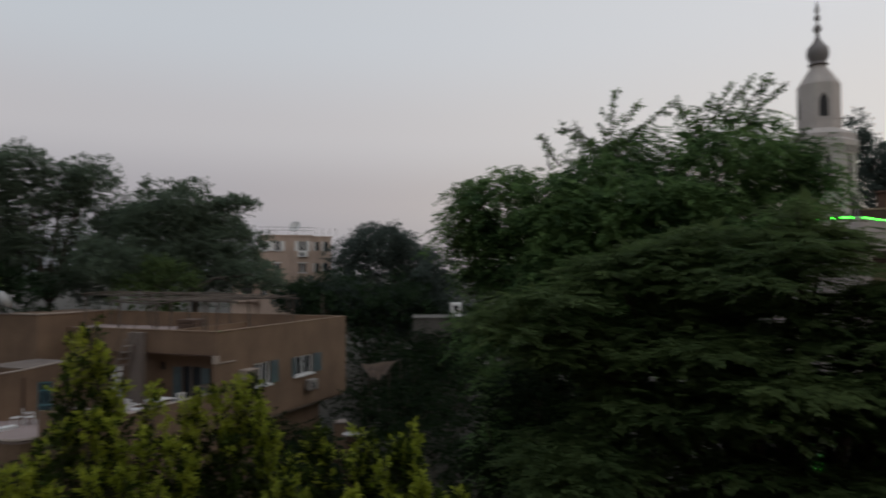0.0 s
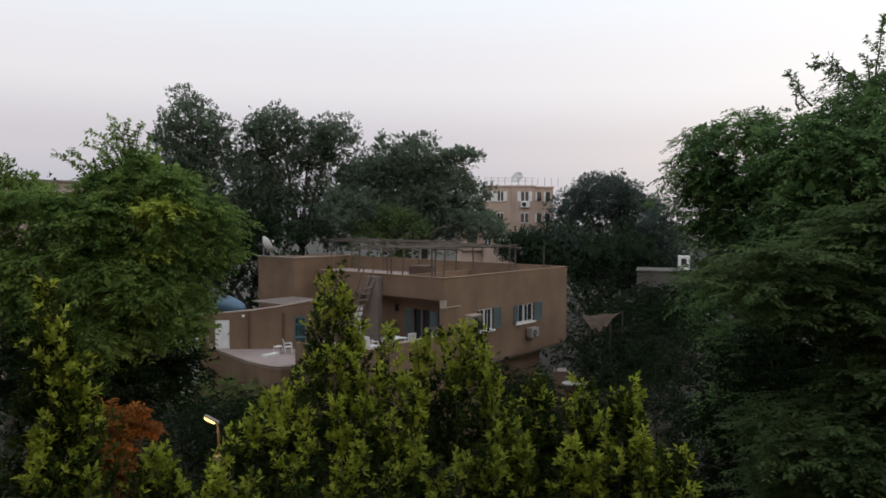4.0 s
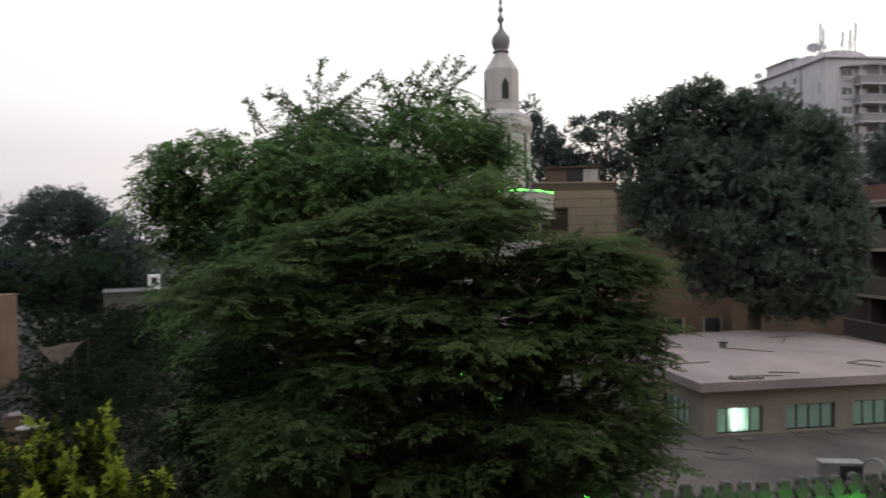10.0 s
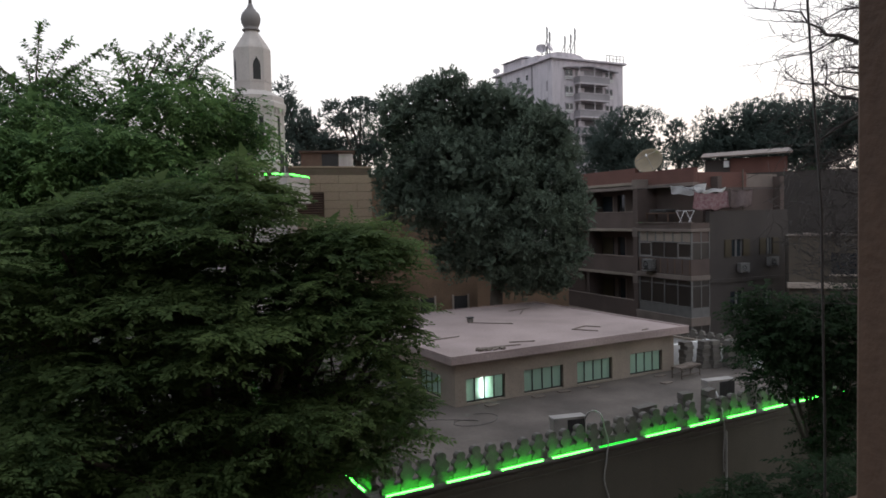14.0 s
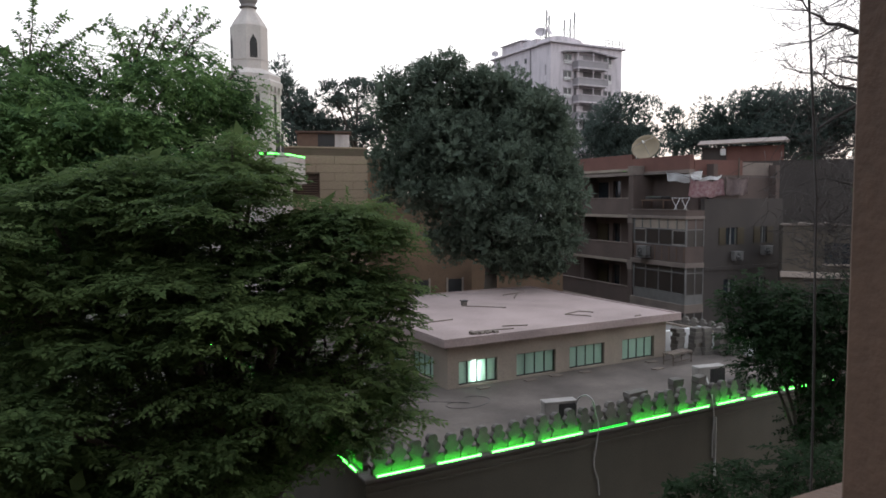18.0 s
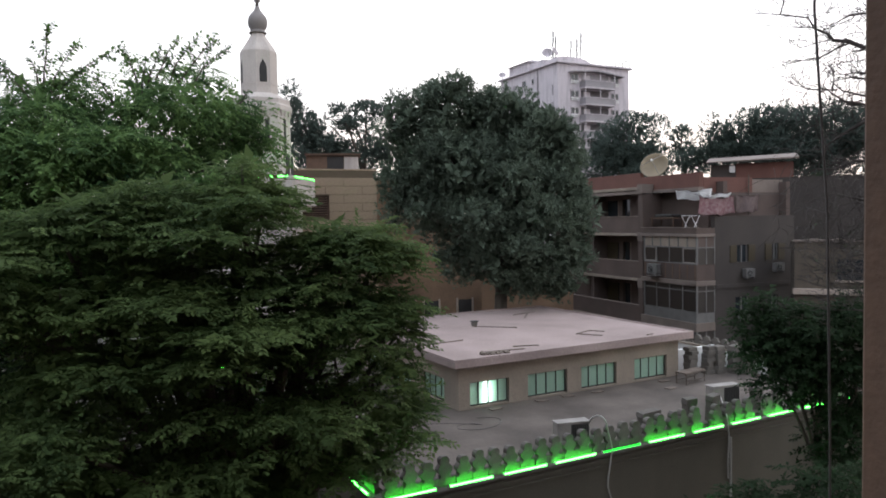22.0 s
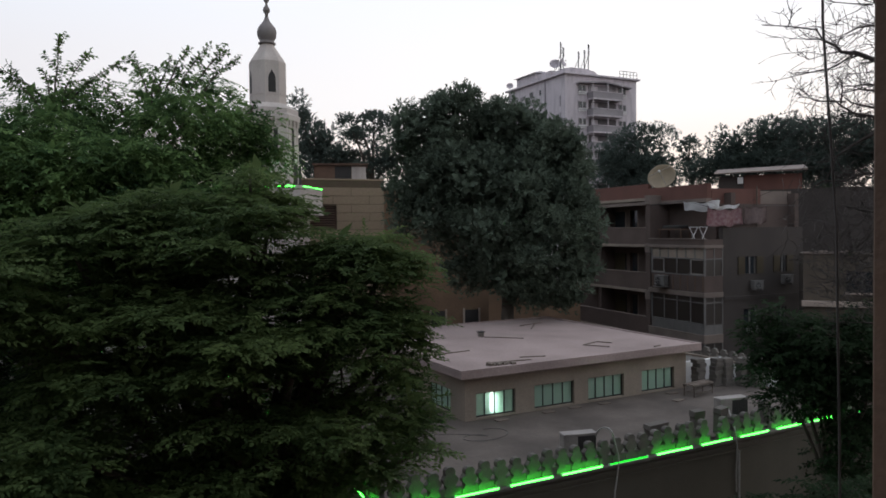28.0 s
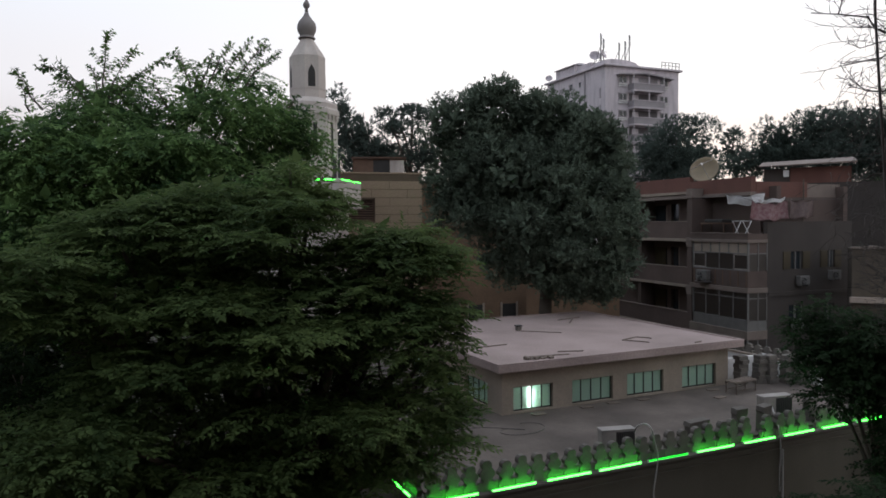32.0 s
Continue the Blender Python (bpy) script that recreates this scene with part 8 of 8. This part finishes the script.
SH = [
    # Lower lobes of the garden tree, their shade put into darker leaves.
    ([(-23.9, 5.2, 7.0, 0.9, 0.7), (-25.1, 0.7, 7.5, 1.3, 1.1), (-24.8, 1.4, 6.4, 1.1, 0.8), (-25.3, 2.2, 7.3, 1.6, 0.9), (-24.4, 3.8, 6.7, 1.5, 0.9), (-24.1, 2.6, 6.0, 1.4, 0.9)], "leaf_shrub", 0.2, 4200, "dark leaves standing for the garden tree's shaded lower part"),
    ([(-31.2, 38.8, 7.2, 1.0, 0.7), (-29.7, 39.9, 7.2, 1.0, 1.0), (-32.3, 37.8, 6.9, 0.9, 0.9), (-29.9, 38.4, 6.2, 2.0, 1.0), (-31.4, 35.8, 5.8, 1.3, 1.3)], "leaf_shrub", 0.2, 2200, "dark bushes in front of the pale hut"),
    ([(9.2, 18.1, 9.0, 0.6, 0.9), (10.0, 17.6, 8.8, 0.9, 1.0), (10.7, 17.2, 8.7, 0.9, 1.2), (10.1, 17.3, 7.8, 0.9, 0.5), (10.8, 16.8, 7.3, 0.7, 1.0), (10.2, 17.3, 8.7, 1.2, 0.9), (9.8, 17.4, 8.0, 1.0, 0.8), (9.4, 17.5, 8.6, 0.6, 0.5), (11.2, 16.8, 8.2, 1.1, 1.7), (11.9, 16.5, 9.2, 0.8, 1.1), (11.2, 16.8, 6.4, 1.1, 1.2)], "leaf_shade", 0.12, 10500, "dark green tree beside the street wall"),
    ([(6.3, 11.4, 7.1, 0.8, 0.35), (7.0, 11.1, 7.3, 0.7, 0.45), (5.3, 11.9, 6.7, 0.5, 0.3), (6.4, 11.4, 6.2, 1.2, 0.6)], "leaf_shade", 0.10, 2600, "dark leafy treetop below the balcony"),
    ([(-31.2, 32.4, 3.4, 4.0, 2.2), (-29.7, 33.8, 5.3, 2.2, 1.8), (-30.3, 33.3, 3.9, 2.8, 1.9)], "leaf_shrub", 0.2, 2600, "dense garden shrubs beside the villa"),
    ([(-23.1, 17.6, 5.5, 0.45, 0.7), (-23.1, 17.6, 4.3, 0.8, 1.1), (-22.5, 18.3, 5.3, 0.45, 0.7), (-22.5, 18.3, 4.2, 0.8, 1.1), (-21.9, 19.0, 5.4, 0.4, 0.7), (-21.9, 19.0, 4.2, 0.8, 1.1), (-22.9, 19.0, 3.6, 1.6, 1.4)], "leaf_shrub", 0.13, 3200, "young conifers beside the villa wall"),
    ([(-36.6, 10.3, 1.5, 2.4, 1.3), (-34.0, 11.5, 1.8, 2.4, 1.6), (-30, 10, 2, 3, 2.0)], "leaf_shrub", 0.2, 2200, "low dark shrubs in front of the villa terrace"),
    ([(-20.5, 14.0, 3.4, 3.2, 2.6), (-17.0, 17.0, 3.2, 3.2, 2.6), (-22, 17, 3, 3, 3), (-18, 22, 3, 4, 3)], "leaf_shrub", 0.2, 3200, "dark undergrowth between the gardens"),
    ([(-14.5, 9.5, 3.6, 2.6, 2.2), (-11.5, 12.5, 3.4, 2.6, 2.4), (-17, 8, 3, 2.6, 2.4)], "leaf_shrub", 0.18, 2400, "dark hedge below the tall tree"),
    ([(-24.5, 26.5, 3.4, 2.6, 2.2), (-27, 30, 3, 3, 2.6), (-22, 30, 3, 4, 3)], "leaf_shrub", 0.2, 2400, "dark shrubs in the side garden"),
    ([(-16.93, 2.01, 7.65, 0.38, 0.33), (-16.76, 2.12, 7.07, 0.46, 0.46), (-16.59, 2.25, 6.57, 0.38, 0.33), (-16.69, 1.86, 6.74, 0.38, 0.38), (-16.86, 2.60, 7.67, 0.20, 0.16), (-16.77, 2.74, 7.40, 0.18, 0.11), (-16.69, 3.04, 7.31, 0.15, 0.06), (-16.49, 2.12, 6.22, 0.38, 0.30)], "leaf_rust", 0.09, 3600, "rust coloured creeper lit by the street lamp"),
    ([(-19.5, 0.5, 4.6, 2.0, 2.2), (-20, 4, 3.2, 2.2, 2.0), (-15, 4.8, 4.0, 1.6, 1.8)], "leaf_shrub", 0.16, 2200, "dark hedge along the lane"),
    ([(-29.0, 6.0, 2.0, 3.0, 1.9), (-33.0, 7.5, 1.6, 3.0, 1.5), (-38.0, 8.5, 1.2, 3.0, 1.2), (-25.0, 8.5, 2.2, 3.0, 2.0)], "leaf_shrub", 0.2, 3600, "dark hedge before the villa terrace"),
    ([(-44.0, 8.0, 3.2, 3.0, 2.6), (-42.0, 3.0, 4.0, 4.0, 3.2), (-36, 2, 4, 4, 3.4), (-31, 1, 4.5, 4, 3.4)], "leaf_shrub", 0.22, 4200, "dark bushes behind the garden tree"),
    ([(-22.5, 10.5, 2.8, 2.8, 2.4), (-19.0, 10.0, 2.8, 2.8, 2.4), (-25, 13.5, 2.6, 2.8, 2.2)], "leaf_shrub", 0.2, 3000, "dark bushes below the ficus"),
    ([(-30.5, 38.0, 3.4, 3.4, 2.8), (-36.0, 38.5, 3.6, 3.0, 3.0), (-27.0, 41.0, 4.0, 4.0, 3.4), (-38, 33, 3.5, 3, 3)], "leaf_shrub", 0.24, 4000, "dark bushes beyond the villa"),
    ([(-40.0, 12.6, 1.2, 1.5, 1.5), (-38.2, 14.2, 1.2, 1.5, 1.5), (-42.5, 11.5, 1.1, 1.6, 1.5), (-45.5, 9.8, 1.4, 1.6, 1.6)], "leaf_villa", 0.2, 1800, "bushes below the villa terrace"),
    # Added dark foliage in place of the tall tree's shaded lower crown.
    ([(-9.5, 12.9, 8.6, 1.1, 1.2), (-9.5, 12.9, 6.8, 1.4, 1.3), (-8.6, 13.5, 7.8, 1.2, 1.3), (-10.0, 12.5, 5.8, 1.4, 1.3), (-8.4, 13.7, 9.3, 0.9, 0.9), (-9.0, 13.2, 5.2, 1.5, 1.3)], "leaf_shrub", 0.12, 5000, "added dark leaves standing for the tall tree's shaded lower crown"),
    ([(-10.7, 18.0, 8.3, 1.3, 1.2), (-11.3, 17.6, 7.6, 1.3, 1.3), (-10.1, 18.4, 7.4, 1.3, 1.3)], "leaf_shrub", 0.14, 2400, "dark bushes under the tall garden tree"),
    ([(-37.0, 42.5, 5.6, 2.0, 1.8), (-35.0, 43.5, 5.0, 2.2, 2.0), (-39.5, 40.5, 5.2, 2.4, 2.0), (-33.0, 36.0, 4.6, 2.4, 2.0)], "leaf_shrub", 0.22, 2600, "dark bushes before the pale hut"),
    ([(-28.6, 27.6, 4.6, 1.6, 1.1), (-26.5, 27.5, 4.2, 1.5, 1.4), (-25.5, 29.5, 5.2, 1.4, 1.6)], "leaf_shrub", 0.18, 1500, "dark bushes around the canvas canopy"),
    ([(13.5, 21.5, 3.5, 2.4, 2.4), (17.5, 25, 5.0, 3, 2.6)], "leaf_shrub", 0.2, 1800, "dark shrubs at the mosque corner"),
]
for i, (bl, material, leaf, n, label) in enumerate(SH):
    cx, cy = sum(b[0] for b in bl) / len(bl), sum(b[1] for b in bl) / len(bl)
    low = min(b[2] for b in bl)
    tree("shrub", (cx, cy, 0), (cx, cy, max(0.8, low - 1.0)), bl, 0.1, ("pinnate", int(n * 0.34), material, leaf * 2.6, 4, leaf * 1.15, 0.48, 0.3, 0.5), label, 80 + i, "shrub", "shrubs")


def bare_tree(name, foot, label, seed):
    """A leafless tree: limbs that split again and again into drooping twigs."""
    t = thing(name, Matrix.Translation(foot), label, "tree")
    rng = random.Random(seed)
    fine = bmesh.new()

    def grow(a, d, length, r, depth):
        d = d.normalized()
        pts, rad, p, w = [a], [r], a.copy(), d.copy()
        for k in range(4):
            w = (w + Vector((rng.uniform(-0.25, 0.25), rng.uniform(-0.25, 0.25), rng.uniform(-0.16, 0.20)))).normalized()
            p = p + w * length / 4
            pts.append(p)
            rad.append(r * (1 - 0.17 * (k + 1)))
        if depth < 2:
            part("limb", tube(bmesh.new(), pts, rad, 6), M["twig"], t, smooth=True)
        else:
            tube(fine, pts, rad, 3)
        if depth >= 5:
            return
        for k in range(rng.choice((2, 3, 3)) + (1 if depth > 1 else 0)):
            i = rng.choice((1, 2, 3, 4)) if k else 4
            side = Vector((rng.uniform(-1, 1), rng.uniform(-1, 1), rng.uniform(-0.35, 0.55)))
            grow(pts[i], w * 0.7 + side * 0.85, length * rng.uniform(0.55, 0.8), max(0.0075, rad[i] * rng.uniform(0.45, 0.62)), depth + 1)

    part("trunk", tube(bmesh.new(), [(0, 0, 0), (0.05, 0.1, 5), (-0.05, 0, 9), (0, 0, 14.5), (0.1, 0, 18)], [0.26, 0.2, 0.15, 0.1, 0.05], 9), M["twig"], t, smooth=True)

    def bough(r, *spots, twigs=1.0):
        """A drawn branch through (sideways, height) spots, with side twigs."""
        pts = [Vector((u * 0.815, -u * 0.58 + rng.uniform(-0.1, 0.1), h)) for u, h in spots]
        rad = [max(0.007, r * (1 - 0.85 * i / (len(pts) - 1))) for i in range(len(pts))]
        part("limb", tube(bmesh.new(), pts, rad, 6), M["twig"], t, smooth=True)
        for i in range(1, len(pts)):
            for _ in range(round(2 * twigs)):
                a = pts[i - 1].lerp(pts[i], rng.random())
                along = (pts[i] - pts[i - 1]).normalized()
                side = Vector((rng.uniform(-1, 1), rng.uniform(-1, 1), rng.uniform(-0.8, 0.8)))
                grow(a, along * 0.8 + side * 0.6, rng.uniform(0.22, 0.5), max(0.009, rad[i] * 0.5), 4)

    bough(0.055, (-0.78, 15.25), (-1.0, 15.4), (-1.34, 15.58), (-1.59, 15.62), (-1.72, 15.76), (-1.9, 15.93), (-2.03, 16.18), (-2.6, 16.33), (-3.12, 16.44))
    bough(0.018, (-1.59, 15.62), (-1.84, 15.62), (-2.17, 15.57), (-2.39, 15.73))
    bough(0.022, (-1.34, 15.58), (-1.63, 15.37), (-1.84, 15.31), (-2.3, 15.27), (-2.9, 15.18))
    bough(0.018, (-1.9, 15.93), (-2.22, 15.99), (-2.54, 16.08))
    bough(0.016, (-2.6, 16.33), (-2.56, 16.6), (-2.61, 16.77))
    bough(0.045, (-0.74, 16.34), (-1.02, 16.52), (-1.15, 16.76), (-1.24, 16.99), (-1.4, 17.18), (-1.55, 17.34))
    bough(0.022, (-1.02, 16.52), (-1.31, 16.6), (-1.85, 16.72))
    bough(0.05, (-0.72, 14.08), (-1.02, 14.24), (-1.33, 14.33), (-1.6, 14.55), (-1.78, 14.7))
    bough(0.02, (-1.6, 14.55), (-1.55, 14.92), (-1.58, 15.0))
    bough(0.04, (-0.76, 14.33), (-1.02, 14.42), (-1.38, 14.56), (-1.65, 14.74))
    bough(0.022, (-1.54, 14.58), (-1.92, 14.65), (-2.09, 14.64), (-2.18, 14.42))
    bough(0.018, (-1.92, 14.65), (-2.09, 14.68), (-2.25, 14.82), (-2.33, 15.05))
    bough(0.04, (-0.8, 14.58), (-1.0, 14.73), (-1.32, 14.8), (-1.59, 14.77))
    bough(0.055, (-0.72, 13.96), (-1.03, 13.87), (-1.41, 13.66), (-1.68, 13.43), (-1.78, 13.06))
    bough(0.03, (-0.77, 12.64), (-1.05, 12.74), (-1.28, 12.85), (-1.44, 12.86), (-1.46, 13.04))
    bough(0.04, (-0.75, 13.0), (-1.16, 13.09), (-1.6, 12.93), (-1.97, 12.95), (-2.5, 12.47))
    bough(0.04, (-0.78, 12.21), (-1.19, 12.32), (-1.61, 12.43), (-2.0, 12.26))
    bough(0.045, (-0.61, 15.71), (-0.96, 16.07), (-1.27, 16.1), (-1.6, 15.96))
    bough(0.04, (-0.64, 14.86), (-1.0, 14.85), (-1.21, 14.91), (-1.42, 14.9))
    for z, d, r in [(9.8, (-0.8, 0.6, 0.15), 0.05), (9.9, (-0.6, 0.8, 0.2), 0.05), (10.8, (-0.5, 0.85, -0.1), 0.05), (10.3, (-0.8, 0.55, 0.05), 0.06), (11.2, (-0.8, 0.5, -0.05), 0.05), (11.8, (-0.7, 0.5, -0.2), 0.04), (10.6, (-0.5, 0.8, 0.1), 0.05), (12.2, (-0.7, 0.5, -0.1), 0.04), (11.5, (-0.8, 0.4, 0.15), 0.04)]:
        grow(Vector((-0.1, 0, z)), Vector(d), 1.1, r, 1)
    for _ in range(520):
        u, h = rng.gauss(-1.15, 0.75), rng.uniform(11.6, 16.4)
        if u < -2.6 or u > 0.6:
            continue
        a = Vector((u * 0.815, -u * 0.58 + rng.uniform(-0.7, 0.7), h))
        d = Vector((rng.uniform(-1, 0.6), rng.uniform(-0.6, 0.6), rng.uniform(-0.9, 0.5))).normalized()
        pts, length = [a], rng.uniform(0.5, 1.1)
        for k in range(4):
            d = (d + Vector((rng.uniform(-0.3, 0.3), rng.uniform(-0.3, 0.3), rng.uniform(-0.38, 0.12)))).normalized()
            pts.append(pts[-1] + d * length / 4)
        tube(fine, pts, [0.008, 0.007, 0.006, 0.005, 0.003], 3)
    tagged(part("twig_mass", fine, M["twig"], t, "tangle of thin bare twigs"), kind="stuff")


bare_tree("bare_tree", (10.3, 13.6, 0), "leafless grey tree with fine drooping twigs", 21)
